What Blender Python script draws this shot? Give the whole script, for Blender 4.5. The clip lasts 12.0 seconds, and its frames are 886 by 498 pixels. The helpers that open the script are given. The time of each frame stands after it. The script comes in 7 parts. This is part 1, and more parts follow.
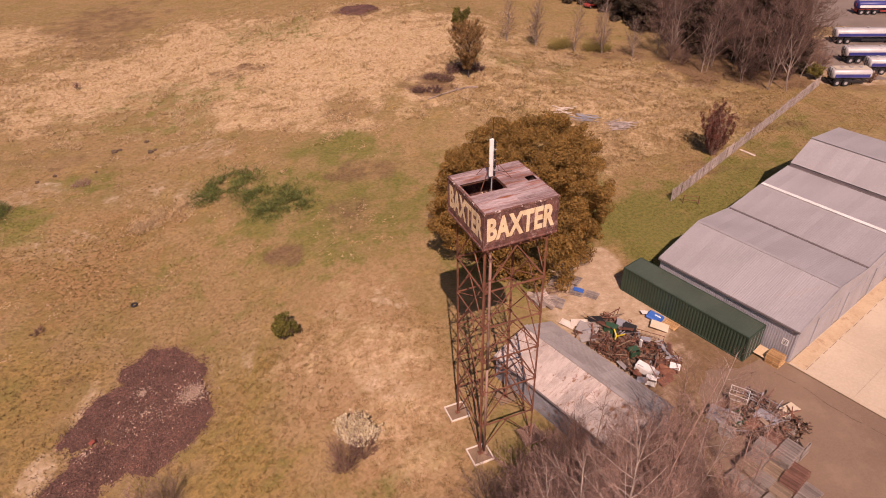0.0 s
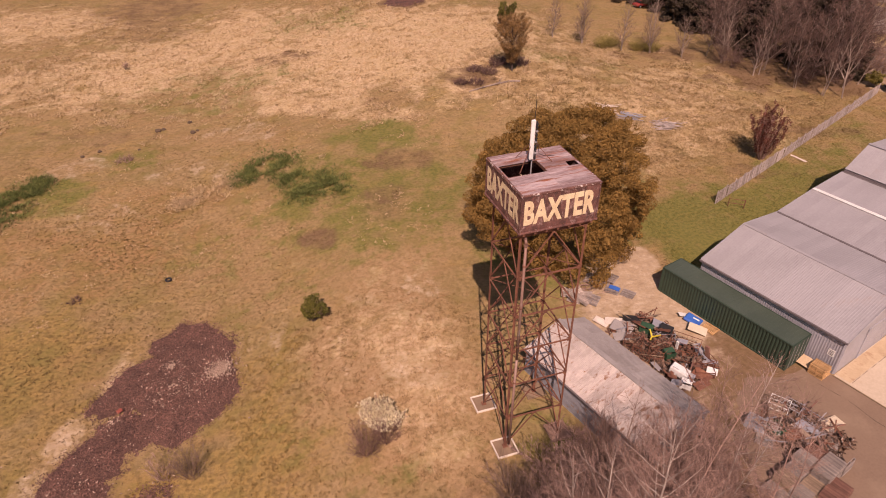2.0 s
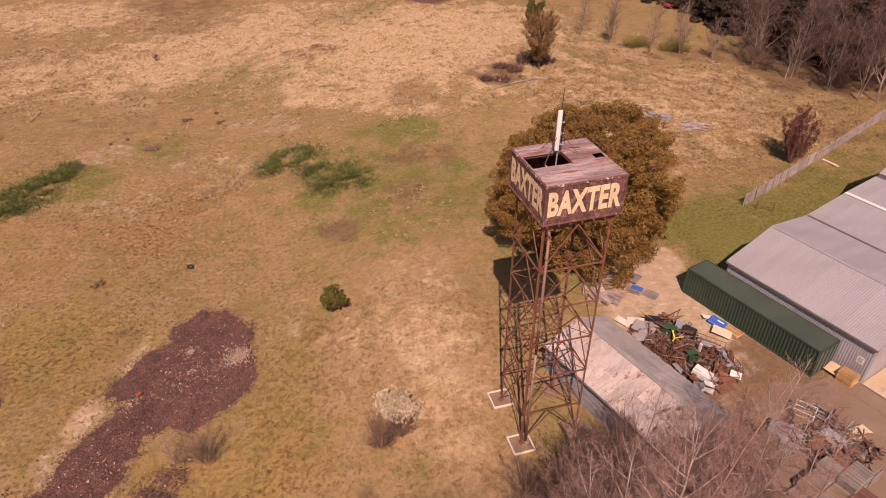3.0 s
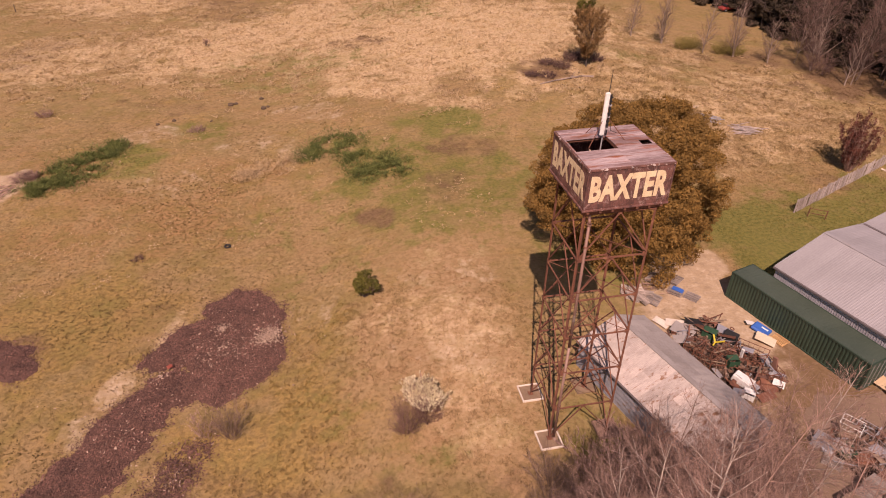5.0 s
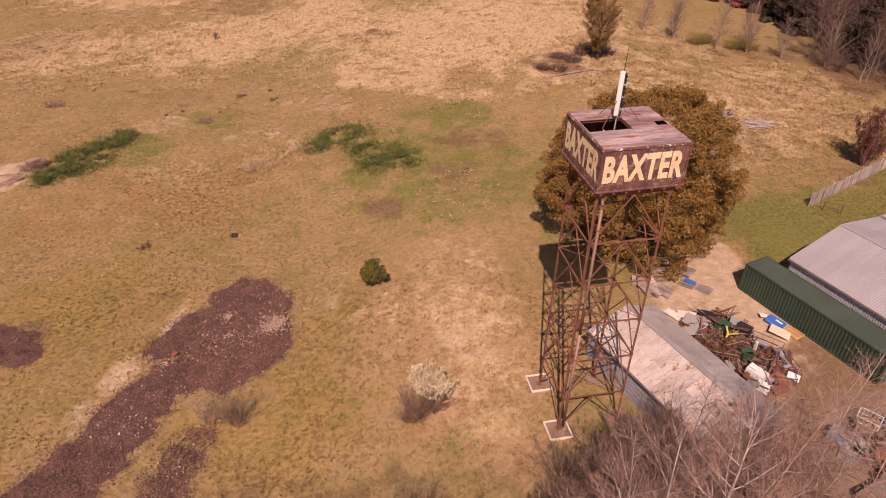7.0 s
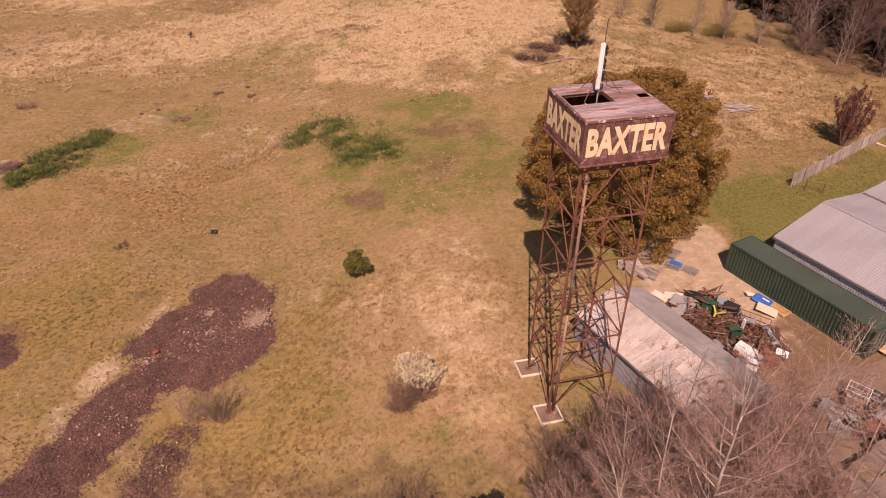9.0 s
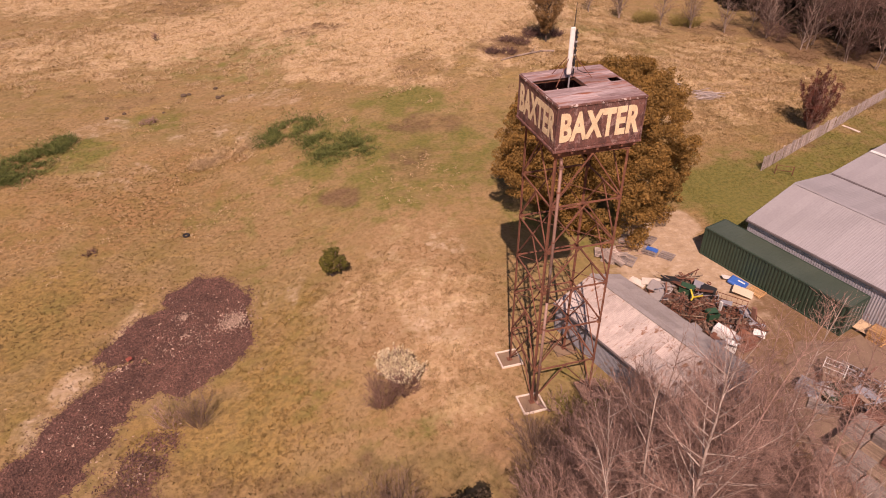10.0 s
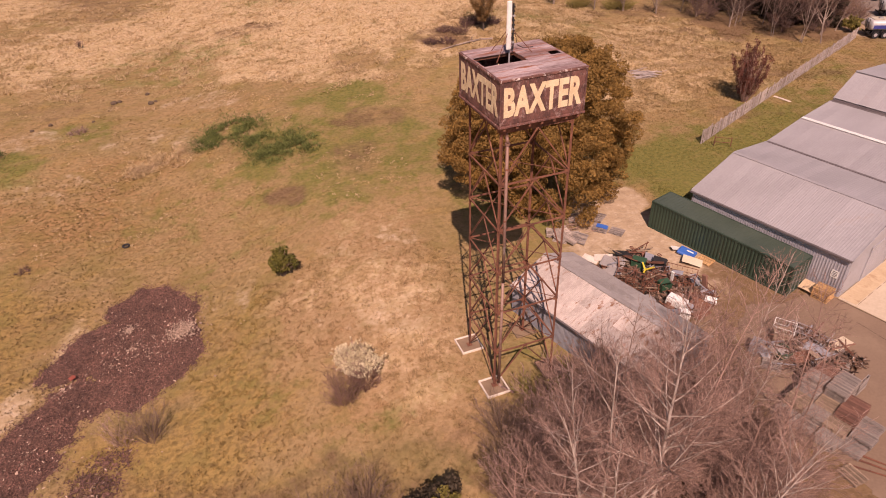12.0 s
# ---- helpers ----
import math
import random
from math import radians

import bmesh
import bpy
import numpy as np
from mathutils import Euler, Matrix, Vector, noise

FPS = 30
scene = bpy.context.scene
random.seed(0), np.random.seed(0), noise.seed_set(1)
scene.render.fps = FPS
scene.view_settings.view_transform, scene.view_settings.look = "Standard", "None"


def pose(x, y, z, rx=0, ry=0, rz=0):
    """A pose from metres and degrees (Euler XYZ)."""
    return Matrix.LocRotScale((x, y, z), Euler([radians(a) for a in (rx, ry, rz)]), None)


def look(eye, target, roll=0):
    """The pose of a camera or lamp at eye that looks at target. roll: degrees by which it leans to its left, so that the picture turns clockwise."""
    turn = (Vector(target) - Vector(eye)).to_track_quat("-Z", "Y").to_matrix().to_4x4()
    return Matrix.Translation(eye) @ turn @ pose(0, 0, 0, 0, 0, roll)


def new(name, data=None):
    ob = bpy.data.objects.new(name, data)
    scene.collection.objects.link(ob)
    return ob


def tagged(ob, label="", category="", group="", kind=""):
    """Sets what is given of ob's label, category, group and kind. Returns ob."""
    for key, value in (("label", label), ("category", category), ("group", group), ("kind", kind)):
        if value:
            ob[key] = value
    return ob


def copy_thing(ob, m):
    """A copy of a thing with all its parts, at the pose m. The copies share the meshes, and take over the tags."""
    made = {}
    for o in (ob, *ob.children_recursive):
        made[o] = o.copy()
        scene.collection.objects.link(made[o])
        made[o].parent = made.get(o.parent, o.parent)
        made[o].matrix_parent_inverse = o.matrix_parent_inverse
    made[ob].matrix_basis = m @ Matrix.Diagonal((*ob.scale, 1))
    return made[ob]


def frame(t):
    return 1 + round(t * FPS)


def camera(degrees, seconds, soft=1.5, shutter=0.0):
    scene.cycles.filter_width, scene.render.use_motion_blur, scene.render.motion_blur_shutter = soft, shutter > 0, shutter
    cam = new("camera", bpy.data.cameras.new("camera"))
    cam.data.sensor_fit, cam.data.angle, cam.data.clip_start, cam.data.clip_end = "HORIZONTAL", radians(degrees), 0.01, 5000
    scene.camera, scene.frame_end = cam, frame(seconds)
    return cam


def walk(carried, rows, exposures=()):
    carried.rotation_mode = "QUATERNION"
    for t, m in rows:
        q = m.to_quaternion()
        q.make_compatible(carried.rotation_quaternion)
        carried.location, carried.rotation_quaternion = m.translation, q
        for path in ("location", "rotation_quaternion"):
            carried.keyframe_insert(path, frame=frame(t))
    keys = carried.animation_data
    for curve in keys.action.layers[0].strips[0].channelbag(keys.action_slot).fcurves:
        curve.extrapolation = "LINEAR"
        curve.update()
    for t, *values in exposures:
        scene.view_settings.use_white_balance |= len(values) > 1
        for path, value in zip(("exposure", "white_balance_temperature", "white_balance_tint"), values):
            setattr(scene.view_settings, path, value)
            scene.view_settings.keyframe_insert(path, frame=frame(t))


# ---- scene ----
cam = camera(68.7, 12.0, 1.0)
PATH = [
    (0, (-12.283, -26.336, 37.266), (-11.706, -24.794, 36.129), -1.2),
    (0.5, (-12.285, -26.254, 36.979), (-11.732, -24.704, 35.843), -1.0),
    (1, (-12.265, -26.19, 36.647), (-11.739, -24.63, 35.511), -0.8),
    (1.5, (-12.263, -26.161, 36.272), (-11.757, -24.595, 35.137), -0.6),
    (2, (-12.25, -26.175, 35.913), (-11.771, -24.599, 34.779), -0.3),
    (2.5, (-12.272, -26.156, 35.557), (-11.822, -24.571, 34.424), -0.1),
    (3, (-12.284, -26.163, 35.238), (-11.866, -24.569, 34.105), 0.1),
    (5, (-12.175, -26.109, 33.878), (-11.866, -24.487, 32.749), 0.8),
    (5.5, (-12.209, -26.052, 33.594), (-11.908, -24.429, 32.465), 0.8),
    (6, (-12.233, -26.032, 33.263), (-11.945, -24.407, 32.133), 0.9),
    (6.5, (-12.233, -26.061, 32.997), (-11.947, -24.435, 31.868), 0.9),
    (8.5, (-12.159, -26.057, 31.765), (-11.858, -24.432, 30.638), 0.5),
    (9, (-12.123, -26.057, 31.507), (-11.792, -24.438, 30.38), 0.1),
    (9.5, (-12.108, -26.032, 31.253), (-11.744, -24.421, 30.126), -0.2),
    (10, (-12.086, -25.983, 30.958), (-11.687, -24.382, 29.829), -0.6),
    (10.5, (-12.087, -25.987, 30.729), (-11.654, -24.395, 29.598), -0.8),
    (11, (-12.061, -25.955, 30.471), (-11.596, -24.373, 29.339), -1.2),
    (11.5, (-12.075, -25.938, 30.245), (-11.573, -24.368, 29.112), -1.5),
    (12, (-12.003, -25.863, 30.021), (-11.467, -24.307, 28.884), -1.8),
]
walk(cam, [(t, look(eye, target, roll)) for t, eye, target, roll in PATH],
     exposures=[(0, 0.0, 7800, 42), (12, 0.1, 7800, 42)])

# ---- world, sun and exposure ----
SUN_FROM = Vector((-0.27, -0.83, 1.0))
world = bpy.data.worlds.new("world")
scene.world = world
world.use_nodes = True
sky = world.node_tree.nodes.new("ShaderNodeTexSky")
sky.sky_type, sky.sun_disc = "NISHITA", False
sky.sun_elevation, sky.sun_rotation = radians(48.9), radians(198)
back = world.node_tree.nodes["Background"]
back.inputs["Strength"].default_value = 0.065
world.node_tree.links.new(sky.outputs[0], back.inputs[0])
sun = new("sun", bpy.data.lights.new("sun", "SUN"))
sun.data.energy, sun.data.angle, sun.data.color = 4.75, radians(0.53), (1.0, 0.93, 0.82)
sun.matrix_world = look(SUN_FROM * 60, (0, 0, 0))


# ---- mesh and object helpers ----
class Build:
    """Collects vertices and faces, with a material slot for each face."""

    def __init__(self):
        self.v, self.f, self.m = [], [], []

    def add(self, verts, faces, slot=0):
        n = len(self.v)
        self.v.extend(tuple(p) for p in verts)
        self.f.extend(tuple(i + n for i in face) for face in faces)
        self.m.extend([slot] * len(faces))
        return self

    def box(self, centre, size, m=None, slot=0, bevel=0.0):
        x, y, z = (s / 2 for s in size)
        if bevel > 0:
            b = min(bevel, x * 0.8, y * 0.8, z * 0.8)
            pts = []
            for sx in (-1, 1):
                for sy in (-1, 1):
                    for sz in (-1, 1):
                        pts += [(sx * (x - b), sy * (y - b), sz * z), (sx * (x - b), sy * y, sz * (z - b)), (sx * x, sy * (y - b), sz * (z - b))]
            at = lambda sx, sy, sz, k: ((sx > 0) * 4 + (sy > 0) * 2 + (sz > 0)) * 3 + k
            fs = []
            for s in (-1, 1):
                fs += [(at(-1, -1, s, 0), at(1, -1, s, 0), at(1, 1, s, 0), at(-1, 1, s, 0)),
                       (at(-1, s, -1, 1), at(1, s, -1, 1), at(1, s, 1, 1), at(-1, s, 1, 1)),
                       (at(s, -1, -1, 2), at(s, 1, -1, 2), at(s, 1, 1, 2), at(s, -1, 1, 2))]
                for r in (-1, 1):
                    fs += [(at(-1, s, r, 0), at(1, s, r, 0), at(1, s, r, 1), at(-1, s, r, 1)),
                           (at(s, -1, r, 0), at(s, 1, r, 0), at(s, 1, r, 2), at(s, -1, r, 2)),
                           (at(s, r, -1, 1), at(s, r, 1, 1), at(s, r, 1, 2), at(s, r, -1, 2))]
                    for q in (-1, 1):
                        fs.append((at(s, r, q, 0), at(s, r, q, 1), at(s, r, q, 2)))
        else:
            pts = [(sx * x, sy * y, sz * z) for sx in (-1, 1) for sy in (-1, 1) for sz in (-1, 1)]
            fs = [(0, 1, 3, 2), (4, 6, 7, 5), (0, 4, 5, 1), (2, 3, 7, 6), (0, 2, 6, 4), (1, 5, 7, 3)]
        c = Vector(centre)
        return self.add([c + ((m @ Vector(p)) if m else Vector(p)) for p in pts], fs, slot)

    def bar(self, a, b, w, h=None, slot=0):
        """A rectangular bar from a to b."""
        a, b = Vector(a), Vector(b)
        d = b - a
        return self.box((a + b) / 2, (d.length, w, h or w), d.to_track_quat("X", "Z").to_matrix(), slot)

    def tube(self, a, b, r, r2=None, n=6, slot=0, caps=True):
        a, b = Vector(a), Vector(b)
        r2 = r if r2 is None else r2
        q = (b - a).to_track_quat("Z", "Y").to_matrix()
        ring = [Vector((math.cos(6.28319 * i / n), math.sin(6.28319 * i / n), 0)) for i in range(n)]
        pts = [a + q @ (p * r) for p in ring] + [b + q @ (p * r2) for p in ring]
        fs = [(i, (i + 1) % n, n + (i + 1) % n, n + i) for i in range(n)]
        if caps:
            fs += [tuple(range(n - 1, -1, -1)), tuple(range(n, 2 * n))]
        return self.add(pts, fs, slot)

    def mesh(self, name, mats, smooth=False):
        me = bpy.data.meshes.new(name)
        me.from_pydata(self.v, [], self.f)
        for mt in mats if isinstance(mats, (list, tuple)) else [mats]:
            me.materials.append(mt)
        me.polygons.foreach_set("material_index", self.m)
        bm = bmesh.new()
        bm.from_mesh(me)
        bmesh.ops.recalc_face_normals(bm, faces=bm.faces)
        bm.to_mesh(me)
        bm.free()
        if smooth:
            me.polygons.foreach_set("use_smooth", [True] * len(me.polygons))
        return me


def part(name, build, mats, parent=None, label="", smooth=False, at=None):
    """Links a build (or a finished mesh) as one mesh object, under a thing or a part."""
    me = build if isinstance(build, bpy.types.Mesh) else build.mesh(name, mats, smooth)
    ob = new(name, me)
    if parent:
        ob.parent = parent
    if at:
        ob.matrix_basis = at
    return tagged(ob, label)


def thing(name, at, label, category, group="", kind=""):
    ob = new(name)
    ob.matrix_basis = at
    ob.empty_display_size = 0.2
    return tagged(ob, label, category, group, kind)


def soft(v):
    u = np.clip(v, 0, 1)
    return u * u * (3 - 2 * u)


def ground_z(x, y):
    """The lie of the land: level round the tower and yard, falling to the west, rising a little to the north."""
    return (-3.6 * soft(-x / 24) * (1 - 0.42 * soft((y - 25) / 30))
            + 2.0 * soft((y - 35) / 30) * soft((x + 5) / 25) * (1 - soft((x - 34) / 16)))


def gz(x, y):
    return float(ground_z(np.float64(x), np.float64(y)))


def hash2(i, j, seed):
    h = np.sin(i * 127.1 + j * 311.7 + seed * 74.7) * 43758.5453
    return h - np.floor(h)


def blotch(x, y, scale, seed=0):
    """Smooth value noise in 0..1 over the plan."""
    x, y = np.asarray(x) / scale, np.asarray(y) / scale
    i, j = np.floor(x), np.floor(y)
    u, v = soft(x - i), soft(y - j)
    a, b, c, d = hash2(i, j, seed), hash2(i + 1, j, seed), hash2(i, j + 1, seed), hash2(i + 1, j + 1, seed)
    return a + (b - a) * u + (c - a) * v + (a - b - c + d) * u * v


# yard axes: U runs along the warehouse's eaves, V across its roofs
O, U, V = Vector((22.43, 10.84, 0)), Vector((0.298, -0.9546, 0)), Vector((0.9546, 0.298, 0))
YARD = math.degrees(math.atan2(U.y, U.x))


def yard(s, v, z=0.0):
    return O + U * s + V * v + Vector((0, 0, z))


def yard_pose(s, v, z=0.0, turn=0.0):
    p = yard(s, v, z)
    return pose(p.x, p.y, p.z, 0, 0, YARD + turn)


# ---- materials ----
def nodes_of(name):
    mt = bpy.data.materials.new(name)
    mt.use_nodes = True
    nt = mt.node_tree
    return mt, nt, nt.nodes["Principled BSDF"]


def noise_node(nt, scale, detail=4.0, stretch=None, rough=0.55):
    tc = nt.nodes.new("ShaderNodeTexCoord")
    place = nt.nodes.new("ShaderNodeVectorMath")
    nt.links.new(tc.outputs["Object"], place.inputs[0])
    nt.links.new(nt.nodes.new("ShaderNodeObjectInfo").outputs["Location"], place.inputs[1])
    n = nt.nodes.new("ShaderNodeTexNoise")
    n.inputs["Scale"].default_value, n.inputs["Detail"].default_value, n.inputs["Roughness"].default_value = scale, detail, rough
    if stretch:
        mp = nt.nodes.new("ShaderNodeMapping")
        mp.inputs["Scale"].default_value = stretch
        nt.links.new(place.outputs[0], mp.inputs[0])
        nt.links.new(mp.outputs[0], n.inputs["Vector"])
    else:
        nt.links.new(place.outputs[0], n.inputs["Vector"])
    return n.outputs["Fac"]


def ramp(nt, fac, low, high):
    r = nt.nodes.new("ShaderNodeMapRange")
    r.interpolation_type = "SMOOTHSTEP"
    r.inputs["From Min"].default_value, r.inputs["From Max"].default_value = low, high
    nt.links.new(fac, r.inputs["Value"])
    return r.outputs[0]


def blend(nt, fac, a, b, mode="MIX"):
    m = nt.nodes.new("ShaderNodeMix")
    m.data_type, m.blend_type = "RGBA", mode
    for sock, val in ((m.inputs[0], fac), (m.inputs[6], a), (m.inputs[7], b)):
        if isinstance(val, (float, int)):
            sock.default_value = val
        elif isinstance(val, tuple):
            sock.default_value = (*val, 1.0)
        else:
            nt.links.new(val, sock)
    return m.outputs[2]


def math_node(nt, op, a, b=None):
    m = nt.nodes.new("ShaderNodeMath")
    m.operation = op
    for sock, val in zip(m.inputs, (a, b)):
        if val is None:
            continue
        if isinstance(val, (float, int)):
            sock.default_value = val
        else:
            nt.links.new(val, sock)
    return m.outputs[0]


def bumped(nt, bsdf, height, strength, distance):
    b = nt.nodes.new("ShaderNodeBump")
    b.inputs["Strength"].default_value, b.inputs["Distance"].default_value = strength, distance
    nt.links.new(height, b.inputs["Height"])
    nt.links.new(b.outputs[0], bsdf.inputs["Normal"])


def vary(nt, col, amount, island=False):
    """Lightens or darkens a colour piece by piece."""
    if island:
        rnd = nt.nodes.new("ShaderNodeNewGeometry").outputs["Random Per Island"]
    else:
        rnd = nt.nodes.new("ShaderNodeObjectInfo").outputs["Random"]
    h = nt.nodes.new("ShaderNodeHueSaturation")
    r = nt.nodes.new("ShaderNodeMapRange")
    r.inputs["To Min"].default_value, r.inputs["To Max"].default_value = 1 - amount, 1 + amount
    nt.links.new(rnd, r.inputs[0])
    nt.links.new(r.outputs[0], h.inputs["Value"])
    nt.links.new(col, h.inputs["Color"])
    return h.outputs[0]


def surface(name, base, dark, patch=None, rough=0.8, metal=0.0, big=0.6, fine=9.0, stretch=None, patch_at=(0.55, 0.68), spread=0.0, island=False, bump=0.25, bump_size=0.01, spec=0.5):
    """A worn surface: two tones mixed at a large and a fine scale, with patches of a third tone."""
    mt, nt, bsdf = nodes_of(name)
    n1, n2 = noise_node(nt, big, 5.0, stretch), noise_node(nt, fine, 4.0, stretch)
    col = blend(nt, ramp(nt, math_node(nt, "ADD", math_node(nt, "MULTIPLY", n1, 0.6), math_node(nt, "MULTIPLY", n2, 0.4)), 0.36, 0.64), dark, base)
    if patch:
        col = blend(nt, ramp(nt, noise_node(nt, big * 1.9, 6.0, stretch, 0.65), *patch_at), col, patch)
    if spread:
        col = vary(nt, col, spread, island)
    nt.links.new(col, bsdf.inputs["Base Color"])
    bsdf.inputs["Roughness"].default_value, bsdf.inputs["Metallic"].default_value = rough, metal
    bsdf.inputs["Specular IOR Level"].default_value = spec
    bumped(nt, bsdf, n2, bump, bump_size)
    return mt


def see_through(nt, bsdf, col, share):
    """Thin blades and leaves let a share of the light pass."""
    tr = nt.nodes.new("ShaderNodeBsdfTranslucent")
    nt.links.new(col, tr.inputs[0])
    mix = nt.nodes.new("ShaderNodeMixShader")
    mix.inputs[0].default_value = share
    nt.links.new(bsdf.outputs[0], mix.inputs[1])
    nt.links.new(tr.outputs[0], mix.inputs[2])
    nt.links.new(mix.outputs[0], nt.nodes["Material Output"].inputs[0])


def leaf_material(name, a, b, share=0.25, spread=0.45):
    mt, nt, bsdf = nodes_of(name)
    col = vary(nt, blend(nt, ramp(nt, noise_node(nt, 0.9, 3.0), 0.35, 0.65), a, b), spread, True)
    nt.links.new(col, bsdf.inputs["Base Color"])
    bsdf.inputs["Roughness"].default_value = 0.7
    bsdf.inputs["Specular IOR Level"].default_value = 0.25
    see_through(nt, bsdf, col, share)
    return mt


def attribute(nt, name):
    """The red, green, blue and alpha of a colour stored on the mesh."""
    at = nt.nodes.new("ShaderNodeAttribute")
    at.attribute_name = name
    sep = nt.nodes.new("ShaderNodeSeparateColor")
    nt.links.new(at.outputs["Color"], sep.inputs[0])
    return sep.outputs[0], sep.outputs[1], sep.outputs[2], at.outputs["Alpha"]


def hummocks(nt, scale, low, high):
    """Round tufts: 1 in the heart of each, 0 between them."""
    tc = nt.nodes.new("ShaderNodeTexCoord")
    wob = nt.nodes.new("ShaderNodeTexNoise")
    wob.inputs["Scale"].default_value, wob.inputs["Detail"].default_value = scale * 1.6, 3.0
    nt.links.new(tc.outputs["Object"], wob.inputs["Vector"])
    add = nt.nodes.new("ShaderNodeVectorMath")
    add.operation = "MULTIPLY_ADD"
    add.inputs[1].default_value = (0.5 / scale, 0.5 / scale, 0.0)
    nt.links.new(wob.outputs["Color"], add.inputs[0])
    nt.links.new(tc.outputs["Object"], add.inputs[2])
    vor = nt.nodes.new("ShaderNodeTexVoronoi")
    vor.inputs["Scale"].default_value = scale
    nt.links.new(add.outputs[0], vor.inputs["Vector"])
    return math_node(nt, "SUBTRACT", 1.0, ramp(nt, vor.outputs["Distance"], low, high))


def field_material(name, blades):
    """Paddock: dry grass with green, straw, bare and brown zones stored on the mesh."""
    mt, nt, bsdf = nodes_of(name)
    green, straw_at, soil_at, brown = attribute(nt, "zone")
    tufty, bare, ruddy_at, gold_at = attribute(nt, "lie")
    n_big, n_mid, n_fine = noise_node(nt, 0.11, 5.0), noise_node(nt, 0.9, 5.0, None, 0.7), noise_node(nt, 2.7, 4.0, None, 0.65)
    n_grain = noise_node(nt, 13.0, 3.0, None, 0.7)
    gold = noise_node(nt, 0.32, 4.0, (1.0, 1.7, 1.0), 0.65)
    olive = noise_node(nt, 0.36, 6.0, None, 0.68)
    ruddy = noise_node(nt, 0.21, 5.0, (1.0, 1.8, 1.0), 0.65)

    def over(col, fac, k, tone):
        return blend(nt, math_node(nt, "MULTIPLY", fac, k), col, tone)

    def zone(col, fac, tone, tone2):
        wild = math_node(nt, "ADD", math_node(nt, "MULTIPLY", math_node(nt, "SUBTRACT", n_mid, 0.5), 0.8), math_node(nt, "MULTIPLY", math_node(nt, "SUBTRACT", olive, 0.5), 1.5))
        edge = math_node(nt, "ADD", fac, math_node(nt, "MULTIPLY", wild, ramp(nt, fac, 0.02, 0.3)))
        shade = blend(nt, ramp(nt, n_fine, 0.35, 0.65), tone, tone2)
        return blend(nt, math_node(nt, "MULTIPLY", ramp(nt, edge, 0.22, 0.78), 0.92), col, shade)

    dry = blend(nt, ramp(nt, n_mid, 0.3, 0.72), (0.24, 0.17, 0.074), (0.365, 0.252, 0.122))
    dry = over(dry, ramp(nt, gold, 0.5, 0.66), 0.5, (0.37, 0.24, 0.082))
    dry = over(dry, ramp(nt, n_big, 0.40, 0.56), 0.5, (0.375, 0.24, 0.128))
    dry = zone(dry, math_node(nt, "MULTIPLY", gold_at, 0.9), (0.345, 0.225, 0.08), (0.275, 0.18, 0.062))
    dry = zone(dry, math_node(nt, "MULTIPLY", ruddy_at, 0.9), (0.36, 0.205, 0.098), (0.30, 0.17, 0.078))
    dry = zone(dry, math_node(nt, "MULTIPLY", bare, 0.9), (0.405, 0.262, 0.146), (0.345, 0.22, 0.115))
    soften = math_node(nt, "SUBTRACT", 1.0, math_node(nt, "MULTIPLY", bare, 0.65))
    dry = over(dry, math_node(nt, "MULTIPLY", ramp(nt, n_fine, 0.47, 0.6), soften), 0.5, (0.185, 0.125, 0.054))
    dry = over(dry, ramp(nt, olive, 0.47, 0.62), 0.55, (0.225, 0.172, 0.06))
    dry = over(dry, ramp(nt, ruddy, 0.51, 0.66), 0.3, (0.31, 0.182, 0.09))
    dry = over(dry, ramp(nt, n_grain, 0.5, 0.7), 0.2, (0.15, 0.1, 0.045))
    # dark tussocks with hummock shade painted in, thick in tufty zones, few elsewhere
    spot = math_node(nt, "MULTIPLY", hummocks(nt, 1.75, 0.16, 0.42), ramp(nt, n_mid, 0.34, 0.56))
    few = math_node(nt, "MULTIPLY", hummocks(nt, 0.75, 0.10, 0.26), 0.45)
    spots = math_node(nt, "ADD", math_node(nt, "MULTIPLY", spot, math_node(nt, "ADD", math_node(nt, "MULTIPLY", tufty, 0.8), 0.1)), math_node(nt, "MULTIPLY", few, soften))
    dry = over(dry, spots, 0.66, (0.15, 0.098, 0.04))

    straw = blend(nt, ramp(nt, gold, 0.42, 0.6), (0.61, 0.445, 0.29), (0.56, 0.405, 0.235))
    col = zone(dry, straw_at, straw, (0.43, 0.305, 0.165))
    col = zone(col, green, (0.205, 0.182, 0.052), (0.128, 0.13, 0.036))
    col = zone(col, brown, (0.215, 0.13, 0.076), (0.16, 0.098, 0.053))
    soil = blend(nt, ramp(nt, n_mid, 0.38, 0.62), (0.35, 0.245, 0.162), (0.55, 0.42, 0.305))
    col = zone(col, soil_at, soil, (0.46, 0.33, 0.215))
    if blades:
        col = vary(nt, col, 0.16, True)
    else:
        high = math_node(nt, "ADD", math_node(nt, "MULTIPLY", n_fine, soften), math_node(nt, "MULTIPLY", spots, 0.5))
        bumped(nt, bsdf, high, 0.8, 0.13)
    nt.links.new(col, bsdf.inputs["Base Color"])
    bsdf.inputs["Roughness"].default_value = 0.9
    bsdf.inputs["Specular IOR Level"].default_value = 0.15
    if blades:
        see_through(nt, bsdf, col, 0.12)
    return mt


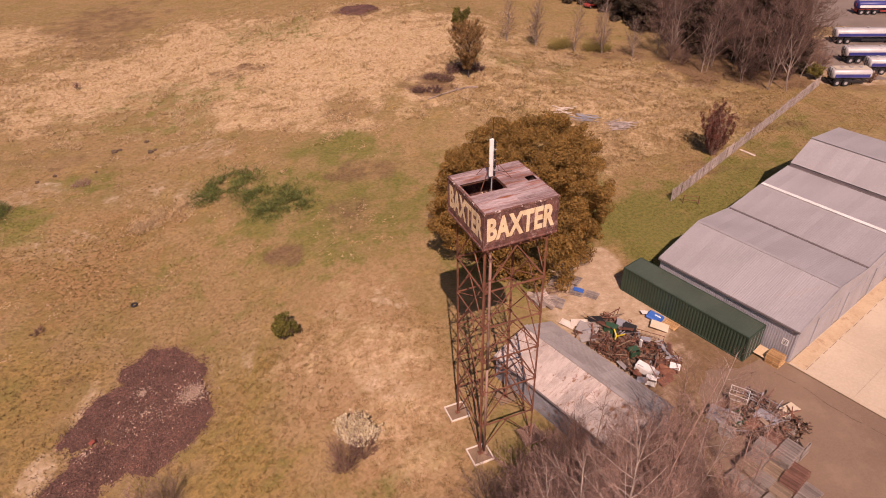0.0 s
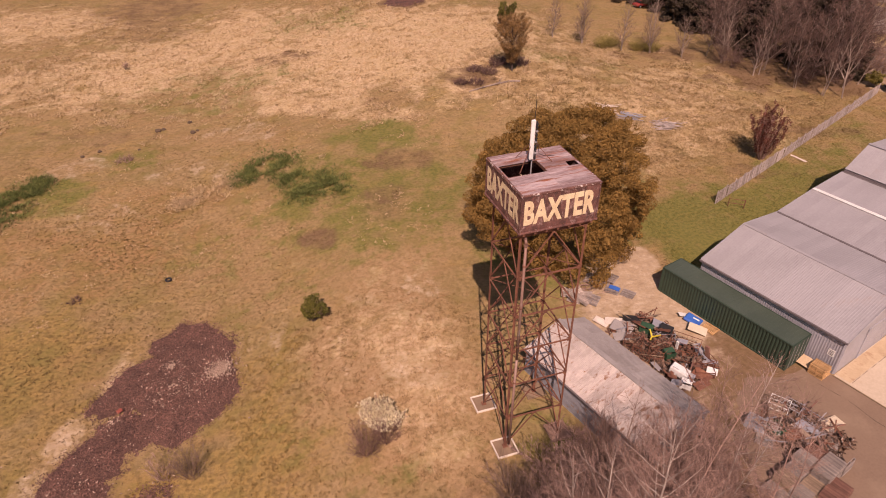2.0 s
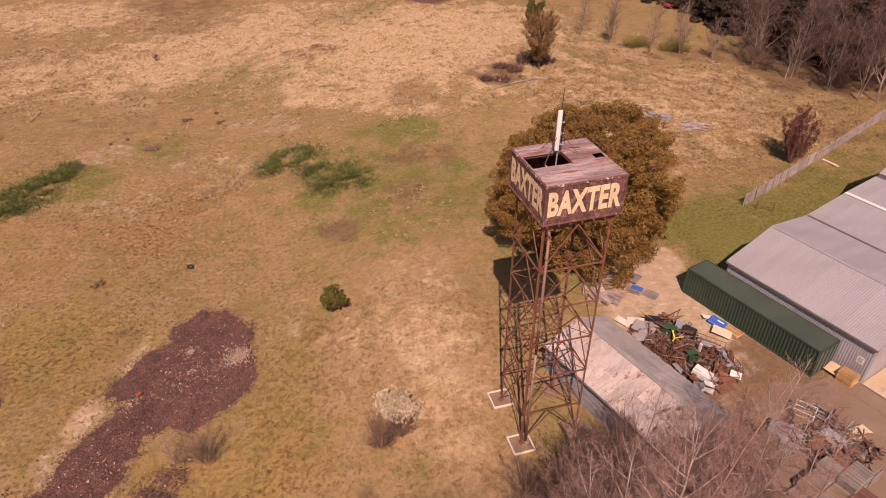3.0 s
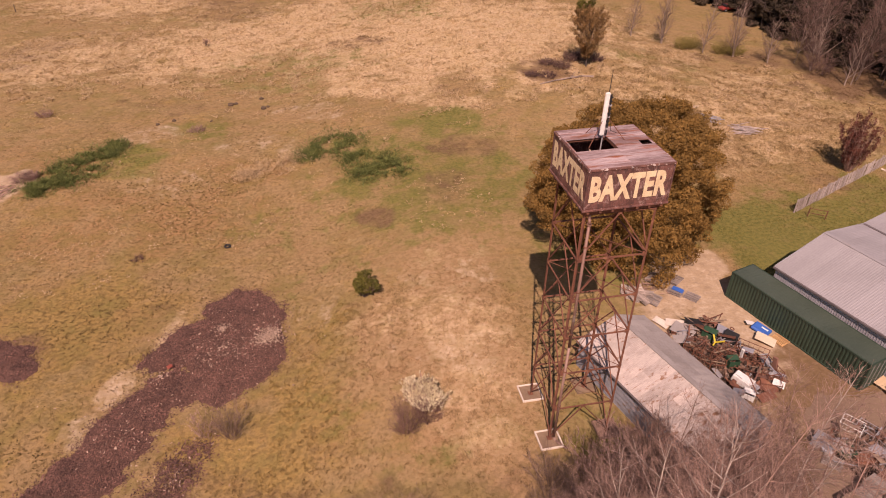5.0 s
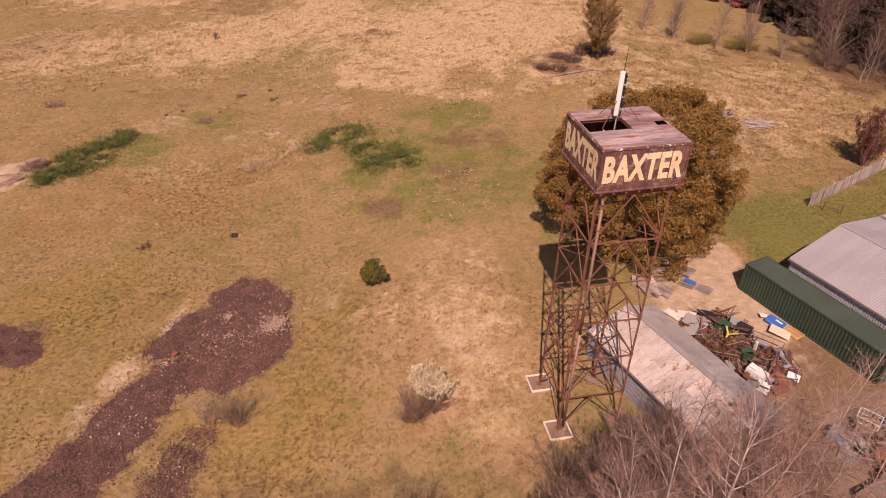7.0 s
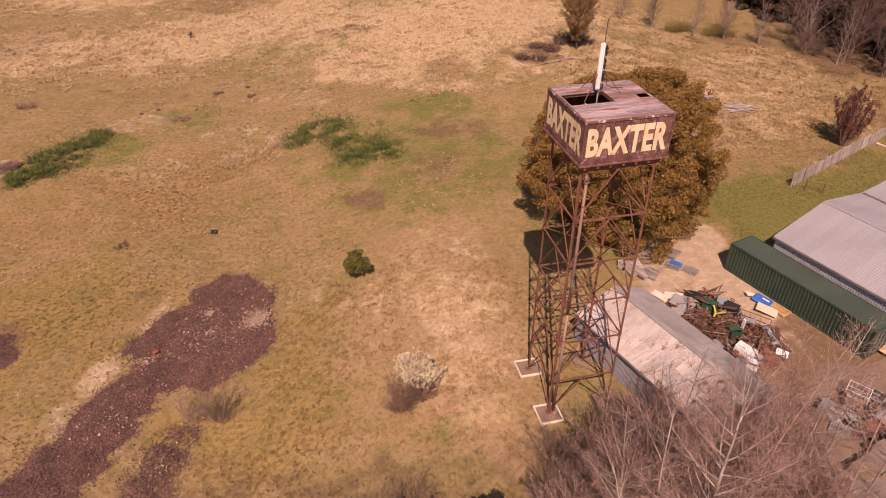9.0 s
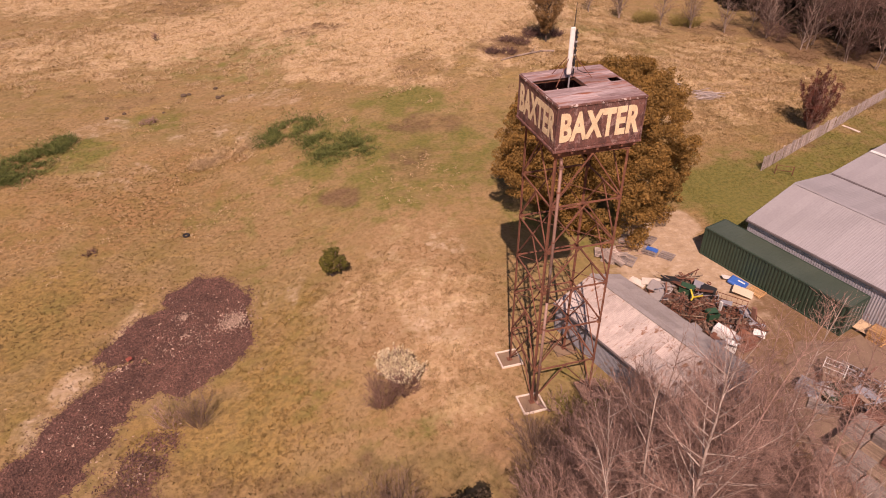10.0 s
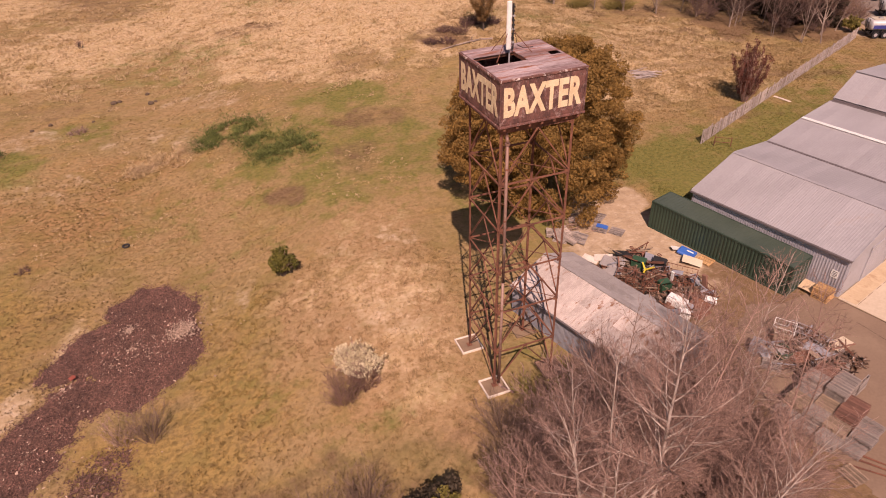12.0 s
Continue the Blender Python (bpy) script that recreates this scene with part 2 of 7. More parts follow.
FIELD, BLADES = field_material("paddock", False), field_material("grass_blades", True)
RUST = surface("rusted_steel", (0.25, 0.098, 0.058), (0.13, 0.052, 0.034), (0.31, 0.14, 0.08), 0.85, 0.15, 0.8, 12.0)
TANK = surface("tank_paint", (0.205, 0.085, 0.068), (0.075, 0.034, 0.03), (0.30, 0.19, 0.17), 0.75, 0.0, 2.6, 17.0, (1, 1, 0.6), (0.54, 0.66), 0.1)
BOARD = surface("weathered_boards", (0.47, 0.36, 0.36), (0.21, 0.12, 0.115), (0.27, 0.09, 0.045), 0.8, 0.0, 0.7, 7.0, (0.3, 2.2, 1), (0.5, 0.66), 0.2)
CREAM = surface("cream_paint", (0.76, 0.61, 0.40), (0.60, 0.45, 0.28), (0.20, 0.085, 0.06), 0.7, 0.0, 1.5, 16.0, None, (0.66, 0.72))
WHITE = surface("white_paint", (0.80, 0.79, 0.76), (0.66, 0.64, 0.60), (0.5, 0.45, 0.4), 0.5, 0.0, 0.8, 9.0, None, (0.66, 0.76))
GREYMETAL = surface("galvanised_sheet", (0.385, 0.358, 0.365), (0.33, 0.307, 0.31), (0.36, 0.30, 0.27), 0.5, 0.1, 0.25, 5.0, None, (0.6, 0.75), 0.05)
WALLSHEET = surface("wall_sheeting", (0.40, 0.39, 0.42), (0.32, 0.31, 0.33), None, 0.5, 0.1, 0.4, 6.0)
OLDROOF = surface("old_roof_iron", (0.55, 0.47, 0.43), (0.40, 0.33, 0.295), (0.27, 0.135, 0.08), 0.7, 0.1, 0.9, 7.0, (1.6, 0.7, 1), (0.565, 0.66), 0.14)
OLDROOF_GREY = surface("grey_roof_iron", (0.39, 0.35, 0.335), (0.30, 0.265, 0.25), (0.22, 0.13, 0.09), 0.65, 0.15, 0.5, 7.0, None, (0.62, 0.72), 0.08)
OLDWALL = surface("old_wall_iron", (0.33, 0.33, 0.36), (0.24, 0.24, 0.27), (0.28, 0.17, 0.12), 0.7, 0.1, 0.6, 8.0)
GREEN = surface("green_container_paint", (0.034, 0.064, 0.042), (0.024, 0.047, 0.031), (0.06, 0.07, 0.045), 0.55, 0.0, 0.35, 7.0, None, (0.62, 0.76))
# container roof green, lightened so the colour holds the sky's reflection
GREENROOF = surface("sky_sheen_green_paint", (0.074, 0.098, 0.074), (0.056, 0.078, 0.058), (0.10, 0.11, 0.085), 0.45, 0.0, 0.35, 7.0, None, (0.58, 0.74))
CONCRETE = surface("concrete_slab", (0.56, 0.45, 0.335), (0.48, 0.38, 0.28), (0.42, 0.31, 0.21), 0.85, 0.0, 0.25, 5.0, None, (0.55, 0.75), 0.03)
KERB = surface("painted_concrete_edge", (0.72, 0.62, 0.53), (0.58, 0.48, 0.40), None, 0.85, 0.0, 2.0, 15.0)
PADFILL = surface("bare_soil_fill", (0.27, 0.18, 0.115), (0.20, 0.13, 0.085), None, 0.95, 0.0, 1.5, 18.0, None, (0.55, 0.7), 0, False, 0.6, 0.02)
ROAD = surface("compacted_brown_yard", (0.235, 0.155, 0.105), (0.19, 0.122, 0.082), (0.27, 0.185, 0.125), 0.9, 0.0, 0.12, 6.0, None, (0.5, 0.72))
SOIL = surface("crack_soil", (0.13, 0.085, 0.055), (0.09, 0.06, 0.04), None, 0.95)
FENCE = surface("weathered_fence", (0.53, 0.445, 0.41), (0.32, 0.26, 0.235), (0.24, 0.165, 0.13), 0.9, 0.0, 0.7, 8.0, (1, 1, 0.3), (0.58, 0.7), 0.2)
MULCH = surface("wood_mulch", (0.15, 0.072, 0.054), (0.085, 0.042, 0.034), (0.24, 0.13, 0.085), 0.95, 0.0, 0.7, 9.0, None, (0.6, 0.75), 0, False, 0.8, 0.05)
PALECHIP = surface("pale_chips", (0.46, 0.33, 0.25), (0.30, 0.20, 0.15), None, 0.9, 0.0, 0.8, 9.0, None, (0.6, 0.7), 0.4, True)
CHIP = surface("wood_chips", (0.18, 0.088, 0.066), (0.1, 0.05, 0.039), None, 0.9, 0.0, 0.8, 9.0, None, (0.6, 0.7), 0.6, True)
BARK = surface("pale_bark", (0.50, 0.405, 0.35), (0.30, 0.235, 0.197), None, 0.9, 0.0, 1.4, 12.0, (1, 1, 0.4), (0.55, 0.7), 0.25, True)
WOODTWIG = surface("woodland_twigs", (0.205, 0.122, 0.096), (0.115, 0.066, 0.053), None, 0.9, 0.0, 0.5, 6.0, None, (0.55, 0.7), 0.35, True)
TWIG = surface("brown_twigs", (0.43, 0.272, 0.218), (0.235, 0.14, 0.112), None, 0.9, 0.0, 0.5, 6.0, None, (0.55, 0.7), 0.35, True)
REDTWIG = surface("reddish_brown_twigs", (0.29, 0.165, 0.125), (0.17, 0.094, 0.072), None, 0.9, 0.0, 0.5, 6.0, None, (0.55, 0.7), 0.35, True)
LIMETWIG = surface("yellow_green_shoots", (0.32, 0.25, 0.075), (0.22, 0.175, 0.05), None, 0.9, 0.0, 0.5, 6.0, None, (0.55, 0.7), 0.3, True)
DARKTWIG = surface("dark_brown_twigs", (0.27, 0.175, 0.13), (0.16, 0.1, 0.075), None, 0.9, 0.0, 0.5, 6.0, None, (0.55, 0.7), 0.35, True)
BRAMBLE = surface("bramble_stems", (0.19, 0.105, 0.088), (0.10, 0.056, 0.048), None, 0.9, 0.0, 0.5, 6.0, None, (0.55, 0.7), 0.35, True)
DARKBARK = surface("dark_bark", (0.10, 0.07, 0.055), (0.06, 0.042, 0.034), None, 0.9, 0.0, 1.5, 12.0)
PALLET = surface("pallet_timber", (0.34, 0.24, 0.165), (0.24, 0.165, 0.115), None, 0.85, 0.0, 0.8, 10.0, None, (0.5, 0.7), 0.3)
PALLETGREY = surface("weathered_pallet_timber", (0.30, 0.245, 0.215), (0.21, 0.17, 0.15), None, 0.85, 0.0, 0.8, 10.0, None, (0.5, 0.7), 0.3)
BLEACHED = surface("bleached_pallet_timber", (0.43, 0.345, 0.295), (0.31, 0.245, 0.21), None, 0.85, 0.0, 0.8, 10.0, None, (0.5, 0.7), 0.3)
PALLETRED = surface("red_brown_pallet_timber", (0.24, 0.115, 0.08), (0.16, 0.075, 0.055), None, 0.85, 0.0, 0.8, 10.0, None, (0.5, 0.7), 0.3)
PALLETNEW = surface("fresh_pallet_timber", (0.56, 0.33, 0.15), (0.40, 0.225, 0.10), None, 0.85, 0.0, 0.8, 10.0, None, (0.5, 0.7), 0.3)
STAINED = surface("stained_concrete", (0.54, 0.40, 0.26), (0.46, 0.33, 0.205), (0.40, 0.26, 0.155), 0.85, 0.0, 0.6, 6.0)
CREAMPLY = surface("pale_plywood", (0.70, 0.58, 0.43), (0.60, 0.48, 0.34), None, 0.8, 0.0, 0.8, 8.0)
PLY = surface("plywood", (0.62, 0.46, 0.29), (0.52, 0.37, 0.23), None, 0.8, 0.0, 0.8, 8.0)
BLUE = surface("blue_plastic", (0.035, 0.15, 0.50), (0.025, 0.11, 0.40), None, 0.5, 0.0, 1.0, 8.0)
BLACK = surface("black_rubber", (0.022, 0.021, 0.022), (0.014, 0.013, 0.014), None, 0.7, 0.0, 1.0, 8.0)
YELLOW = surface("yellow_paint", (0.72, 0.55, 0.06), (0.55, 0.40, 0.04), None, 0.5)
DGREEN = surface("dark_green_plastic", (0.026, 0.08, 0.042), (0.018, 0.056, 0.03), None, 0.5)
LEAF_OAK = leaf_material("evergreen_leaves", (0.345, 0.198, 0.058), (0.235, 0.138, 0.042), 0.34, 0.22)
LEAF_GREEN = leaf_material("shrub_leaves", (0.175, 0.155, 0.036), (0.105, 0.10, 0.025))
LEAF_RED = leaf_material("purple_leaves", (0.22, 0.078, 0.052), (0.125, 0.045, 0.034))
LEAF_BROWN = leaf_material("bronze_needles", (0.36, 0.21, 0.085), (0.23, 0.135, 0.058))
LEAF_DARK = leaf_material("dark_needles", (0.085, 0.06, 0.038), (0.046, 0.035, 0.023), 0.12)
LEAF_LIME = leaf_material("yellow_green_leaves", (0.31, 0.25, 0.07), (0.21, 0.18, 0.05), 0.4)
WOODBARK = surface("woodland_bark", (0.34, 0.258, 0.21), (0.20, 0.148, 0.12), None, 0.9, 0.0, 1.4, 12.0, (1, 1, 0.4), (0.55, 0.7), 0.3, True)
RIM = surface("flaking_rim_paint", (0.22, 0.095, 0.075), (0.10, 0.045, 0.038), (0.62, 0.52, 0.48), 0.75, 0.0, 2.4, 14.0, (1, 1, 1), (0.54, 0.62))
DEBRIS = surface("scrap_debris", (0.21, 0.115, 0.075), (0.075, 0.05, 0.04), (0.42, 0.37, 0.33), 0.85, 0.1, 2.5, 14.0, None, (0.58, 0.64), 0.6, True)
BLOSSOM = leaf_material("white_blossom", (0.80, 0.70, 0.49), (0.64, 0.53, 0.34), 0.2, 0.15)
DEADWEED = leaf_material("dead_weeds", (0.225, 0.145, 0.06), (0.15, 0.1, 0.04), 0.2)
WEED = leaf_material("green_weeds", (0.17, 0.19, 0.058), (0.108, 0.13, 0.04), 0.28)

# ---- ground ----
# soft-edged patches of the paddock: x, y, half across, half along, strength
RIGHT, AHEAD = np.array([0.937, -0.35]), np.array([0.35, 0.937])
GREEN_LAWN = [(28.4, 19.8, 8.0, 9, 0.8), (36, 21.0, 6, 7, 0.78), (44.4, 23.6, 5.5, 7, 0.74), (53, 27.2, 5.5, 7, 0.55), (61.6, 32, 5.5, 6.5, 0.5), (13, 20, 8, 8, 0.5), (3.3, 0.8, 3.0, 3.6, 0.42), (-7.5, -3.4, 7, 2.0, 0.48), (-7, -1, 5, 3, 0.3), (-12, -3, 6, 3, 0.4)]
GREEN_PADDOCK = [(-1.2, 38.8, 12.5, 14.5, 0.58), (2.5, 51.1, 6.3, 4.5, 0.75), (-6, 45, 8, 6, 0.6), (6, 36, 5, 9, 0.5), (-36, 51, 5, 5, 0.66), (-8.4, 32, 6, 5, 0.5), (2.2, 105.8, 12, 11, 0.42), (-29, 57.5, 6, 4, 0.5), (-18, 80, 14, 12, 0.4), (36, 68, 14, 6, 0.36),
                 (-13.9, 8.1, 5, 4.5, 0.26), (-31.7, 23.5, 4.5, 6.5, 0.2), (-18.3, 33.6, 6, 5, 0.36), (-3.6, 26.3, 5, 3, 0.42), (-20, 75, 16, 5, 0.3), (-15, 24, 3, 5, 0.3)]
STRAW_FAR = [(-56, 92, 15, 16, 0.62), (11, 86, 37, 27, 0.85), (-4.2, 65, 10, 3.4, 0.8), (-31, 95, 18, 19, 0.75), (-17.4, 47, 3, 2.5, 0.4), (42, 45, 13, 13, 0.58), (34, 40, 8, 9, 0.5), (52, 41, 9, 9, 0.45), (50, 56, 14, 9, 0.48), (31, 55, 9, 10, 0.52), (62, 47, 8, 8, 0.3), (-14, 107, 16, 22, 0.75), (-21.6, 45.5, 2, 2.6, 0.35), (-6.7, 65.6, 6.6, 2.4, 0.9), (4.5, 56.4, 7.5, 2.4, 0.6), (-55, 130, 22, 16, 0.7)]
STRAW_NEAR = [(-3.2, 12.0, 5, 4.5, 0.55), (-4.6, 5.4, 4, 4.5, 0.56), (-8.7, 11, 4, 3, 0.3), (-27.2, 19.2, 1.4, 5.0, 0.46), (-30.4, 12.5, 1.4, 3.8, 0.5), (-5.4, 15.3, 5.6, 3.0, 0.4), (-8.7, 13.7, 4.5, 2.0, 0.34), (-3.7, 0.7, 3, 2.6, 0.42), (-1.8, 6.7, 3.6, 3.6, 0.34), (-3, 20, 6, 5, 0.3), (-16, 30, 12, 9, 0.22), (-6.8, 15.7, 5.6, 1.5, 0.46), (-10.4, 14.8, 3, 1.1, 0.46), (-4.6, 1.2, 2.4, 2.8, 0.46)]
BROWN_AT = [(4.2, 43.7, 5.4, 3.1, 0.55), (-8.8, 31.2, 2.8, 2.3, 0.66), (-0.8, 35.2, 3.8, 4.2, 0.5), (19.6, 63.2, 4.6, 4.2, 0.8), (66, 56, 9, 9, 0.75), (60, 68, 12, 5, 0.6), (43, 28.2, 5, 2.2, 0.5), (58, 35, 6, 2.2, 0.5), (12, -13, 5, 3, 0.7), (-12, -4, 7, 2.4, 0.4), (-22, 0, 9, 4, 0.46), (-13, -2.5, 8, 3, 0.55), (-4, -3.5, 6, 3, 0.45), (-27, 24, 3, 3, 0.35), (21, 110, 5, 4.5, 1.0), (-30, 118, 9, 8, 0.45),
            (-39.5, 17.5, 2.2, 3.2, 0.9), (-5.5, 88.3, 5.6, 3.6, 0.5), (-33.2, 67, 8, 3.2, 0.42), (6.5, 60.5, 5.2, 2.4, 0.45), (-61, 94, 7, 13, 0.4), (-30, 138, 13, 19, 0.52), (6, -9, 8, 6, 0.75), (12, -10, 7, 6, 0.8), (20, 2, 6, 5, 0.85), (15, -3, 5, 5, 0.85), (73, 50, 9, 6, 0.85), (80, 45.5, 5, 4, 0.8), (84, 40, 7, 3, 0.5), (22, 8, 3, 3, 0.4)]
DIRT_YARD = [(19.1, 16, 3.6, 2.8, 1.0), (19.1, 11.2, 3.6, 4, 1.0), (16.6, 16.6, 2.2, 2.2, 0.9), (15, 11, 4, 4, 0.75), (17.5, 7.5, 4.5, 4.5, 0.85), (14.5, 6, 4, 5, 0.7), (20.5, 5, 3, 3, 0.3), (15, -2, 6, 5, 0.3), (88, 52, 12, 14, 0.6)]
DIRT_PADDOCK = [(-49.5, 46.5, 3, 3.5, 0.9), (-21.1, 52.5, 5.5, 3.8, 0.34), (-35, 57.7, 4, 3.3, 0.42), (-5.8, 9.9, 5.4, 2.4, 0.34), (-2.9, 18.7, 5.5, 3.2, 0.3), (-14.3, 18.8, 1.9, 4.2, 0.32), (-26.6, 20.4, 1.0, 3.2, 0.3), (-29.9, 13.0, 1.4, 2.2, 0.42), (-31.8, 9.2, 1.3, 2.4, 0.36), (-25.4, 24.6, 1.2, 2.6, 0.24), (-15.1, 60.5, 5.5, 4, 0.36), (-31.4, 44.1, 6.5, 4.5, 0.3)]


def patches(x, y, rows, feather=0.6):
    out = np.zeros_like(x)
    for cx, cy, a, b, k in rows:
        dx, dy = x - cx, y - cy
        p, q = (dx * RIGHT[0] + dy * RIGHT[1]) / a, (dx * AHEAD[0] + dy * AHEAD[1]) / b
        r = np.sqrt(p * p + q * q) + (blotch(x, y, 2.6, int(cx) % 7) - 0.5) * 0.7 + (blotch(x, y, 0.9, 3) - 0.5) * 0.25
        out = np.maximum(out, k * soft((1.0 + feather * 0.42 - r) / feather))
    return out


def zones(x, y):
    return np.stack([patches(x, y, GREEN_LAWN + GREEN_PADDOCK, 0.9), patches(x, y, STRAW_FAR + STRAW_NEAR, 1.1), patches(x, y, DIRT_YARD + DIRT_PADDOCK), patches(x, y, BROWN_AT, 0.8)], 1)


TUFTY = [(-30, 38, 15, 11, 1.0), (-35, 24, 12, 12, 1.0), (-44, 30, 12, 16, 1.0), (-17, 5, 6.5, 8, 0.8), (-22, 30, 7, 9, 0.8), (-33, 8, 6, 9, 0.8), (-46, 54, 14, 10, 0.6), (-24, 52, 14, 8, 0.6), (-36, 14, 8, 10, 0.9), (-14, 24, 5, 6, 0.4), (-10, 62, 12, 6, 0.4)]
BARE = [(-4.5, 8, 7, 9, 1.0), (-3, 20, 7, 7, 0.8), (-9, 12, 5, 6, 0.8), (-3, 0, 4, 6, 0.8), (-4, 28, 8, 5, 0.5), (-9, -1, 5, 5, 0.5)]
RUDDY = [(-29, 38, 13, 8, 0.7), (-24, 46, 9, 5, 0.6), (-44, 50, 12, 6, 0.6), (-34, 60, 14, 6, 0.4), (-12, 58, 10, 6, 0.5), (-40, 36, 8, 7, 0.6), (3, 30, 7, 6, 0.4), (-8, 2, 5, 4, 0.5)]
GOLD = [(-36, 22, 10, 10, 0.85), (-17, 5, 6, 8, 0.9), (-15, 14, 4, 7, 0.6), (-42, 40, 8, 6, 0.5), (-34, 8, 6, 8, 0.5), (-23, 6.5, 3, 3, 0.9), (-7, 30, 8, 5, 0.4), (44, 44, 12, 10, 0.6), (34, 52, 9, 8, 0.5)]


def lies(x, y):
    return np.stack([patches(x, y, rows, 1.2) for rows in (TUFTY, BARE, RUDDY, GOLD)], 1)


def from_arrays(name, verts, faces, mats, zone=None, lie=None):
    me = bpy.data.meshes.new(name)
    k = faces.shape[1]
    me.vertices.add(len(verts))
    me.vertices.foreach_set("co", verts.astype(np.float32).ravel())
    me.loops.add(faces.size)
    me.loops.foreach_set("vertex_index", faces.astype(np.int32).ravel())
    me.polygons.add(len(faces))
    me.polygons.foreach_set("loop_start", np.arange(0, faces.size, k, dtype=np.int32))
    me.update(calc_edges=True)
    for mt in mats if isinstance(mats, (list, tuple)) else [mats]:
        me.materials.append(mt)
    if lie is not None:
        me.attributes.new("lie", "FLOAT_COLOR", "POINT").data.foreach_set("color", lie.astype(np.float32).ravel())
    if zone is not None:
        me.attributes.new("zone", "FLOAT_COLOR", "POINT").data.foreach_set("color", zone.astype(np.float32).ravel())
    return me


def build_ground():
    xs = np.concatenate([[-2600, -900, -400, -220, -150], np.arange(-110, -50, 3.0), np.arange(-50, 62, 0.6), np.arange(62, 140, 2.0), [150, 220, 400, 900, 2600]])
    ys = np.concatenate([[-2600, -900, -300, -120, -60, -40, -28], np.arange(-20, 66, 0.6), np.arange(66, 190, 1.6), [200, 260, 400, 900, 2600]])
    gx, gy = np.meshgrid(xs, ys)
    x, y = gx.ravel(), gy.ravel()
    rough = soft((12 - np.hypot(x - 20, y - 2) * 0.5) / 4)
    z = ground_z(x, y) + (blotch(x, y, 7, 5) - 0.5) * 0.16 * (1 - rough) * soft((np.hypot(x - 2, y - 2) - 4) / 8)
    n, m = len(xs), len(ys)
    i = (np.arange(m - 1)[:, None] * n + np.arange(n - 1)[None]).ravel()
    me = from_arrays("ground", np.stack([x, y, z], 1), np.stack([i, i + 1, i + n + 1, i + n], 1), FIELD, zones(x, y), lies(x, y))
    me.polygons.foreach_set("use_smooth", [True] * len(me.polygons))
    return tagged(new("ground", me), "dry grass paddock with green and straw-coloured patches", "ground", kind="structure")


build_ground()


def slab(name, corners, z0, z1, mt, label, category):
    b = Build()
    n = len(corners)
    b.add([(p.x, p.y, z0) for p in corners] + [(p.x, p.y, z1) for p in corners],
          [tuple(range(n)), tuple(range(n, 2 * n))] + [(i, (i + 1) % n, n + (i + 1) % n, n + i) for i in range(n)])
    return tagged(part(name, b, mt), label, category, kind="structure")


edge = [yard(s, v) for s, v in ((11.2, -0.2), (10.6, -3.4), (9.2, -5.2), (9.6, -7.4), (11.4, -9.6), (14, -12.5), (17.0, -14.6), (19.4, -13.6), (23, -14.4), (60, -30), (60, -0.06), (12.72, -0.06))]
rnd = random.Random(9)
ragged = []
for k, p in enumerate(edge):
    q = edge[(k + 1) % len(edge)]
    n = max(1, int((q - p).length / 0.5)) if k < 8 else 1
    ragged += [p + (q - p) * (i / n) + Vector((rnd.gauss(0, 0.16), rnd.gauss(0, 0.16), 0)) * (1 if n > 1 and i else 0) for i in range(n)]
slab("road", ragged, -0.35, 0.015, ROAD, "brown compacted earth and bitumen yard road", "road")
apron = thing("pavement", yard_pose(12.72, 0), "pale concrete apron slabs beside the warehouse", "pavement", kind="structure")
for i in range(9):
    for j in range(5):
        sl = Build().box((2.45 + i * 4.9, 2.95 + j * 5.9, -0.08), (4.892, 5.892, 0.24), None, 0, 0.006)
        part("slab", sl, CONCRETE, apron)
crack = Build()
rnd = random.Random(4)
last = None
for k in range(46):
    p = yard(12.5 + k * 0.55, -1.75 + 0.14 * math.sin(k * 0.5) + rnd.uniform(-0.06, 0.06), 0.017)
    if last and k % 9 != 4:
        crack.bar(last, p, rnd.uniform(0.02, 0.06), 0.006)
    last = p
tagged(part("road_crack", crack, SOIL), "dark earth-filled crack along the yard road", "crack", kind="structure")
edge_strip = Build().bar(yard(12.7, -0.1, 0.02), yard(56, -0.1, 0.02), 0.07, 0.02)
strip = part("drain_strip", Build().box((0.62, 14.9, 0.043), (1.1, 29.4, 0.012)), STAINED, apron, "rust-stained concrete strip along the wall")
for k in range(22):
    part("drain_grate", Build().box((1.24 + rnd.uniform(-0.02, 0.02), 0.9 + k * 1.3, 0.046), (0.04, rnd.uniform(0.6, 1.25), 0.012)), PADFILL, apron, "dark drain slot")
tagged(part("trim", edge_strip, SOIL), "dark joint along the concrete apron edge", "joint", kind="structure")
far_yard = [Vector(p) for p in ((84, 50.5, 0), (82.5, 46.5, 0), (84.5, 43.0, 0), (92, 38.5, 0), (150, 8, 0), (190, 60, 0), (120, 120, 0), (103, 76, 0), (91, 60, 0))]
TARMAC = surface("grey_tarmac", (0.235, 0.18, 0.148), (0.175, 0.132, 0.108), (0.28, 0.215, 0.175), 0.9, 0.0, 0.15, 5.0)
slab("road_far", far_yard, -0.3, 0.04, TARMAC, "grey tarmac truck park behind the fence", "road")


# ---- water tower ----
TOWER = pose(1.93, 1.98, 0, 0, 0, 1.2)
LEVELS = (0.1, 2.75, 5.8, 8.65, 11.4, 14.15, 17.0)
HALF = 1.98


